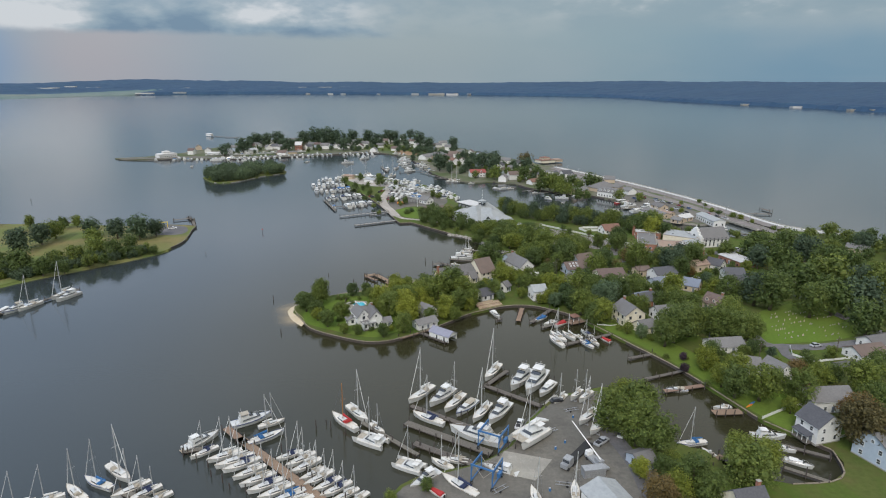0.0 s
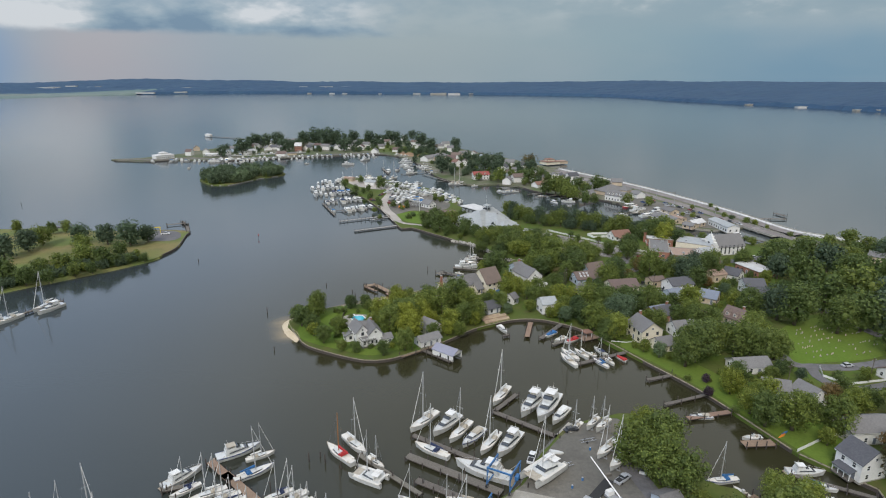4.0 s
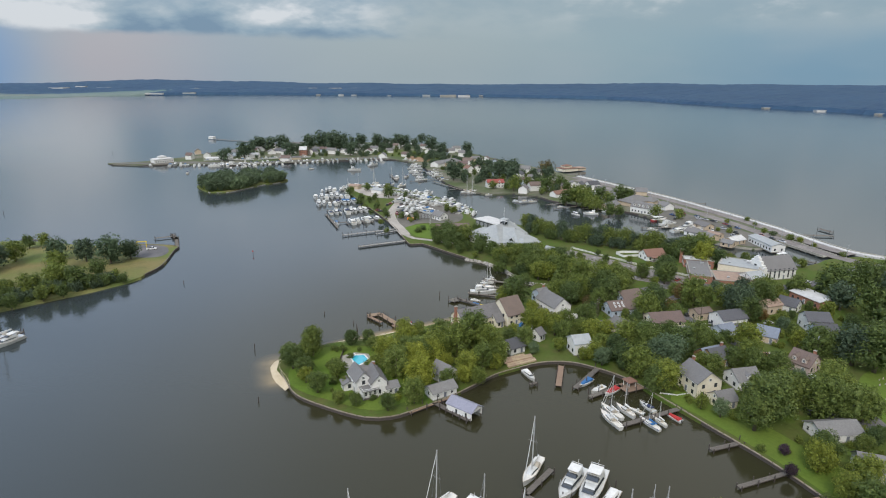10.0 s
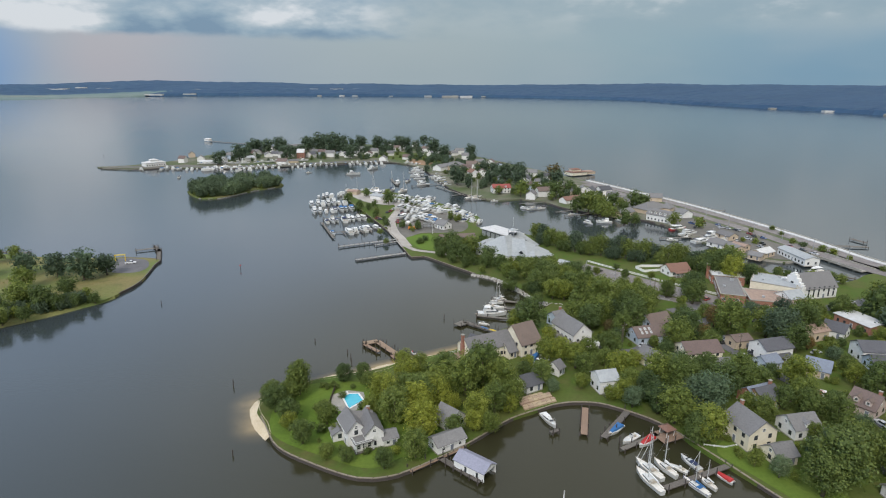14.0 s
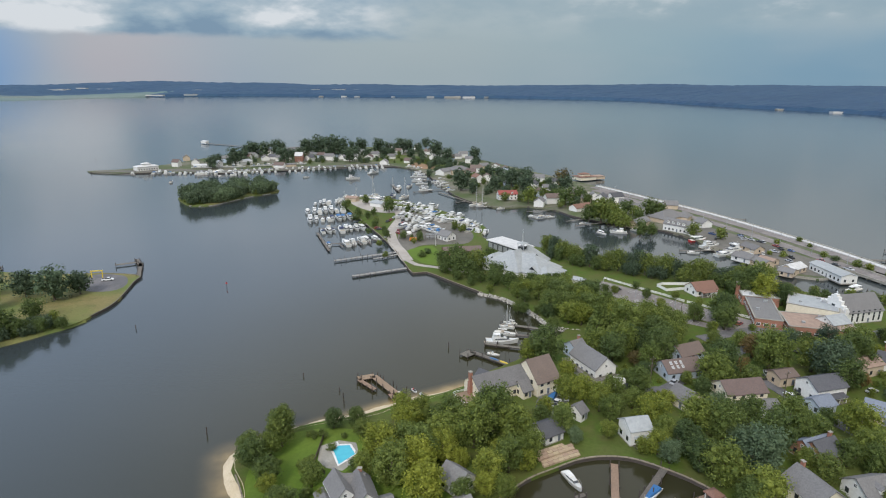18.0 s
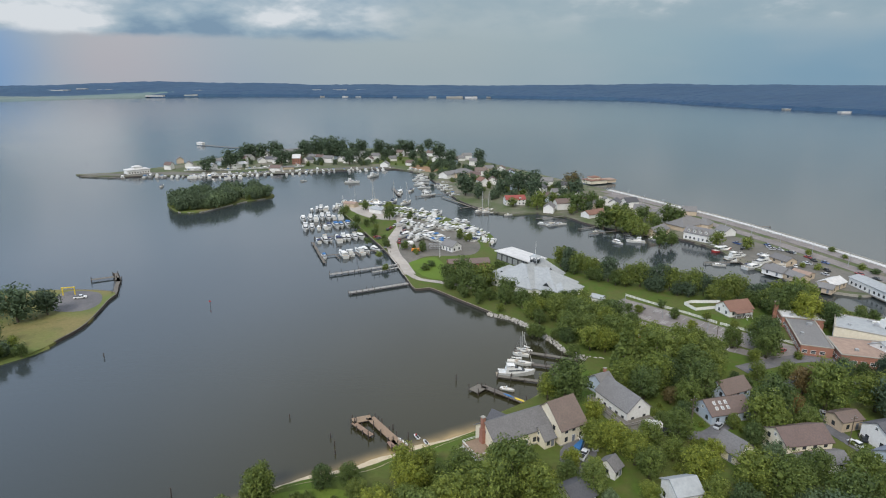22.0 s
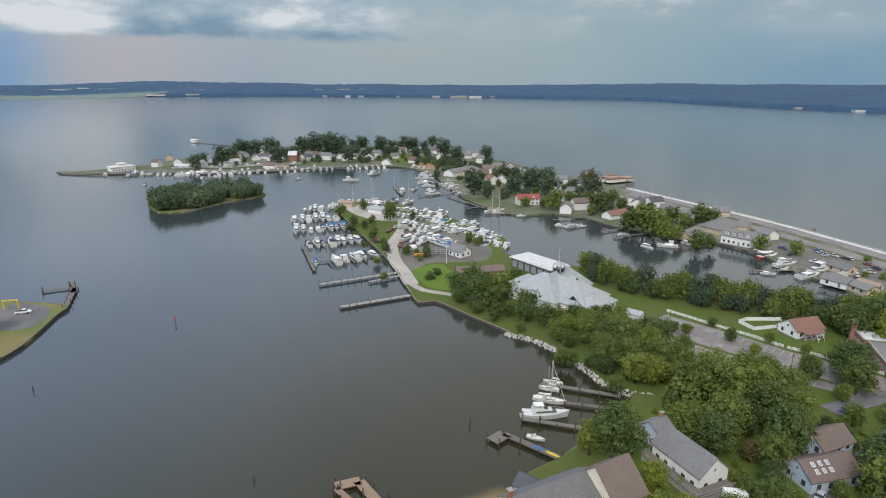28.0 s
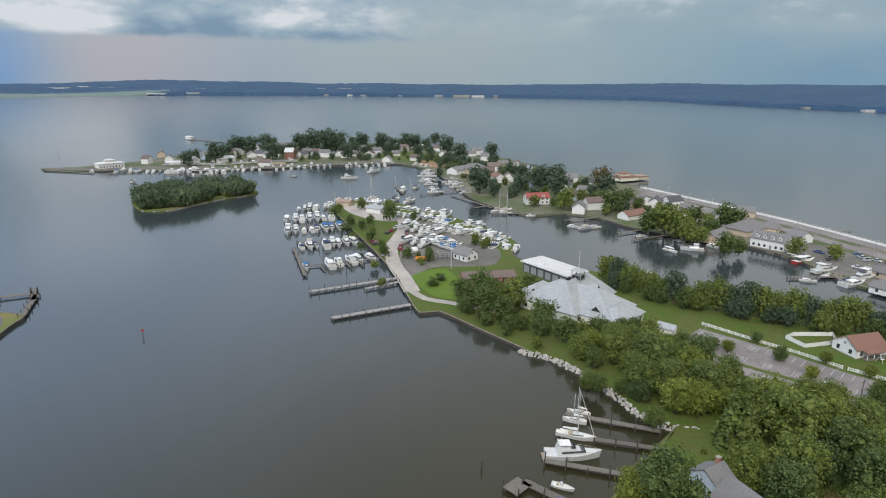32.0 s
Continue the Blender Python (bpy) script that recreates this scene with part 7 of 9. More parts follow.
# ---- boats ----
MARINA_KINDS = ["far_yacht", "far_white", "far_cruiser", "far_yacht", "far_tan", "far_white", "far_yacht", "far_blue"]


def stored(kind, x, y, turned, length):
    """A boat laid up ashore on a cradle."""
    ob = boat(kind, x, y, turned, length, LAND + 1.0)
    cradle = thing("boat_cradle", x, y, LAND, turned, "steel boat cradle on the yard gravel", "cradle", "cradles")
    for sx in (-0.22, 0.22):
        part("beam", Shape().box(sx * length, 0, 0.05, 0.25, length * 0.28, 0.3), STEEL, cradle)
        for sy in (-1, 1):
            part("support", Shape().tube((sx * length, sy * length * 0.14, 0.2), (sx * length, sy * length * 0.10, 1.3), 0.08), STEEL, cradle)
    return ob


boat("yacht", -71, 151.7, 51, 10.9)
boat("sail_navy", -67.9, 146.7, -136, 8)
boat("sail", -61.5, 145.1, -146, 9.6)
boat("sail", -57.7, 142.7, -146, 10.7)
boat("sail_navy", -55.3, 140.9, -145, 10.2)
boat("sail", -52.2, 137.8, -141, 9)
boat("sail_tan", -49, 134.8, -146, 9.4)
boat("sail_navy", -46.1, 132.3, -145, 9.7)
boat("sail", -42.8, 130, -142, 9.7)
boat("sail_blue", -39.5, 127.7, -144, 10)
boat("sail", -36.8, 125.4, -147, 9.7)
boat("yacht_navy", -59.7, 163, 33, 12.1)
boat("sail_blue", -52.4, 153.7, 38, 10.7)
boat("sail", -53, 161.4, 31, 8)
boat("sail_navy", -43.4, 145.2, -148, 8)
boat("sail", -39.5, 143.3, -136, 9.4)
boat("sail", -37.5, 140.5, -137, 9.4)
boat("sail_tan", -34.9, 137.2, -136, 8)
boat("sail", -32.8, 135.4, -136, 9)
boat("sail_navy", -30.2, 132.9, -138, 8.4)
boat("sail_navy", -27.4, 130.9, -140, 9.2)
boat("sail", -24.7, 128.7, -141, 8)
boat("sail", -21.6, 126.8, -133, 8)
boat("sail_red", -30.3, 162.1, 135, 12.1)
boat("sail", -27, 167, -50, 11.8)
boat("sail_small", -19.8, 158.6, -45, 7)
boat("cat", -20.9, 152.7, 153, 10.2)
boat("sail", -87.5, 137.1, -35, 11.4)
boat("sail_blue", -90.6, 132.8, 156, 10)
boat("sail", -94, 128.8, 145, 9.9)
boat("sail", -80.7, 130.6, -134, 9.4)
boat("sail_navy", -76.6, 129.1, -134, 8.7)
boat("sail_tan", -72.6, 127, -139, 8)
boat("sail", -100.3, 126.6, -149, 8)
boat("sail", -106, 124, -139, 8)
boat("sail", -6.8, 179.3, -128, 13)
boat("yacht", 0.1, 177.4, -126, 13.1)
boat("sail_tan", 4.4, 173.9, -123, 12.2)
boat("cruiser_tan", 8.1, 170.9, -126, 11)
boat("sail", 13, 168.1, -121, 12)
boat("yacht", 18.4, 167.5, -122, 13.7)
boat("sail_navy", -4.1, 164.1, 147, 11.4)
boat("yacht_big", 10.2, 154.8, 155, 15.8)
boat("sail", 18.7, 195.1, -119, 13)
boat("yacht", 28, 189.3, -121, 15.6)
boat("yacht_big", 33, 187.4, -118, 17.8)
boat("cruiser_white", 36.4, 183.1, -125, 11)
boat("sail_small", 39.7, 175.8, -131, 8)
boat("cat", -8.9, 140.9, 155, 9)
boat("yacht", -4.3, 134.8, -136, 10)
boat("sail_small", 0.3, 141.2, 144, 7.3)
boat("sail_tan", 4.3, 143.3, 168, 8)
boat("sail_navy", 4.9, 132.1, 138, 11.9)
boat("yacht", 16.2, 138.7, 156, 10)
boat("sail", -186.7, 273.8, -105, 13)
boat("sail", -192.5, 258.3, -110, 11.6)
boat("cruiser_white", -200.5, 250.9, -93, 9.7)
boat("yacht", -182.4, 270.6, -108, 12.5)
boat("yacht_navy", -196.6, 254.0, -110, 11.5)
boat("cruiser_tan", 81.4, 183.1, -180, 7.2)
boat("open", 92, 171.9, -173, 6.1)
boat("yacht", 98.3, 155.4, -3, 10)
boat("cruiser_green", 99.3, 149.6, -29, 7)
boat("cruiser_white", 100.1, 142.6, -35, 7)
boat("sail_blue", 74, 151.8, -172, 9.1)
boat("open", 77.2, 147.3, 120, 5)
boat("cruiser_white", 24.4, 250.2, -68, 8.2)
boat("open_blue", 44, 245.6, -134, 7.5)
boat("open", 47.3, 240.9, -142, 7)
boat("open_red", 51.7, 239.7, -139, 7.5)
boat("sail", 46.8, 221.5, 112, 10.4)
boat("sail", 48.3, 226.4, 118, 9.7)
boat("sail_small", 52.8, 226.8, 118, 7.9)
boat("open", 56.8, 227.3, 135, 5)
boat("cruiser", 60.9, 229.9, 115, 7)
boat("sail_blue", 58.5, 219.7, 120, 8)
boat("sail_small", 62, 221.1, 117, 5.6)
boat("open_red", 67.4, 224, 123, 5.8)
boat("work", 197.2, 406.9, -156, 11.7)
boat("open", 153.3, 480.9, -158, 7.5)
boat("sail_tan", 13.5, 608.1, -31, 9.6)
boat("sail", 13.8, 345.5, -17, 9.6)
boat("sail_small", 16.7, 356.3, 161, 6.1)
boat("sail_small", 14.9, 352.5, 164, 6.1)
boat("open", 7.6, 326, -23, 5)
boat("work", 94.8, 520.4, -59, 8.8)
boat("yacht", 107.3, 523.3, 167, 11.5)
boat("cruiser_white", 121.6, 529.4, -51, 8.6)
boat("work_red", 155.8, 504.6, 24, 14)
boat("work", 154, 511.9, -55, 8)
boat("yacht", 157, 488.5, 18, 13.9)
boat("cruiser_white", 160.9, 497.7, 4, 8.6)
boat("yacht", 166, 476.6, -148, 17.2)
boat("yacht_navy", 167.1, 460.7, -155, 16)
boat("cruiser_white", 140.9, 473.4, -17, 7)
boat("open", 71.9, 481.6, -40, 5)
boat("sail_tan", 14.2, 613.8, 50, 13)
boat("sail_tan", 8.9, 613.3, 39, 13)
boat("open", 29.3, 599.6, 18, 7.4)
boat("cruiser_white", 52.6, 571, -33, 7.5)
boat("cruiser_tan", 59.9, 568.5, 28, 11)
boat("open", 66.3, 570.4, 15, 7.5)
boat("open", 87.1, 549.7, 17, 5.7)
boat("yacht", -26.7, 595, 67, 18)
boat("work", -64.4, 689.4, 84, 14)
boat("cruiser", -54.9, 703.3, 71, 11)
boat("yacht", -103.2, 787.9, 53, 15.6)
boat("yacht", -119.7, 745.9, 5, 14.6)
boat("open", -172.1, 753.2, 36, 6.6)
boat("cruiser_white", -371.3, 766.4, 113, 11)
boat("cruiser", -302.4, 713.3, 102, 9.3)
boat("open", -109.8, 643.6, 97, 7.5)
boat("yacht_big", -109.3, 622, 76, 12.7)
boat("sail", -104.3, 612.6, 62, 9.1)
boat("yacht_navy", -76.7, 632.4, -10, 17.4)
boat("yacht", -72.9, 612.1, -38, 18)
boat("open", -25.7, 293.9, -40, 5)
stored("sail_small", 44.9, 175.8, -132, 7.4)
stored("sail_small", 47.8, 174.7, -136, 7.8)
stored("sail", 45.7, 162.7, -133, 10.6)
stored("sail", 47.9, 157.5, -133, 10.8)
stored("cat", 26.1, 152.6, -138, 12.9)
boat("yacht_big", 11.6, 337.3, 3, 13)
boats(MARINA_KINDS, -127.9, 574.6, -98.5, 584.7, 7, -74, 1, 12.5)
boats(MARINA_KINDS, -119.4, 545.9, -83.7, 560.9, 9, -72, 2, 13)
boats(MARINA_KINDS, -102.6, 513.8, -73.4, 526.1, 8, -68, 3, 13)
boats(MARINA_KINDS, -81.5, 482.9, -59.7, 497.6, 5, -60, 4, 14)
boats(MARINA_KINDS, -90.7, 480.5, -86.5, 479, 1, -64, 45, 12)
boats(MARINA_KINDS, -130.8, 605.1, -106.1, 620.2, 6, -80, 5, 12)
boats(MARINA_KINDS, -62.9, 619.4, -32.3, 599.6, 6, 57, 6, 10)
boats(MARINA_KINDS, -46.6, 590, -22.3, 575.6, 8, 59, 7, 12)
boats(MARINA_KINDS, -50.8, 558.8, -28.1, 542.7, 6, 55, 8, 11, z=1.9)
boats(MARINA_KINDS, -21.9, 556.6, -5.4, 541.6, 6, 48, 9, 12)
boats(MARINA_KINDS, -8.4, 554.7, 10.3, 536.4, 7, 46, 10, 12)
boats(MARINA_KINDS, -2.8, 523.6, 14.9, 516.9, 5, 69, 11, 11)
boats(MARINA_KINDS, -47.6, 526.6, -33.1, 518.3, 3, 60, 12, 11, z=1.9)
boats(MARINA_KINDS, -59.4, 589.1, -36.7, 579.3, 5, 67, 41, 10, z=1.9)
boats(MARINA_KINDS, -32.4, 564.4, -11.8, 543.8, 4, 45, 42, 10, z=1.9)
boats(MARINA_KINDS, -15.2, 576.1, -4.8, 566.3, 3, 47, 43, 11)
boats(MARINA_KINDS, -5.5, 536.6, 11.3, 528, 4, 63, 44, 10)
boats(MARINA_KINDS, -273.4, 790, -218.2, 811.2, 9, 111, 13, 11)
boats(MARINA_KINDS, -212.5, 811.7, -153.4, 834.4, 10, 111, 14, 10)
boats(MARINA_KINDS, -266.1, 760.7, -242.8, 769.9, 5, 112, 15, 12)
boats(MARINA_KINDS, -349.1, 768, -328.4, 773.5, 4, 105, 16, 12)
boats(MARINA_KINDS, -299.7, 765, -277.7, 774.3, 5, 113, 17, 12)
boats(MARINA_KINDS, -147.5, 834.9, -89.8, 853.9, 8, 108, 18, 9)
boats(MARINA_KINDS, -53.3, 809.8, -37.7, 671, 7, 0, 19, 11)
boats(MARINA_KINDS, -31.1, 740.5, -11.2, 673.1, 5, 10, 20, 11)
boats(MARINA_KINDS, -67.4, 842.4, -51.4, 826.5, 3, 45, 21, 11)
boats(MARINA_KINDS, 157.5, 472.1, 159.7, 467.6, 2, 26, 22, 11)
boats(["far_tiny", "far_tiny", "far_white"], -56.2, 771.8, -44.5, 709.6, 4, 11, 35, 9.5)
boats(["far_tiny", "far_tiny", "far_white"], -39, 811.1, -18.2, 711.7, 4, 12, 36, 9.5)
boats(["far_tiny", "far_tiny", "far_white"], -373.5, 758.5, -367.5, 766.3, 1, 142, 37, 9.5)
boats(["far_tiny", "far_tiny", "far_white"], -113.2, 649, -69.3, 639.2, 6, 77, 38, 9.5)

boat("sail", -83.6, 640.5, 80, 15.0)
boat("sail_navy", -66.4, 646.0, 70, 14.0)
boat("sail", -55.0, 641.0, 60, 14.0)
boat("sail_tan", -98.5, 640.0, 100, 11.0)
boats(MARINA_KINDS, -40, 540, -16, 512, 6, 40, 84, 9.5, z=1.9)
boats(MARINA_KINDS, -34, 524, -20, 508, 4, 130, 85, 9.0, z=1.9)
# boats laid up behind the island quay
boats(MARINA_KINDS, -322, 806, -262, 816, 8, 20, 81, 9.0, z=1.9)
boats(MARINA_KINDS, -258, 822, -196, 846, 8, 30, 82, 9.0, z=1.9)
boats(MARINA_KINDS, -300, 770, -246, 790, 7, 15, 83, 13.0)

# ---- docks ----
dock(-60.1, 153.2, -26.9, 123.4, 2.6, DOCK_RED, 5)
dock(-66, 158.5, -57.2, 150.4, 2.4, DOCK_RED, 4)
dock(-74.2, 146.3, -67.7, 148.4, 1.6)
dock(-84.4, 129.8, -62.9, 122.2, 2)
dock(-24.9, 161.9, -6.7, 145.3, 1.4)
dock(-10.1, 171.6, 11.8, 157.5, 1.8)
dock(-11.2, 161.7, 14.3, 146.2, 2.6)
dock(-8.1, 151, 12.5, 139.1, 2.2)
dock(15, 185.1, 33.3, 171.2, 1.8)
dock(15.4, 185.1, 24, 195.9, 1.6)
dock(32.8, 170.5, 38.8, 178.4, 1.8, CONCRETE, 6)
dock(20.2, 148.1, 24.9, 159.7, 1.8)
dock(-202.6, 242, -183.1, 280.7, 1.8)
dock(71.8, 206.3, 82.9, 210.3, 1.6)
dock(72.3, 189.9, 88.9, 196.4, 1.4)
dock(76.4, 181.6, 91.6, 185.6, 2, DOCK_RED, 4)
dock(87.3, 168.1, 96.8, 168.8, 3, DOCK_RED, 3)
dock(93.5, 154.2, 110.7, 144.7, 1.4)
dock(94.5, 140.5, 103.7, 134.1, 1.4)
dock(74.5, 141.4, 80, 145.5, 1.6, DOCK_RED, 3)
dock(49.8, 218.4, 71, 228.6, 1.8)
dock(33.7, 242.2, 37.3, 257.4, 2, DOCK_RED, 4)
dock(39.3, 240.8, 51, 256.4, 2)
dock(43.1, 235.1, 55.8, 243.2, 1.6)
dock(55.1, 241, 62.4, 244.4, 6, DOCK_RED, 4)
dock(23.9, 243.1, 26.5, 244.5, 1.2)
dock(-9.3, 229.7, 1.9, 219.7, 1.8, DOCK, 3)
dock(-17.5, 223.7, -2.8, 235.1, 2.2, DOCK_RED, 5)
dock(-36.5, 305.6, -20.5, 284.8, 2.6, DOCK_RED, 4)
dock(-41.8, 303.6, -36.3, 305.9, 3, DOCK_RED, 3)
dock(-41.5, 302.9, -34.8, 296.1, 1.6, DOCK_RED, 3)
dock(-29.2, 291.6, -27.1, 292.8, 3, DOCK_RED, 3)
dock(-0.8, 326.8, 12.7, 316.6, 2)
dock(-4.2, 323.2, -0.7, 326.8, 4, DOCK, 3)
dock(4.5, 334.5, 24.1, 329.8, 1.6)
dock(17.9, 343.8, 33.2, 340.5, 1.6)
dock(12.5, 355.4, 35.9, 348.1, 1.8)
dock(-79, 445.3, -43.9, 465.2, 2.6, DOCK_PALE, 3.2, label="bleached timber pier on dark pilings")
dock(-56.5, 450.2, -43.1, 459.8, 2, DOCK_PALE, 3.2, label="bleached timber pier on dark pilings")
dock(-63.5, 417.3, -35.4, 432.8, 2.6, DOCK_PALE, 3.2, label="bleached timber pier on dark pilings")
dock(-122.3, 556.7, -75.6, 574.9, 1.6, DOCK, 11)
dock(-105.6, 521.3, -68.1, 538.5, 1.6, DOCK, 11)
dock(-103.9, 510.1, -86.3, 465.9, 1.6, DOCK, 11)
dock(-89, 481.2, -51.8, 497.7, 1.6, DOCK, 11)
dock(-59.9, 610.2, -22.4, 581.8, 1.6, DOCK, 16)
dock(-44.5, 564.9, 13.5, 517.6, 1.6, DOCK, 16)
dock(-60.1, 787, -18.9, 798.3, 1.8, DOCK, 16)
dock(-49, 742.9, -10.9, 724.5, 1.8, DOCK, 16)
dock(-48.6, 668, -6.4, 696.7, 1.8, DOCK, 16)
dock(-73.4, 710.6, -63.8, 674.2, 2.5, DOCK, 16)
dock(-24.4, 669.9, 4.4, 622.4, 1.8, DOCK, 16)
dock(-8.3, 621.5, 11, 634.9, 1.8, DOCK, 16)
dock(3.6, 603.8, 39.8, 606.4, 1.8, DOCK, 16)
dock(49.9, 586.8, 73.6, 596.7, 1.8, DOCK, 16)
dock(76.1, 554.7, 97.9, 567.3, 1.8, DOCK, 11)
dock(80.6, 540.7, 108.7, 554.2, 1.8, DOCK, 11)
dock(104.3, 541, 118, 548.2, 1.8, DOCK, 11)
dock(133.7, 476.6, 159.1, 479, 2, DOCK, 11)
dock(154.1, 470.7, 179.7, 480.2, 2, DOCK, 11)
dock(-417.4, 766.6, -364.1, 756.6, 3, DOCK, 16)
dock(-348.7, 758, -322, 763.9, 2, DOCK, 16)
dock(-294.3, 752.1, -269.1, 761.3, 2, DOCK, 16)
dock(-263, 747.8, -240.2, 756.7, 2, DOCK, 16)
dock(-430.6, 1093.6, -335.3, 1044.8, 5, DOCK, 16)
dock(-228.5, 791.2, -88.4, 841.9, 2, DOCK, 16)
dock(204.5, 571.6, 217.5, 568.3, 2, DOCK, 16)
dock(237.5, 461.5, 261.7, 459.9, 3, DOCK, 11)
dock(267.3, 470.2, 264.3, 480.6, 3, DOCK, 11)
dock(202, 403.8, 211.9, 394.1, 2, DOCK, 5)
dock(-185.8, 429.3, -194.9, 442.2, 2, DOCK, 4)
dock(-191.9, 436.9, -201.6, 431.1, 2.5, DOCK, 11)
dock(242, 400.6, 266.1, 391.7, 2, DOCK, 6)

dock(-273.2, 404.0, -259.5, 421.0, 2, DOCK, 4)
dock(-285, 424, -262, 424, 2, DOCK, 4)
ob = thing("pier_hut", -424, 1090, 1.0, -27, "white hut with pale roof on the far pier", "hut")
part("wall", Shape().box(0, 0, 0, 12, 6, 3.2), WHITE, ob)
part("roof", hip_roof(Shape(), 12, 6, 3.2, 5.0), WHITE_ROOF, ob)
ob = thing("brick_chimney_stack", 130.7, 391.4, LAND, -14, "square red brick chimney stack of the school", "chimney")
part("stack", Shape().box(0, 0, 0, 1.7, 1.7, 8.2, top=0.94), BRICK, ob)
part("cap", Shape().box(0, 0, 8.2, 1.9, 1.9, 0.2), CONCRETE, ob)
# ---- channel marks and mooring piles ----
for x, y, h in ((-82, 269, 3.6), (-68, 230, 2.6), (-10, 332, 3.4), (-36, 162, 2.4), (-144, 345, 2.6), (-354, 500, 4), (-480, 878, 5), (-62, 306, 2.0), (-47, 296, 2.2), (-45, 292, 2.4), (-44, 288, 2.2), (-34, 305, 2.6), (-29, 301, 2.6), (-24, 297, 2.6)):
    piling(x, y, h * 0.7)
ob = thing("channel_beacon", -125.5, 399.5, 0, 20, "red triangular channel beacon on a pile", "beacon")
part("post", Shape().tube((0, 0, -1.5), (0, 0, 4.2), 0.2, 0.16), PILE, ob)
part("board", Shape().add([(-0.9, -0.2, 3.2), (0.9, -0.2, 3.2), (0, -0.2, 4.9), (-0.9, -0.28, 3.2), (0.9, -0.28, 3.2), (0, -0.28, 4.9)], [(0, 1, 2), (5, 4, 3), (0, 3, 4, 1), (1, 4, 5, 2), (2, 5, 3, 0)]), RED, ob)
ob.scale = (0.62, 0.62, 0.62)
rng = random.Random(21)
for ax, ay, bx, by, n in ((-72, 146, -45, 124, 8), (-46, 148, -22, 124, 8), (-38, 160, -2, 148, 8), (2, 165, 22, 175, 6), (24, 184, 44, 192, 6), (35, 250, 58, 222, 5), (-100, 520, -66, 470, 10)):
    for i in range(n):
        s = i / n
        piling(ax + (bx - ax) * s + rng.uniform(-1, 1), ay + (by - ay) * s + rng.uniform(-1, 1), rng.uniform(1.6, 3.0))

# ---- boatyard ----
def travel_lift(x, y, turned, w=7.0, long=9.0, h=8.5):
    ob = thing("travel_lift", x, y, LAND, turned, "blue steel boat hoist on rubber wheels", "boat hoist", "boat hoists")
    for sx in (-1, 1):
        for sy in (-1, 1):
            part("column", Shape().box(sx * long / 2, sy * w / 2, 0.9, 0.24, 0.24, h - 0.9), LIFT_BLUE, ob)
            wh = part("wheel", Shape().tube((sx * long / 2, sy * w / 2 - 0.25, 0.55), (sx * long / 2, sy * w / 2 + 0.25, 0.55), 0.55, n=12), TYRE, ob)
            part("hub", Shape().tube((sx * long / 2, sy * w / 2 - 0.28, 0.55), (sx * long / 2, sy * w / 2 + 0.28, 0.55), 0.25, n=8), STEEL, wh)
        part("sling", Shape().tube((sx * long / 3, -w / 2, h - 0.3), (sx * long / 3, 0, 2.2), 0.06).tube((sx * long / 3, w / 2, h - 0.3), (sx * long / 3, 0, 2.2), 0.06), CANVAS, ob)
    for sy in (-1, 1):
        part("side_beam", Shape().box(0, sy * w / 2, h - 0.5, long + 0.4, 0.28, 0.42).box(0, sy * w / 2, h - 0.9, long * 0.5, 0.2, 0.42), LIFT_BLUE, ob)
        part("lower_beam", Shape().box(0, sy * w / 2, 1.1, long, 0.24, 0.26), LIFT_BLUE, ob)
        part("diagonal_brace", Shape().tube((-long / 2, sy * w / 2, h - 2.4), (-long / 4, sy * w / 2, h - 0.4), 0.12).tube((long / 2, sy * w / 2, h - 2.4), (long / 4, sy * w / 2, h - 0.4), 0.12), LIFT_BLUE, ob)
    part("cross_beam", Shape().box(-long / 2, 0, h - 0.1, 0.32, w + 0.4, 0.4), LIFT_BLUE, ob)
    part("engine_box", Shape().box(long / 4, -w / 2, 1.45, 1.8, 0.9, 1.1), LIFT_BLUE, ob)
    return ob


travel_lift(15.0, 149.5, 62, 6.4, 7.0, 6.0)
travel_lift(12.0, 134.0, 62, 6.0, 6.6, 6.0)
ob = thing("truck_crane", 43, 141, LAND, 115, "white truck crane with raised lattice boom", "crane")
part("chassis", Shape().box(0, 0, 0.7, 8.0, 2.4, 0.6), STEEL, ob)
part("cab", Shape().box(3.4, 0, 1.3, 1.4, 2.0, 1.1, top=0.9), WHITE, ob)
part("turntable", Shape().box(-1.0, 0, 1.3, 2.2, 1.7, 1.1), STEEL, ob)
part("boom", Shape().tube((-1.5, 0, 2.6), (10.5, 1.0, 8.0), 0.24, 0.16, 4), WHITE, ob)
for sx in (-3.0, -1.6, 2.8):
    for sy in (-1.05, 1.05):
        part("wheel", Shape().tube((sx, sy - 0.2, 0.5), (sx, sy + 0.2, 0.5), 0.5, n=10), TYRE, ob)
ob = thing("tractor_truck", 36.5, 142, LAND, 230, "grey truck tractor with an empty flat trailer", "truck")
part("cab", Shape().box(2.6, 0, 0.7, 2.6, 2.3, 2.3, top=0.9), STEEL, ob)
part("bonnet", Shape().box(4.4, 0, 0.7, 1.4, 2.0, 1.2), STEEL, ob)
part("windscreen", Shape().box(3.75, 0, 1.9, 0.3, 1.9, 0.8), GLASS, ob)
part("trailer", Shape().box(-4.6, 0, 1.0, 11.0, 2.4, 0.3).box(-4.6, 1.0, 0.7, 11, 0.2, 0.35).box(-4.6, -1.0, 0.7, 11, 0.2, 0.35), TYRE, ob)
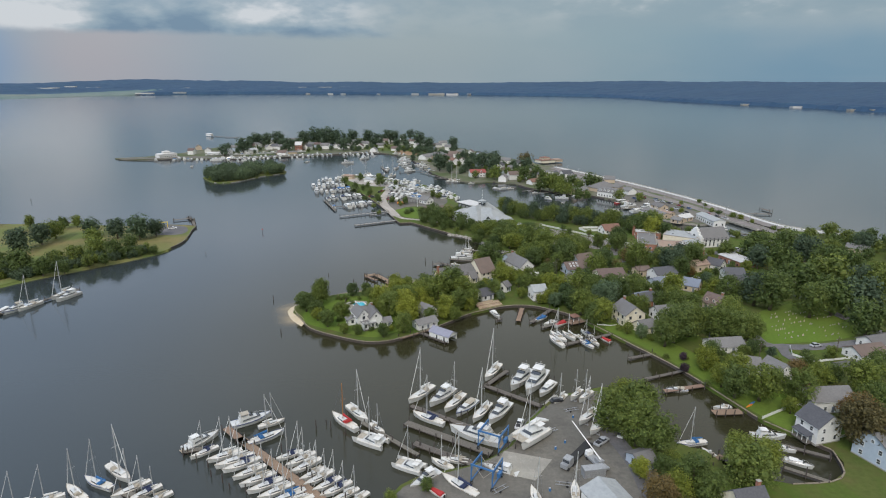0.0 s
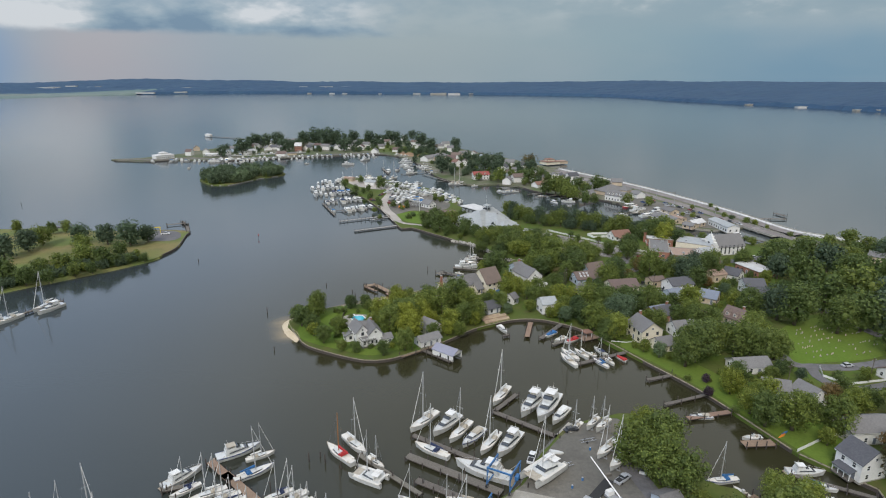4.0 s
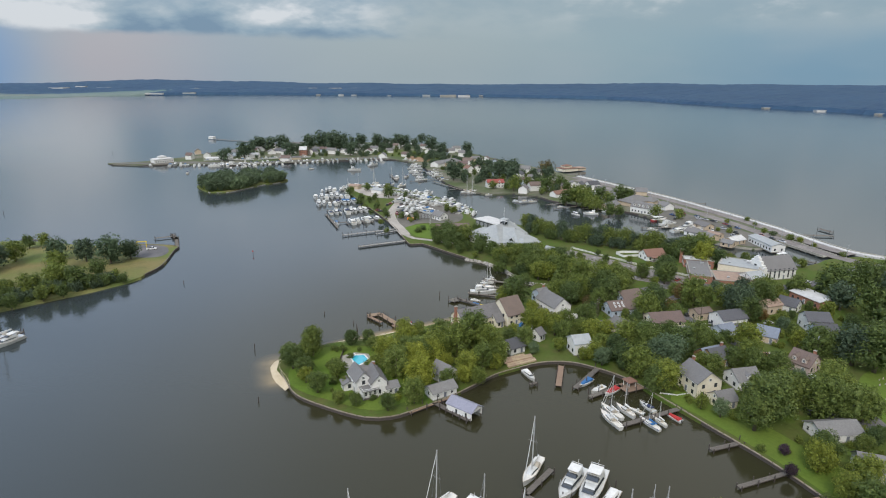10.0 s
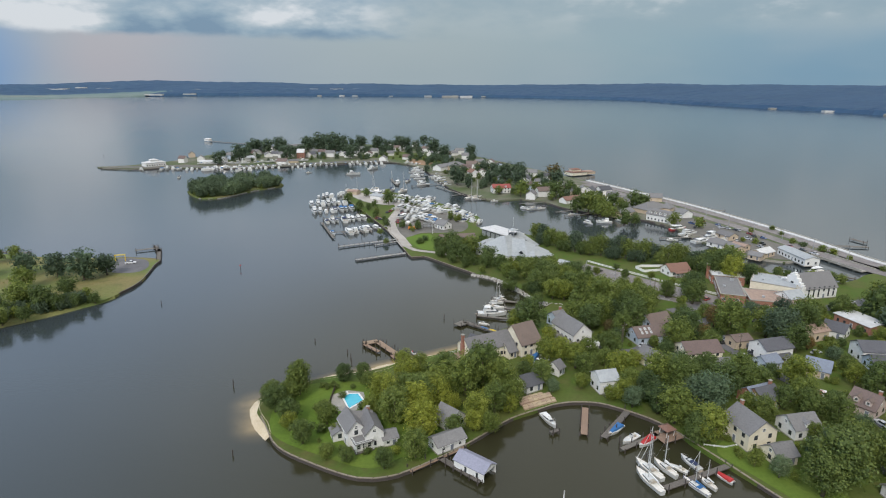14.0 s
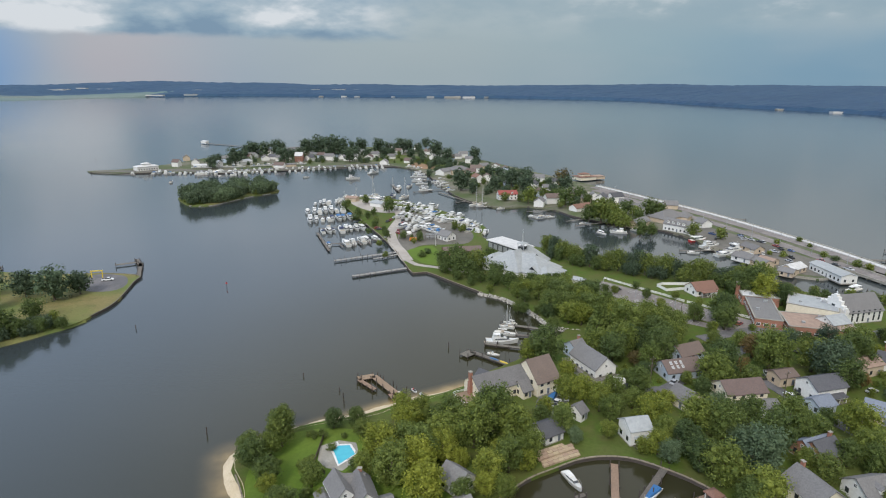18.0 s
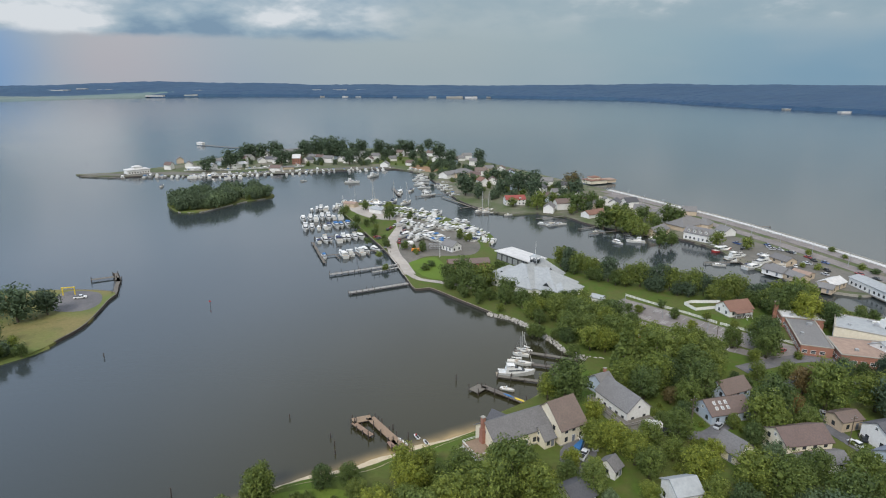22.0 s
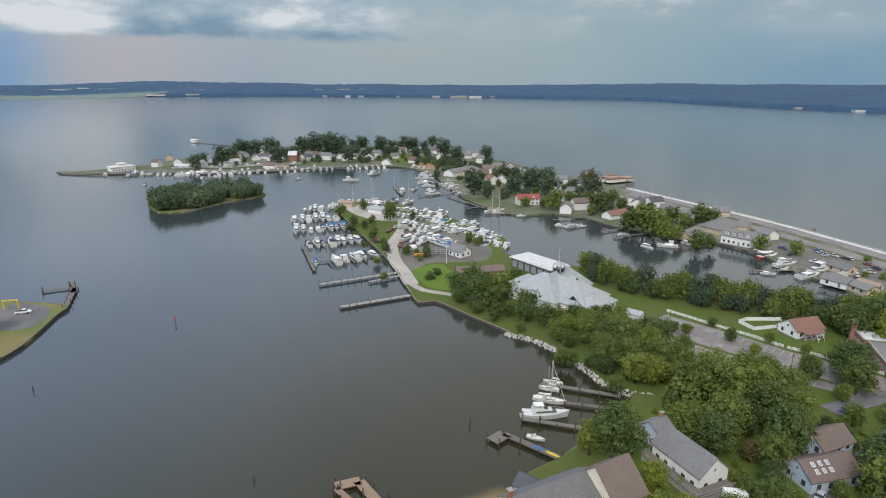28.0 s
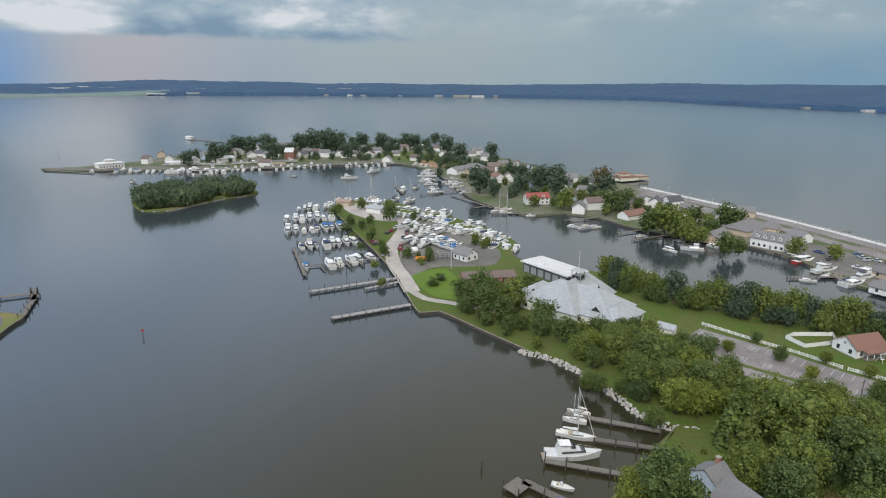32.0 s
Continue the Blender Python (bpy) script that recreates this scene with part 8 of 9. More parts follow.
for sx in (4.2, 1.6, 0.4, -7.4, -8.6):
    for sy in (-1.05, 1.05):
        part("wheel", Shape().tube((sx, sy - 0.2, 0.5), (sx, sy + 0.2, 0.5), 0.5, n=10), TYRE, ob)
ob = thing("storage_container", 41, 136.5, LAND, 10, "grey storage containers in the boatyard", "container")
part("box", Shape().box(0, 0, 0, 6.1, 2.4, 2.5), STEEL, ob)
part("door", Shape().box(3.08, 0, 0.15, 0.08, 2.2, 2.2), ALU, ob)
for x, y, a, p, k in ((38, 174, 20, 2, "car"), (54, 155, 60, 0, "car"), (24, 160, 70, 0, "pickup"), (47, 151, 40, 1, "pickup"), (52, 299.6, 8, 2, "pickup"), (27, 295.5, 100, 0, "car"), (30, 292, 80, 1, "car"),
                      (106, 312, 70, 1, "car"), (110, 299, 70, 2, "car"), (120, 268, 70, 0, "car"), (150, 217, 10, 1, "car"), (177, 257, 105, 0, "pickup"), (-190, 404, 20, 0, "pickup"), (91, 374, 40, 1, "car"),
                      (102.5, 309, 105, 2, "car"), (106, 296, 110, 0, "car"), (111, 283, 110, 1, "pickup"), (119, 268, 115, 3, "car"), (127, 250, 100, 0, "car"), (70, 304, 45, 1, "car"), (84, 315, 40, 2, "car"), (98, 325, 40, 0, "pickup"),
                      (75, 400, 45, 2, "car"), (117, 358, 40, 3, "car"), (145, 348.5, -5, 0, "car"), (185, 356, 25, 1, "car"), (23, 286, 60, 4, "car"), (26, 288, 60, 0, "pickup"),
                      (128, 331, 30, 2, "car"), (136, 300, 20, 1, "car"), (146, 316, 70, 3, "car"), (99, 342, 30, 4, "car"), (-55, 500, 80, 1, "car"), (-62, 520, 30, 2, "car"), (-64, 524, 30, 3, "car"), (-48, 545, 100, 2, "pickup"), (-50, 556, 100, 0, "car")):
    car(x, y, a, p, k)
rng = random.Random(5)
for i in range(18):
    s = rng.random()
    car(136 + 84 * s + rng.uniform(-1, 1), 660 - 225 * s - 30 * s * (1 - s) + rng.uniform(-4, 4), 112 + rng.choice((0, 180)), rng.choice((0, 0, 1, 1, 2, 2, 3, 4)), rng.choice(("car", "car", "pickup")), LAND + 0.08)
for i in range(12):
    car(166 + rng.uniform(0, 34), 450 + rng.uniform(0, 70), rng.uniform(0, 180), rng.choice((0, 0, 1, 1, 2, 2, 4)), rng.choice(("car", "pickup")), LAND + 0.06)
for i in range(6):
    car(-52 + rng.uniform(0, 14), 490 + rng.uniform(0, 60), rng.uniform(60, 120), rng.randrange(5), "car", LAND + 0.06)
ob = thing("cargo_trailer", 49.5, 301.8, LAND, -5, "white enclosed box trailer on two wheels", "trailer")
part("box", Shape().box(0, 0, 0.5, 5.0, 2.3, 2.3, top=0.98), WHITE, ob)
part("drawbar", Shape().tube((2.4, 0, 0.6), (3.8, 0, 0.6), 0.08), STEEL, ob)
for sy in (-1.1, 1.1):
    part("wheel", Shape().tube((-0.4, sy - 0.12, 0.36), (-0.4, sy + 0.12, 0.36), 0.36, n=10), TYRE, ob)
ob = thing("covered_boat", 25.5, 291.5, LAND, 60, "boat on a trailer under a bright blue cover", "boat")
part("cover", cabin(Shape(), -3, 3, 2.4, 1.0, 0.7, 1.3, 0.6), BLUE, ob)
part("trailer", Shape().box(0, 0, 0.4, 6.2, 1.6, 0.25), STEEL, ob)
for sy in (-0.9, 0.9):
    part("wheel", Shape().tube((-1, sy - 0.1, 0.34), (-1, sy + 0.1, 0.34), 0.34, n=10), TYRE, ob)
for i, (x, y, a, m) in enumerate(((101, 172, 35, ORANGE), (102.5, 173.4, 35, LIFT_BLUE), (11.0, 317.9, -37, YELLOW), (7.6, 320.5, -37, LIFT_BLUE))):
    ob = thing("kayak", x, y, LAND + 0.05 if i < 2 else 1.05, a, "%s plastic kayak lying upside down" % ("orange", "blue", "yellow", "blue")[i], "kayak", "kayaks")
    part("hull", Shape().loft([[(x0, -w0, 0), (x0, -w0 * 0.6, 0.3 * w0 / 0.4), (x0, w0 * 0.6, 0.3 * w0 / 0.4), (x0, w0, 0)] for x0, w0 in ((-2.1, 0.05), (-1.2, 0.32), (0, 0.4), (1.2, 0.32), (2.1, 0.05))]), m, ob)
    part("keel", Shape().box(0, 0, 0.28, 3.2, 0.06, 0.05), m, ob)
ob = thing("dinghy", 31.5, 163, LAND + 0.04, -15, "upturned white dinghy beside the yard road", "dinghy")
part("hull", Shape().loft([[(x0, -w0, 0), (x0, -w0 * 0.7, 0.5), (x0, w0 * 0.7, 0.5), (x0, w0, 0)] for x0, w0 in ((-2.0, 0.7), (-0.6, 0.85), (0.8, 0.7), (2.0, 0.1))]), HULL, ob)
part("rub_rail", Shape().box(-0.4, 0, 0, 3.0, 1.72, 0.08), TEAK, ob)
ob = thing("yellow_gantry", -198, 408, LAND, 15, "yellow painted boat gantry on the point", "gantry")
for sx in (-2.6, 2.6):
    part("post", Shape().box(sx, 0, 0, 0.4, 0.4, 3.6), YELLOW, ob)
part("beam", Shape().box(0, 0, 3.6, 6.0, 0.45, 0.5), YELLOW, ob)
ob = thing("orange_lift_frame", -36, 492, LAND, 10, "orange forklift frame parked in the yard", "forklift")
part("body", Shape().box(0, 0, 0.5, 5.0, 2.2, 1.4, top=0.9), ORANGE, ob)
part("mast", Shape().box(3.0, 0, 0.4, 0.3, 1.6, 3.2), ORANGE, ob)
for sx in (-1.6, 1.6):
    for sy in (-1.1, 1.1):
        part("wheel", Shape().tube((sx, sy - 0.2, 0.5), (sx, sy + 0.2, 0.5), 0.5, n=10), TYRE, ob)
# white fences
fence([(72.5, 418), (85.7, 403.6), (94.7, 394.6), (102.9, 384.9)], 1.2, TRIM, "white picket fence along the parking lot", solid=False)
fence([(103.9, 383.9), (111.3, 377.6), (126.5, 363.5)], 1.2, TRIM, "white picket fence along the parking lot", solid=False)
fence([(96.9, 407), (99.6, 399.9), (112, 403.4), (114.7, 410.3), (100.8, 409.6), (96.9, 407)], 1.5, TRIM, "white board pen beside the house", solid=True)
fence([(101, 164), (112, 170), (124, 175)], 1.1, TRIM, "white fence down to the seawall")
fence([(113, 152), (122, 155), (130, 158)], 1.0, TRIM, "low white fence by the blue house", solid=True)
fence([(139, 216), (136, 209), (141, 203), (156, 206), (164, 210)], 0.9, TRIM, "white kerb fence round a planted island", solid=True)
fence([(67.5, 237.5), (73, 236.4), (77, 237.6)], 0.6, TRIM, "low white rail of the garden steps", solid=False)
# gravestones
rng = random.Random(14)
stone_kinds = [Shape().box(0, 0, 0, 0.45, 0.2, 0.55, top=0.92).mesh("gravestone", CONCRETE), Shape().box(0, 0, 0, 0.55, 0.22, 0.4).mesh("gravestone", CONCRETE), Shape().box(0, 0, 0, 0.3, 0.3, 0.8, top=0.5).mesh("gravestone", STONE)]
made = 0
while made < 78:
    along, across = rng.uniform(-22, 22), rng.choice((-14, -10.5, -7, -3, 0.5, 4, 8, 11, 14.5)) + rng.uniform(-0.3, 0.3)
    x, y = 158 + along * 0.94 - across * 0.34, 241 + along * 0.34 + across * 0.94
    if not inside(x, y, [(140, 223), (165, 227), (175, 234), (176, 246), (172, 258), (151, 252), (142, 240)]):
        continue
    g = new("gravestone", rng.choice(stone_kinds))
    g.matrix_basis = pose(x, y, LAND + 0.08, 0, 0, 20 + rng.uniform(-8, 8))
    tagged(g, "small pale gravestone standing on mown grass", "gravestone", "gravestones")
    made += 1
for x, y in ((62, 305), (92, 360), (170, 270), (181, 262), (163, 278), (104, 296), (60, 300), (128, 300), (140, 330), (190, 350), (150, 205), (118, 200)):
    pole(x, y, 9.5)
for i in range(14):
    s = i / 13
    pole(133 + 103 * s, 690 - 285 * s, 8.0, True)
for x, y in ((69, 406.7), (81.2, 390.4), (95.5, 376.5), (109, 365)):
    pole(x, y, 4.2, True, PILE)
ob = thing("flagpole", 59, 352, LAND, 0, "white flagpole with a hanging flag", "flagpole")
part("post", Shape().tube((0, 0, 0), (0, 0, 9), 0.08, 0.05), WHITE, ob)
part("yard_arm", Shape().box(0, 0, 6.2, 2.0, 0.08, 0.08), WHITE, ob)
part("flag", Shape().box(0.4, 0, 7.4, 0.7, 0.05, 1.2), RED, ob)
ob = thing("swing_frame", 119, 391, LAND, 30, "white timber swing frame on the lawn", "swing")
for sx in (-1.8, 1.8):
    part("leg", Shape().tube((sx, -1.1, 0), (sx, 0, 2.6), 0.07).tube((sx, 1.1, 0), (sx, 0, 2.6), 0.07), TRIM, ob)
part("top_bar", Shape().tube((-1.8, 0, 2.6), (1.8, 0, 2.6), 0.07), TRIM, ob)
part("seat", Shape().box(0, 0, 0.6, 1.5, 0.5, 0.08), TRIM, ob)
house(55, 412, 59.5, 408.6, 4.0, 2.3, 3.4, WHITE, METAL_ROOF, windows=0, name="kiosk", category="kiosk", label="small kiosk with pale roof by the car park")

# boatyard clutter
rng = random.Random(77)
for i in range(26):
    x, y = rng.uniform(6, 54), rng.uniform(126, 176)
    if not inside(x, y, [(4, 126), (18, 139), (30, 152), (42, 172), (52, 176), (50, 150), (54, 126)]) or (14 < x < 32 and 132 < y < 148):
        continue
    kind = i % 4
    if kind == 0:
        ob = thing("oil_drum", x, y, LAND + 0.03, 0, "blue steel drum standing on gravel", "drum", "yard drums")
        part("body", Shape().tube((0, 0, 0), (0, 0, 0.88), 0.3, n=12), LIFT_BLUE, ob)
        part("lid", Shape().tube((0, 0, 0.88), (0, 0, 0.92), 0.27, n=12), STEEL, ob)
    elif kind == 1:
        ob = thing("timber_stack", x, y, LAND + 0.03, rng.uniform(0, 180), "stack of weathered timber blocks", "timber", "timber stacks")
        for k in range(3):
            part("plank", Shape().box(0, 0, 0.25 * k, 2.2 - 0.2 * k, 0.9 - 0.1 * k, 0.22), DOCK, ob)
    elif kind == 2:
        ob = thing("boat_stand", x, y, LAND + 0.03, rng.uniform(0, 180), "orange folding boat stand", "boat stand", "boat stands")
        part("post", Shape().tube((0, 0, 0.2), (0, 0, 1.3), 0.05), ORANGE, ob)
        for a in (0, 2.1, 4.2):
            part("leg", Shape().tube((0, 0, 0.9), (0.6 * math.cos(a), 0.6 * math.sin(a), 0), 0.04), ORANGE, ob)
    else:
        ob = thing("boat_trailer", x, y, LAND + 0.03, rng.uniform(0, 180), "empty galvanised boat trailer", "trailer", "boat trailers")
        part("chassis", Shape().box(0, 0.6, 0.45, 5.0, 0.12, 0.15).box(0, -0.6, 0.45, 5.0, 0.12, 0.15).box(-1.5, 0, 0.42, 0.12, 1.4, 0.12).box(1.5, 0, 0.42, 0.12, 1.4, 0.12), STEEL, ob)
        for sg in (-0.85, 0.85):
            part("wheel", Shape().tube((-0.6, sg - 0.1, 0.33), (-0.6, sg + 0.1, 0.33), 0.33, n=10), TYRE, ob)
stored("sail_tan", 24, 124, 100, 10.0)
stored("sail", 34, 127, 80, 9.0)
boat("open_red", -1.5, 128.5, 140, 5.5, LAND + 0.35)

# marina neck: gas tank, steel boat rack, flagpole, parked cars
ob = thing("gas_tank", -40.3, 504.7, LAND, 20, "white rounded storage tank beside the lane", "tank")
part("tank", Shape().loft([[(x0, r0 * math.cos(0.785 * k), 1.7 + r0 * math.sin(0.785 * k)) for k in range(8)] for x0, r0 in ((-2.4, 0.3), (-2.0, 1.2), (-1.2, 1.55), (1.2, 1.55), (2.0, 1.2), (2.4, 0.3))]), WHITE, ob)
for sx in (-1.4, 1.4):
    part("saddle", Shape().box(sx, 0, 0, 0.4, 2.2, 0.9), CONCRETE, ob)
ob = thing("boat_rack", -24.2, 496.0, LAND, 2, "grey steel rack for storing small boats", "boat rack")
for sx in (-3.6, -1.2, 1.2, 3.6):
    for sy in (-1.5, 1.5):
        part("post", Shape().box(sx, sy, 0, 0.18, 0.18, 3.6), PILE, ob)
for zz in (1.3, 2.4, 3.5):
    part("shelf_frame", Shape().box(0, -1.5, zz, 7.5, 0.18, 0.22).box(0, 1.5, zz, 7.6, 0.18, 0.22).box(-3.6, 0, zz, 0.18, 3.0, 0.2).box(3.6, 0, zz, 0.18, 3.0, 0.2), STEEL, ob)
ob = thing("flagpole", -20.6, 480, LAND, 0, "tall white flagpole on the marina lawn", "flagpole")
part("post", Shape().tube((0, 0, 0), (0, 0, 14), 0.14, 0.07), WHITE, ob)
part("finial", Shape().tube((0, 0, 14), (0, 0, 14.3), 0.16, 0.05), YELLOW, ob)
for x, y, a, p in ((-58.9, 544.4, 70, 2), (-57.2, 550, 70, 3), (-55.3, 558, 60, 0), (-53.6, 561, 60, 1), (-48.3, 516.7, 95, 3), (-48.6, 524, 95, 2), (-49, 535, 95, 2)):
    car(x, y, a, p, "car")
for i, (x, y, a) in enumerate(((-21.5, 297.0, 125), (-18.6, 294.2, 120))):
    ob = thing("jet_ski", x, y, 0, a, "small %s jet ski beside the timber pier" % ("red and white", "white")[i], "jet ski", "jet skis")
    part("hull", Shape().loft([[(x0, -w0, 0.45), (x0, -w0 * 0.7, -0.1), (x0, w0 * 0.7, -0.1), (x0, w0, 0.45)] for x0, w0 in ((-1.4, 0.5), (0, 0.55), (0.9, 0.42), (1.5, 0.06))]), HULL, ob)
    part("seat", Shape().box(-0.5, 0, 0.45, 1.4, 0.4, 0.35, top=0.8), TYRE, ob)
    part("handlebar", Shape().box(0.35, 0, 0.45, 0.3, 0.5, 0.6, top=0.6), RED if i == 0 else STEEL, ob)

# finger piers between the berths of the outer basin
for ax, ay, bx, by, n, turned in ((-122.3, 556.7, -75.6, 574.9, 7, -74), (-105.6, 521.3, -68.1, 538.5, 8, -70), (-89, 481.2, -51.8, 497.7, 6, -62)):
    for i in range(n):
        q = (i + 0.9) / (n + 0.6)
        ob = thing("finger_pier", ax + (bx - ax) * q, ay + (by - ay) * q, 0, turned, "narrow timber finger pier between berths", "pier", "finger piers")
        part("deck", Shape().box(4.5, 0, 0.75, 9.0, 0.9, 0.2), DOCK, ob)
        for sx in (4.5, 9.0):
            part("piling", PILES[1], None, ob, "", pose(sx, 0.6, 0))
dock(-177.6, 411.5, -189, 435.5, 2.0, DOCK, 5)
ob = thing("dock_hut", 58.6, 243.0, 1.0, 25, "small open hut with reddish roof on the dock", "hut")
for sx in (-1.4, 1.4):
    for sy in (-1.4, 1.4):
        part("post", Shape().box(sx, sy, 0, 0.15, 0.15, 2.1), TRIM, ob)
part("bench", Shape().box(0, 1.2, 0, 2.4, 0.5, 0.45), DOCK, ob)
part("roof", hip_roof(Shape(), 3.2, 3.2, 2.1, 3.3, 0.3), ROOF_TERRA, ob)
for ax, ay, bx, by, n, seed in ((-335, 770, -275, 767, 9, 71), (-262, 771, -214, 790, 8, 72), (-204, 793, -150, 819, 9, 73), (-142, 823, -95, 835, 7, 74)):
    boats(["far_tiny", "far_tiny", "far_white"], ax, ay, bx, by, n, -75, seed, 9.5)

# ---- trees ----
tree(-284.6, 913.4, 12.1, "dark", far=True)
tree(-268.6, 915.9, 12, "dark", far=True)
tree(-259.9, 941.1, 12.4, "dark", far=True)
tree(-226.8, 863.2, 11, "dark", far=True)
tree(-226.8, 893.7, 8.2, "dark", far=True)
tree(-221.1, 953.1, 12.4, "dark", far=True)
tree(-200.6, 942.7, 15.6, "dark", far=True)
tree(-179.4, 926.9, 16.8, "dark", far=True)
tree(-165.4, 924.4, 15, "green", far=True)
tree(-145.6, 873.7, 10.9, "dark", far=True)
tree(-146.1, 969.7, 12.4, "dark", far=True)
tree(-128.7, 905.6, 8.1, "dark", far=True)
tree(-121.3, 972.9, 12.4, "dark", far=True)
tree(-89.2, 976.7, 12.4, "dark", far=True)
tree(-79.5, 990.4, 10.8, "dark", far=True)
tree(-64, 978.1, 8.8, "green", far=True)
tree(-56.4, 1042.1, 9.5, "dark", far=True)
tree(-37.2, 928.4, 13.2, "dark", far=True)
tree(-19.9, 882.1, 10.8, "dark", far=True)
tree(15.5, 897.5, 10.3, "dark", far=True)
tree(-69.8, 912, 8.1, "dark", far=True)
tree(-302.6, 838.4, 7.9, "green", far=True)
tree(-295.5, 803.6, 9, "dark", far=True)
tree(-279.7, 836, 12.5, "green", far=True)
tree(-285.6, 880.6, 8.3, "dark", far=True)
tree(-3.5, 677.3, 11.8, "dark", far=True)
tree(27.3, 750.2, 8.7, "dark", far=True)
tree(38.7, 762.9, 6.4, "dark", far=True)
tree(28.8, 680.4, 8.7, "green", far=True)
tree(46.6, 700.2, 11.4, "green", far=True)
tree(60.5, 701, 11.4, "dark", far=True)
tree(57.2, 663.9, 10.6, "green", far=True)
tree(37.2, 653.8, 5.2, "green", far=True)
tree(54.3, 618, 8.6, "light", far=True)
tree(70, 639.2, 6.1, "dark", far=True)
tree(97.7, 702.5, 10.5, "red", far=True)
tree(95.4, 672.3, 9.8, "green", far=True)
tree(84.7, 608.7, 9.5, "green", far=True)
tree(80.1, 630.1, 7, "green", far=True)
tree(98.6, 625.4, 7.9, "green", far=True)
tree(104.4, 617.6, 5.9, "green", far=True)
tree(92.8, 553.9, 7.7, "green", far=True)
tree(101, 550.6, 10.4, "dark", far=True)
tree(106.3, 546, 9.7, "dark", far=True)
tree(127, 575.6, 7.3, "green", far=True)
tree(108, 536.7, 7.4, "light", far=True)
tree(114.9, 533.6, 5.4, "light", far=True)
tree(143.7, 567.3, 9, "green", far=True)
tree(149.7, 569, 7.3, "green", far=True)
tree(118.1, 509.1, 7, "green", far=True)
tree(126.7, 511.8, 5.2, "green", far=True)
tree(131, 555.3, 5.1, "green", far=True)
tree(155.5, 512.8, 5.4, "dark", far=True)
tree(171.4, 505.8, 4.8, "light", far=True)
tree(-233.1, 380.5, 7.2, "blue")
tree(-214.7, 377.7, 7.8, "dim")
tree(-198.7, 374.4, 9.2, "blue")
tree(-191.9, 383.5, 6.6, "dim")
tree(-254.1, 361.4, 8.0, "dim")
tree(-256.6, 344.8, 8.6, "dim")
tree(-254.6, 375.9, 7.1, "dark")
tree(-192.4, 351.1, 5.5, "green")
tree(-219.6, 359.6, 6.6, "light")
tree(-58.9, 269, 4.6, "dark")
tree(-62, 251.5, 5.1, "green")
tree(-58.8, 257, 4.4, "green")
tree(-44, 271.9, 3.6, "dark")
tree(-37.4, 273.5, 3.4, "dark")
tree(-49.2, 234.7, 4.3, "green")
tree(-54.7, 241.2, 3.4, "green")
tree(-46.1, 249, 3.1, "green")
tree(-40.9, 227.7, 2.6, "light")
tree(-34.9, 226.5, 2.6, "light")
tree(-24.2, 224.1, 3.4, "green")
tree(-40.3, 239, 2.2, "green")
tree(-28.3, 257, 5.8, "light")
tree(-21.5, 267.9, 5.7, "green")
tree(-23.5, 246.8, 6.3, "light")
tree(-16.5, 250.5, 6.4, "light")
tree(-10.4, 262.6, 6.3, "light")
tree(-1.7, 263.5, 7.9, "green")
tree(4.5, 271.9, 8.2, "green")
tree(10.2, 266.4, 6.9, "green")
tree(7.4, 252.7, 5.7, "green")
tree(1.7, 248.1, 5.2, "light")
tree(-16.1, 228.9, 4.8, "light")
tree(-21, 260.8, 5.1, "light")
tree(25.6, 316, 8.6, "green")
tree(24.9, 272.1, 4.6, "light")
tree(34.7, 289.3, 5.6, "green")
tree(39.3, 284.6, 5.5, "green")
tree(45.2, 292.3, 4.6, "green")
tree(55, 296.5, 5.2, "green")
tree(53.1, 276.5, 6.1, "green")
tree(50.6, 262, 4.2, "green")
tree(58.4, 263, 5.4, "dark")
tree(65.5, 273.6, 6.5, "green")
tree(71.7, 268.5, 6.9, "green")
tree(74.5, 253.6, 8.2, "blue")
tree(63, 248.9, 6.7, "green")
tree(69.5, 240, 6.2, "light")
tree(65.8, 238.9, 5, "light")
tree(59.6, 254.7, 5.6, "dark")
tree(83, 262.8, 7.7, "green")
tree(94.8, 276, 6, "green")
tree(111.7, 269.8, 7, "green")
tree(87.6, 254.9, 4.2, "green")
tree(90.6, 249.8, 5, "dark")
tree(93.9, 220.2, 9.4, "dark")
tree(102.2, 225.9, 7.8, "dark")
tree(106.4, 252.6, 5.7, "green")
tree(113.1, 250, 5.3, "green")
tree(124.9, 306.1, 9, "dim")
tree(123.7, 314.7, 7.1, "dark")
tree(144.2, 324.1, 7.5, "green")
tree(126.9, 300.5, 6.8, "green")
tree(108, 314.8, 9, "green")
tree(106.8, 335.6, 3.5, "light")
tree(107.8, 352.1, 6.5, "dark")
tree(106.7, 325.1, 5.5, "red")
tree(81.7, 300.2, 7.3, "green")
tree(70.3, 320.3, 7.8, "dark")
tree(56.6, 324.7, 7.3, "green")
tree(63.8, 313.5, 5.5, "green")
tree(51.9, 319.6, 6.6, "dark")
tree(51, 362.6, 6.4, "light")
tree(81.8, 342, 6.7, "dark")
tree(33.9, 362, 3.8, "dark")
tree(41.8, 377.9, 7.3, "dark")
tree(57.6, 382.6, 6.2, "dark")
tree(62.6, 351.2, 7.4, "green")
tree(25.7, 381.5, 3.6, "dark")
tree(0.2, 404.1, 2.4, "green")
tree(-6.3, 425.4, 6.2, "green")
tree(4.1, 429.4, 6.9, "dark")
tree(180.7, 330.3, 9.3, "green")
tree(177.9, 317.9, 7.9, "dim")
tree(167.7, 336.1, 6.2, "green")
tree(136.5, 265.8, 7.3, "green")
tree(112.9, 223.3, 8, "green")
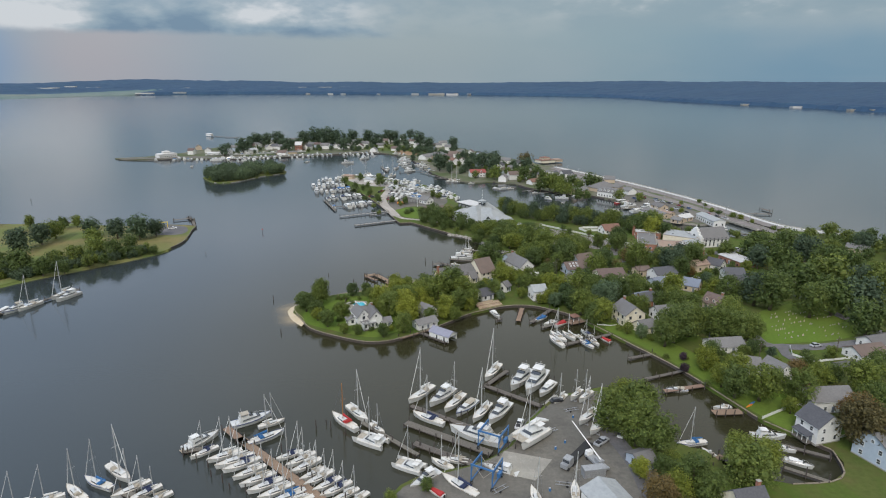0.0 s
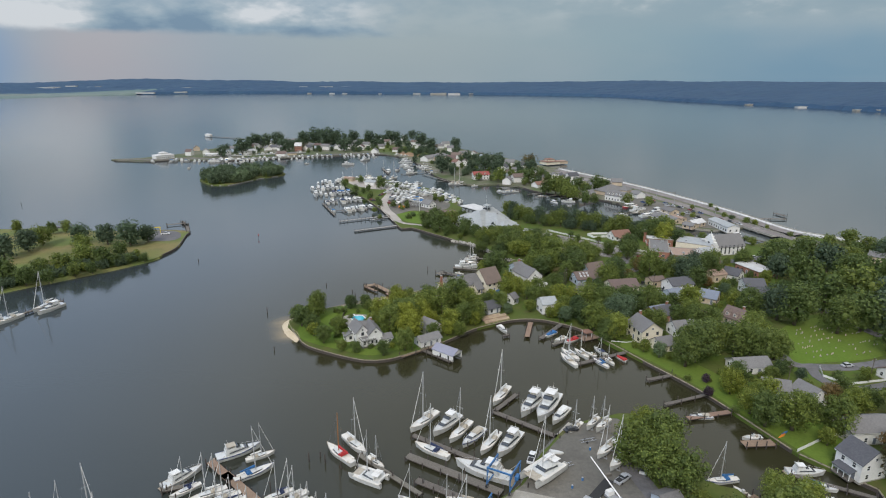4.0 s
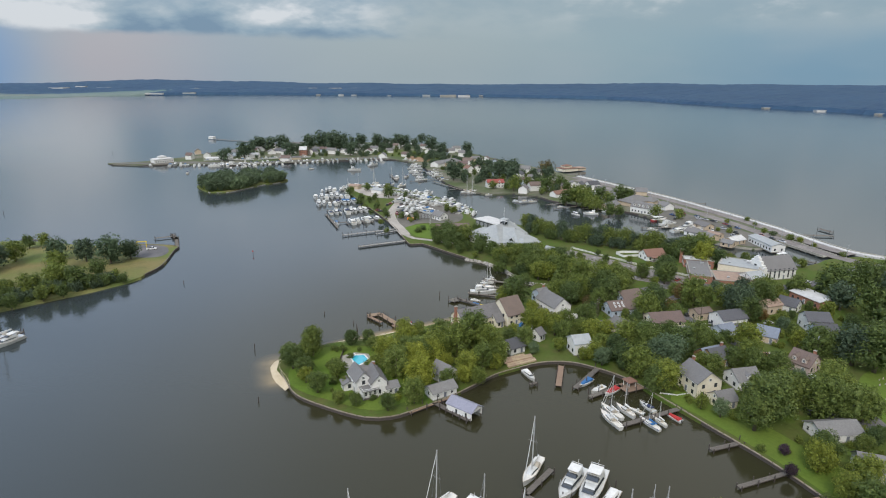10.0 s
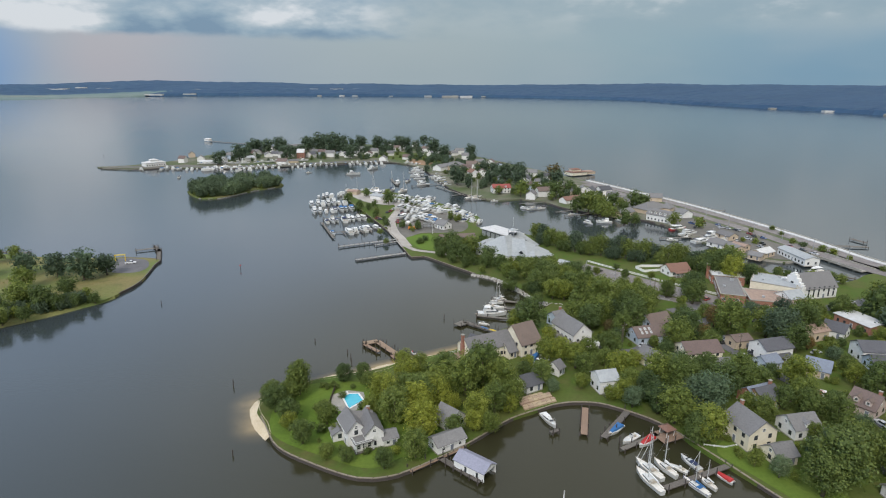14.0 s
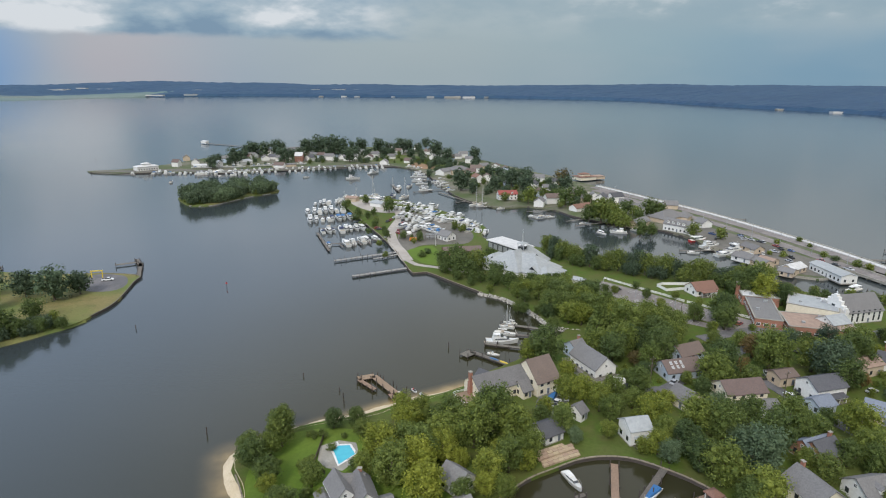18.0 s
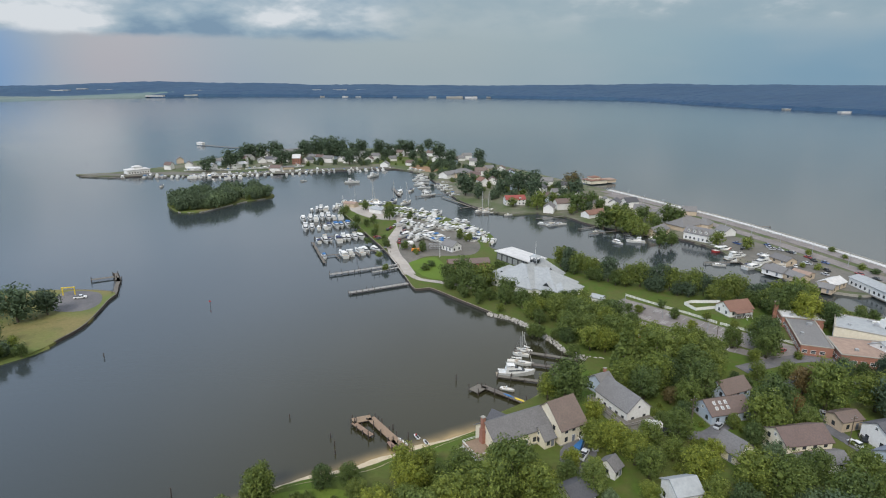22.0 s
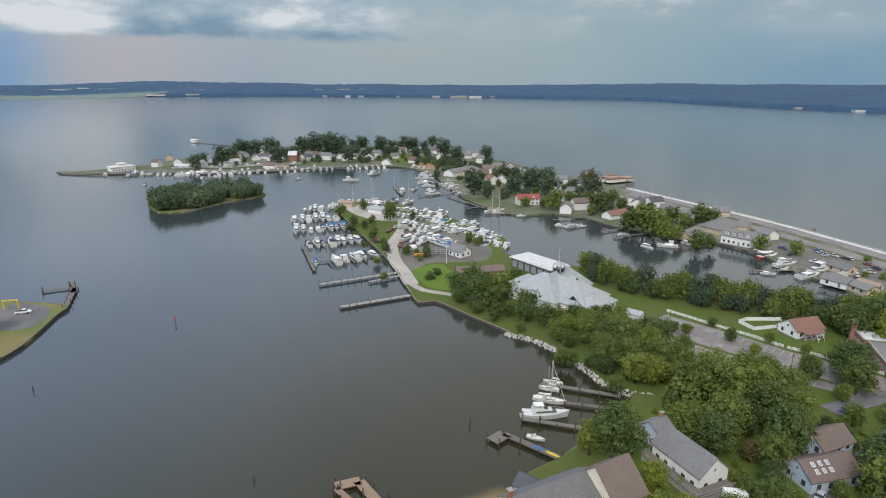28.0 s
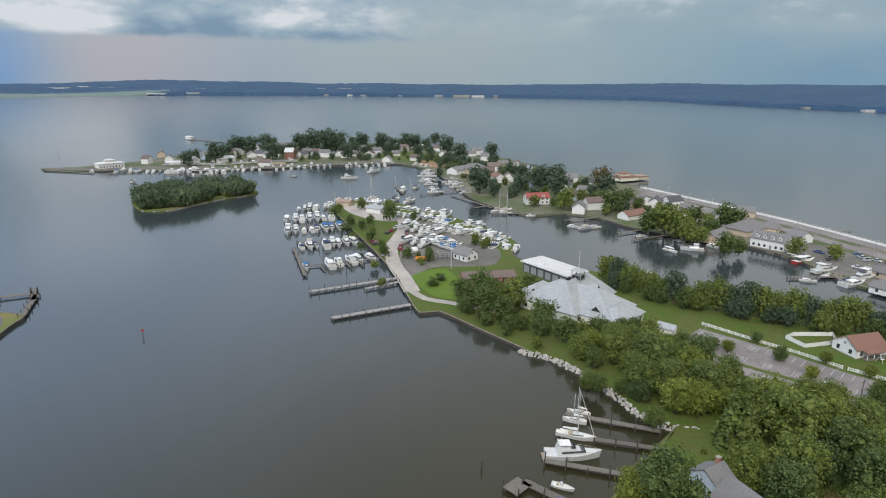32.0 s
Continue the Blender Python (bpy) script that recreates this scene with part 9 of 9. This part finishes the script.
tree(140.7, 394.6, 8.3, "dark")
tree(133.1, 394.3, 6.8, "dark")
tree(147.9, 382.3, 6.1, "dark")
tree(51.4, 157.2, 7.3, "green")
tree(56.6, 149.8, 8, "green")
tree(60.2, 145.8, 7, "green")
tree(79.2, 129.9, 7.5, "light")
tree(81.9, 140.7, 5.4, "light")
tree(88.6, 138.7, 5.1, "light")
tree(65.2, 130.4, 5.7, "green")
tree(53.2, 135.1, 3.4, "light")
tree(54, 123.2, 5.4, "red")
tree(67.3, 124.9, 4.9, "green")
tree(59.8, 127, 4.3, "green")
tree(63.7, 140.8, 2.5, "light")
tree(98.2, 176.8, 6.4, "green")
tree(105.5, 174.9, 7.3, "green")
tree(97.1, 184.1, 4.8, "green")
tree(96.6, 196.6, 5, "green")
tree(125.3, 222.3, 6.5, "light")
tree(118.7, 222.2, 7.2, "light")
tree(117.5, 172.8, 6.6, "green")
tree(125.8, 189.7, 4.3, "red")
tree(120.5, 148.5, 8.9, "red")
tree(126.8, 159.3, 6.4, "red")
tree(137.6, 167.2, 5.9, "green")
tree(129.3, 182.7, 5.6, "green")
tree(142.2, 179.5, 7.1, "green")
tree(155.9, 190.2, 6.1, "dark")
tree(151.8, 255.5, 10.5, "dark")
tree(172.7, 269.4, 11.2, "green")
tree(147.2, 261.1, 9.0, "dim")
tree(164.9, 246.5, 8.9, "dark")
tree(182.5, 301.3, 10.4, "green")
tree(211, 328.7, 9.4, "dim")
tree(186.8, 332.4, 9.9, "green")
tree(190.5, 276.4, 11.7, "dark")
tree(176.3, 249.2, 10.2, "green")
tree(187.2, 246.9, 10.8, "dim")
tree(211.7, 270, 9.0, "dark")
tree(175.7, 226, 9.1, "green")
tree(208.4, 343.6, 8.7, "green")
tree(211, 312.7, 9.2, "green")
tree(258.1, 348.7, 7.6, "dim")
tree(140, 317.3, 7.6, "dark")
tree(89, 216.2, 7.2, "dark")
tree(-3.8, 129.7, 2.2, "light")
tree(-12.8, 124, 2.4, "light")
tree(91.6, 203.9, 1.9, "purple")
tree(44.3, 383.1, 6.7, "green")
tree(35.1, 394.4, 5.4, "green")
tree(22.7, 387.2, 4.6, "green")
tree(12.6, 404.4, 4.8, "green")
tree(9.5, 394.3, 2.4, "green")
tree(-0.3, 416.6, 5.8, "green")
tree(-6.6, 412.6, 3.0, "green")
tree(-10.3, 431, 4.9, "green", far=True)
tree(-3.6, 434.8, 5.8, "green", far=True)
tree(13, 444.9, 5.2, "green", far=True)
tree(8.1, 440.9, 4.2, "green", far=True)
tree(29.9, 366.2, 2.4, "dark")
tree(35.9, 365.7, 6.1, "dark")
tree(42.2, 365.8, 6.2, "dark")
tree(50.8, 372.5, 6.5, "green")
tree(42.1, 356.3, 5.5, "light")
tree(34.1, 349.2, 3.2, "dark")
tree(47.5, 354.9, 5.6, "green")
tree(35.7, 375.9, 4.6, "light")
tree(55.1, 363.1, 6.3, "green")
tree(62.3, 372.5, 5.2, "dark")
tree(51.8, 342, 6.9, "conifer")
tree(62.2, 341.1, 8.9, "light")
tree(74.8, 354.8, 6.3, "green")
tree(73.8, 343.4, 6.7, "green")
tree(71.7, 333.4, 7, "dark")
tree(87.1, 349.1, 5.3, "green")
tree(20.2, 318.3, 5.2, "green")
tree(47.4, 326.1, 5.7, "green")
tree(61.6, 328.3, 6, "dark")
tree(79.4, 333.6, 5.9, "green")
tree(-61.5, 577.1, 6, "green", far=True)
tree(-98.6, 582.9, 4.4, "green", far=True)
tree(-83.4, 560, 4.1, "green", far=True)
tree(-75.4, 553.3, 3.4, "green", far=True)
tree(-85, 609.8, 3.8, "green", far=True)
tree(-66.2, 526.7, 3.4, "green", far=True)
tree(-54.7, 498.9, 3.4, "green", far=True)
tree(-42.9, 494.7, 3.4, "green", far=True)
tree(-31.5, 490.7, 3.3, "green", far=True)
tree(-35.1, 484.3, 2.4, "light", far=True)
tree(-9, 521.4, 2.7, "green", far=True)
tree(-4.6, 516.1, 2.7, "dark", far=True)
tree(-45.1, 551.7, 2.7, "green", far=True)
tree(20.9, 367.5, 3.4, "green")

tree(-57.1, 262.1, 5.3, "dark", 1.25)
tree(-65.1, 257.9, 4.0, "light")
tree(-56.1, 245.4, 4.3, "green")
tree(-44.3, 244.8, 4.1, "green")
tree(-34.6, 267.6, 3.4, "dark")
tree(-23.1, 275.2, 5.6, "green")
tree(-16.5, 256.2, 6.4, "light")
tree(-14.6, 239.4, 6.2, "light")
tree(-8.1, 272.6, 6.1, "green")
tree(-10.6, 256.5, 5.3, "light")
tree(5.6, 242.3, 3.5, "green")
tree(14.2, 258.9, 5.0, "green")
tree(12.3, 253.4, 3.4, "green")
tree(21.6, 282.1, 3.4, "green")
tree(32.1, 304.7, 4.2, "green")
tree(41.5, 279.0, 5.0, "green")
tree(38.5, 269.7, 3.2, "green")
tree(26.5, 277.3, 3.8, "light")
tree(28.1, 266.8, 2.8, "blue")
tree(52.5, 303.1, 3.0, "dark")
tree(46.4, 262.4, 2.8, "green")
tree(52.5, 258.0, 4.1, "blue")
tree(75.9, 294.7, 4.0, "dark")
tree(75.2, 273.9, 5.9, "green")
tree(83.8, 277.7, 5.6, "green")
tree(74.3, 263.2, 5.2, "blue")
tree(65.1, 257.7, 4.0, "dark")
tree(99.8, 269.7, 4.3, "green")
tree(115.8, 277.4, 3.1, "light")
tree(101.4, 258.3, 4.4, "green")
tree(108.0, 260.2, 5.5, "green")
tree(100.8, 241.2, 3.1, "dark")
tree(114.8, 240.2, 4.0, "green")
tree(112.9, 232.1, 3.9, "green")
tree(134.9, 275.5, 4.4, "green")
tree(87.9, 308.1, 7.7, "dark")
tree(94.8, 301.9, 4.6, "light")
tree(100.9, 347.1, 3.3, "green")
tree(111.2, 365.0, 6.3, "dark")
tree(98.4, 360.9, 4.7, "dark")
tree(139.0, 332.0, 6.0, "dim")
tree(146.3, 402.3, 8.5, "light")
tree(133.4, 400.4, 6.5, "dark")
tree(150.5, 390.2, 4.5, "dark")
tree(78.2, 348.5, 5.9, "green")
tree(134.1, 302.9, 3.3, "red")
tree(192.0, 348.9, 7.4, "dark")
tree(167.4, 309.5, 4.2, "green")
tree(33.1, 384.4, 6.3, "dark")
tree(59.2, 359.0, 3.3, "conifer", 1.30)
tree(83.8, 358.2, 5.2, "dark")
tree(59.7, 317.0, 3.3, "red")
tree(29.7, 291.7, 4.6, "green")
tree(110.8, 358.9, 7.4, "dark")
tree(86.3, 314.2, 2.8, "green")
tree(96.5, 312.0, 3.8, "red")
tree(114.5, 328.5, 5.1, "green")
tree(61.5, 287.7, 3.2, "light")
tree(50.3, 286.7, 3.8, "green")
tree(141.7, 410.1, 6.6, "dark")
tree(140.9, 385.8, 7.5, "light")
tree(126.9, 410.7, 3.3, "dark")
tree(-15.1, 438.1, 5.1, "green")
tree(-6.9, 442.0, 6.4, "green")
tree(13.2, 411.2, 6.2, "green")
tree(20.1, 399.7, 5.5, "green")
tree(67.7, 396.2, 2.6, "green")
tree(23.5, 366.0, 3.3, "green")
tree(122.6, 234.9, 7.9, "light")
tree(100.3, 200.3, 5.5, "green")
tree(104.9, 189.3, 5.6, "green")
tree(114.8, 182.5, 4.3, "green")
tree(60.3, 160.4, 7.9, "green")
tree(58.8, 169.8, 5.5, "green")
tree(80.8, 136.4, 4.5, "green")
tree(59.3, 134.8, 3.9, "green")
tree(111.5, 167.2, 3.2, "green")
tree(88.2, 194.5, 2.1, "purple")
tree(215.3, 300.2, 9.9, "green")
tree(206.9, 277.2, 8.6, "dim")
tree(96.4, 268.0, 5.9, "green")
tree(149.3, 206.2, 3.0, "green")
tree(134.5, 196.1, 3.7, "green")
tree(-205.1, 336.5, 6.8, "light")
tree(-191.9, 333.4, 6.8, "green")
tree(-211.0, 324.5, 5.9, "dark")
tree(-226.9, 302.6, 8.0, "green")
tree(-214.0, 300.6, 6.1, "green")
tree(-218.5, 321.0, 4.6, "dark")
tree(-204.6, 303.9, 4.3, "green")
tree(-197.9, 315.4, 4.5, "dark")
tree(-186.1, 334.0, 4.1, "green")
tree(-180.2, 338.3, 3.4, "green")
tree(-173.6, 341.8, 3.1, "green")
tree(-191.5, 320.3, 3.9, "green")
tree(54.0, 268.2, 4.6, "green")

# waterside hedge of trees along the channel
rng = random.Random(33)
hedge = smooth_line([(48, 466), (56, 456), (66, 445), (88, 432), (110, 421), (134, 412), (150, 404)], 4.6, False)
for x, y, r in ((71.9, 394.9, 1.7), (84.8, 403, 1.6), (86.3, 389.7, 1.9), (99.8, 388.5, 1.7), (88.9, 377.1, 1.8), (100, 365, 1.7), (108, 380, 1.5)):
    tree(x, y, r * 1.5, "green", 0.95)
for x, y, r, tone in ((-8.6, 523, 3.2, "dark"), (-2.3, 517, 2.8, "dark"), (-31.9, 498, 2.6, "green"), (-37.1, 494, 1.8, "green"), (-42.3, 497, 1.8, "light"), (-98, 598, 3.0, "dark"), (-64.6, 598, 4.4, "dark"), (-46.6, 579, 3.0, "green"), (-87, 622, 2.8, "dark"), (-57.3, 510, 2.6, "green"), (-67, 541, 2.4, "dark"), (-72, 563, 3.2, "green")):
    tree(x, y, r, tone, 1.25)
for i, (x, y) in enumerate(hedge):
    tree(x + rng.uniform(-0.8, 0.8), y - 2 + rng.uniform(-1, 1), rng.uniform(4.2, 6.0), rng.choice(("dark", "dark", "dim")), rng.uniform(1.05, 1.45), True)
    if i % 3:
        tree(x - 2.5 + rng.uniform(-0.8, 0.8), y - 6 + rng.uniform(-1, 1), rng.uniform(3.0, 4.4), rng.choice(("dark", "dim", "green")), 1.1, True)
for x, y, r in ((222, 503, 2.4), (221, 488, 2.0), (217, 466, 2.6), (219, 458, 2.4), (225, 447, 3.0), (229, 442, 2.6), (231, 430, 2.0), (236, 408, 2.2), (204, 496, 2.2), (192, 465, 2.6), (186, 470, 2.0), (-42.5, 261, 1.5), (-33.5, 256, 2.2), (-34.5, 253, 2.0), (-22, 231, 1.6), (-45, 241, 1.8), (-41, 232, 1.6), (-30, 230.5, 1.3), (-26, 231, 1.3), (93, 185, 1.6), (99, 178, 1.5), (104, 184, 2.2), (86, 206, 1.5), (110, 160, 1.6),
                (118, 165, 2.0), (140, 207, 2.4), (148, 206, 2.0), (60, 138, 2.0), (64, 143, 2.2), (70, 140, 2.0), (-50, 455, 1.6), (-57, 480, 1.8), (-68, 510, 2.0), (-76, 530, 2.2), (-84, 550, 2.4), (-28, 455, 2.0), (-25, 462, 1.8), (120, 352, 2.0), (190, 398, 2.5), (200, 396, 2.2)):
    bush(x, y, r * (1.4 if y > 440 and x < 0 else 1.0), rng.choice(("green", "light", "dark")))
TOWN = [(44, 268), (62, 254), (80, 222), (100, 190), (128, 198), (128, 262), (172, 276), (232, 380), (196, 352), (150, 340), (120, 342), (92, 336), (60, 326), (44, 340), (34, 330)]
ROADS = [(43, 300), (53, 301), (64, 299), (76, 309), (88, 318), (104, 330), (122, 345), (100, 316), (104, 302), (108, 290), (114, 276), (125, 258), (130, 238), (94, 342), (121, 352), (140, 349), (172, 350), (200, 362), (215, 373), (179, 255), (181, 247), (186, 229), (80, 405), (95, 390), (105, 375), (115, 362), (70, 395), (85, 380), (96, 366)]
TAKEN += [(x, y, 3.5) for x, y in ROADS] + [(155, 240, 18), (150, 230, 13), (168, 250, 14), (174, 238, 9), (163, 228, 9), (181, 262, 5), (178, 272, 5), (96, 186, 12), (84, 212, 8), (104, 172, 8), (40, 268, 5), (24, 262, 7), (86, 232, 5), (176, 320, 9), (186, 318, 9), (168, 326, 7), (120, 342, 7), (150, 338, 7)]
TAKEN += [(x, y, 5.0) for x, y in [(-10, 244), (-8, 283), (79, 274), (80, 312), (94, 280), (96, 256), (123, 272), (126, 291), (127, 246), (146, 400), (150, 319), (158, 309), (165, 217), (214, 300), (218, 288), (249, 322)]]        # open yards between the houses
thicket("undergrowth", TOWN, 260, 0.7, 1.7, ("green",), 51, "garden shrubs and undergrowth between the houses", LAND - 0.2)
thicket("undergrowth", [(-58, 240), (-30, 226), (-4, 240), (14, 262), (18, 282), (-20, 284), (-54, 268)], 40, 0.6, 1.4, ("dark",), 52, "low garden shrubs on the point", LAND - 0.2)
grove(TOWN, 0.75, 2.2, 3.8, ("green", "green", "dark", "dark", "blue"), 1, most=64)
grove([(176, 274), (198, 210), (330, 215), (340, 328), (292, 356), (268, 386), (236, 378), (200, 345)], 0.55, 4.0, 6.8, ("green", "dark", "green", "dark"), 2, True, most=100)
grove([(112, 112), (230, 100), (230, 205), (190, 205), (150, 196), (122, 178)], 0.6, 3.0, 5.5, ("green", "dark", "green", "red"), 3, most=22)
grove([(44, 357), (52, 353), (65, 362), (61, 375), (55, 391), (48, 408), (36, 406), (17, 404), (29, 392), (39, 375)], 0.5, 3.2, 4.8, ("green", "green", "dark"), 4, most=60)
grove([(-30, 240), (-4, 250), (14, 262), (20, 278), (0, 288), (-22, 278), (-34, 266)], 0.5, 3.0, 4.4, ("light", "light", "green"), 5, most=14)
grove([(-10, 412), (8, 404), (4, 420), (-2, 430), (-20, 440), (-16, 428)], 0.6, 2.6, 3.6, ("green",), 6, True, most=6)
grove([(126, 395), (150, 398), (185, 392), (198, 384), (180, 378), (150, 388)], 0.6, 2.6, 4.0, ("green", "dark"), 16, True, most=10)
tree(-5.5, 240.5, 3.6, "light")
tree(0.5, 243, 3.6, "light")
for x, y, r in ((-222, 304, 4.5), (-213, 314, 4.2), (-204, 327, 3.8), (-193, 339, 3.4), (-236, 301, 5.0), (-233, 313, 4.8), (-223, 323, 4.4), (-246, 297, 5.2), (-259, 301, 5.0), (-214, 334, 4.0)):
    tree(x, y, r, "green", 1.0, True)
# western point
TAKEN += [(-190, 402, 12), (-228, 372, 10), (-262, 366, 10), (-205, 384, 8)]
grove([(-420, 300), (-330, 262), (-250, 280), (-236, 296), (-240, 330), (-420, 340)], 0.6, 3.4, 5.4, ("green", "dark", "green", "blue"), 7, True, most=24)
grove([(-250, 400), (-330, 400), (-420, 396), (-420, 420), (-330, 412), (-260, 412)], 0.6, 4.0, 6.2, ("green", "dark", "light"), 8, True, 1.1, most=14)
thicket("scrub", [(-330, 268), (-232, 292), (-204, 318), (-180, 344), (-178, 352), (-196, 340), (-226, 312), (-330, 300)], 60, 1.8, 3.2, ("green",), 9, "tangled green scrub along the bank", LAND - 0.5, False)
thicket("scrub", [(-236, 294), (-206, 318), (-183, 342), (-186, 350), (-212, 331), (-242, 306)], 46, 1.6, 3.0, ("dark",), 19, "tangled green scrub along the bank", LAND - 0.6, False)
BANK = [(-226, 289), (-217, 300), (-198, 319), (-180, 339), (-174, 346), (-182, 351), (-205, 332), (-222, 317), (-238, 300)]
thicket("scrub", BANK, 80, 1.6, 3.4, ("dim",), 91, "dense grey-green scrub along the bank", LAND - 0.6, False)
thicket("scrub", BANK, 50, 1.2, 2.6, ("green",), 92, "low bright scrub along the bank", LAND - 0.6, False)
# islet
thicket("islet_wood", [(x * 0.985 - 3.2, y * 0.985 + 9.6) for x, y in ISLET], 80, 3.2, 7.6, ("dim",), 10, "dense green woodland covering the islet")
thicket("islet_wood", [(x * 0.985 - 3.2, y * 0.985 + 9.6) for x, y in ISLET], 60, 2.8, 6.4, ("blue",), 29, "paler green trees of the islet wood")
thicket("islet_edge", ISLET, 50, 1.8, 3.4, ("green",), 11, "green scrub round the islet", LAND - 0.8)
# island groves
VILLAGE = [(-300, 830), (-250, 838), (-150, 866), (-90, 868), (-50, 850), (-20, 760), (0, 690), (30, 630), (60, 625), (90, 600), (130, 560), (150, 580), (110, 670), (60, 760), (10, 860), (-40, 930), (-120, 985), (-260, 960), (-322, 900)]
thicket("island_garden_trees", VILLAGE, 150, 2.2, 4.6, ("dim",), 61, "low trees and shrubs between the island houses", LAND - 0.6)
thicket("island_garden_trees", VILLAGE, 90, 1.8, 4.0, ("green",), 62, "bright green shrubs between the island houses", LAND - 0.6)
grove([(-330, 930), (-250, 900), (-150, 900), (-70, 900), (-40, 930), (-90, 1010), (-170, 1040), (-260, 1020), (-322, 975)], 0.7, 4.0, 9.5, ("dark", "dark", "green", "dark"), 12, True, 0.95, most=34)
grove([(-60, 800), (-22, 715), (0, 665), (40, 640), (90, 640), (110, 680), (60, 800), (10, 880), (-40, 880)], 0.9, 4.0, 6.5, ("dark", "green", "dark"), 13, True, most=22)
grove([(20, 620), (60, 615), (90, 590), (128, 552), (160, 560), (150, 600), (110, 660), (60, 660)], 0.9, 3.5, 5.5, ("green", "dark", "green", "light"), 14, True, most=16)
plant_far()
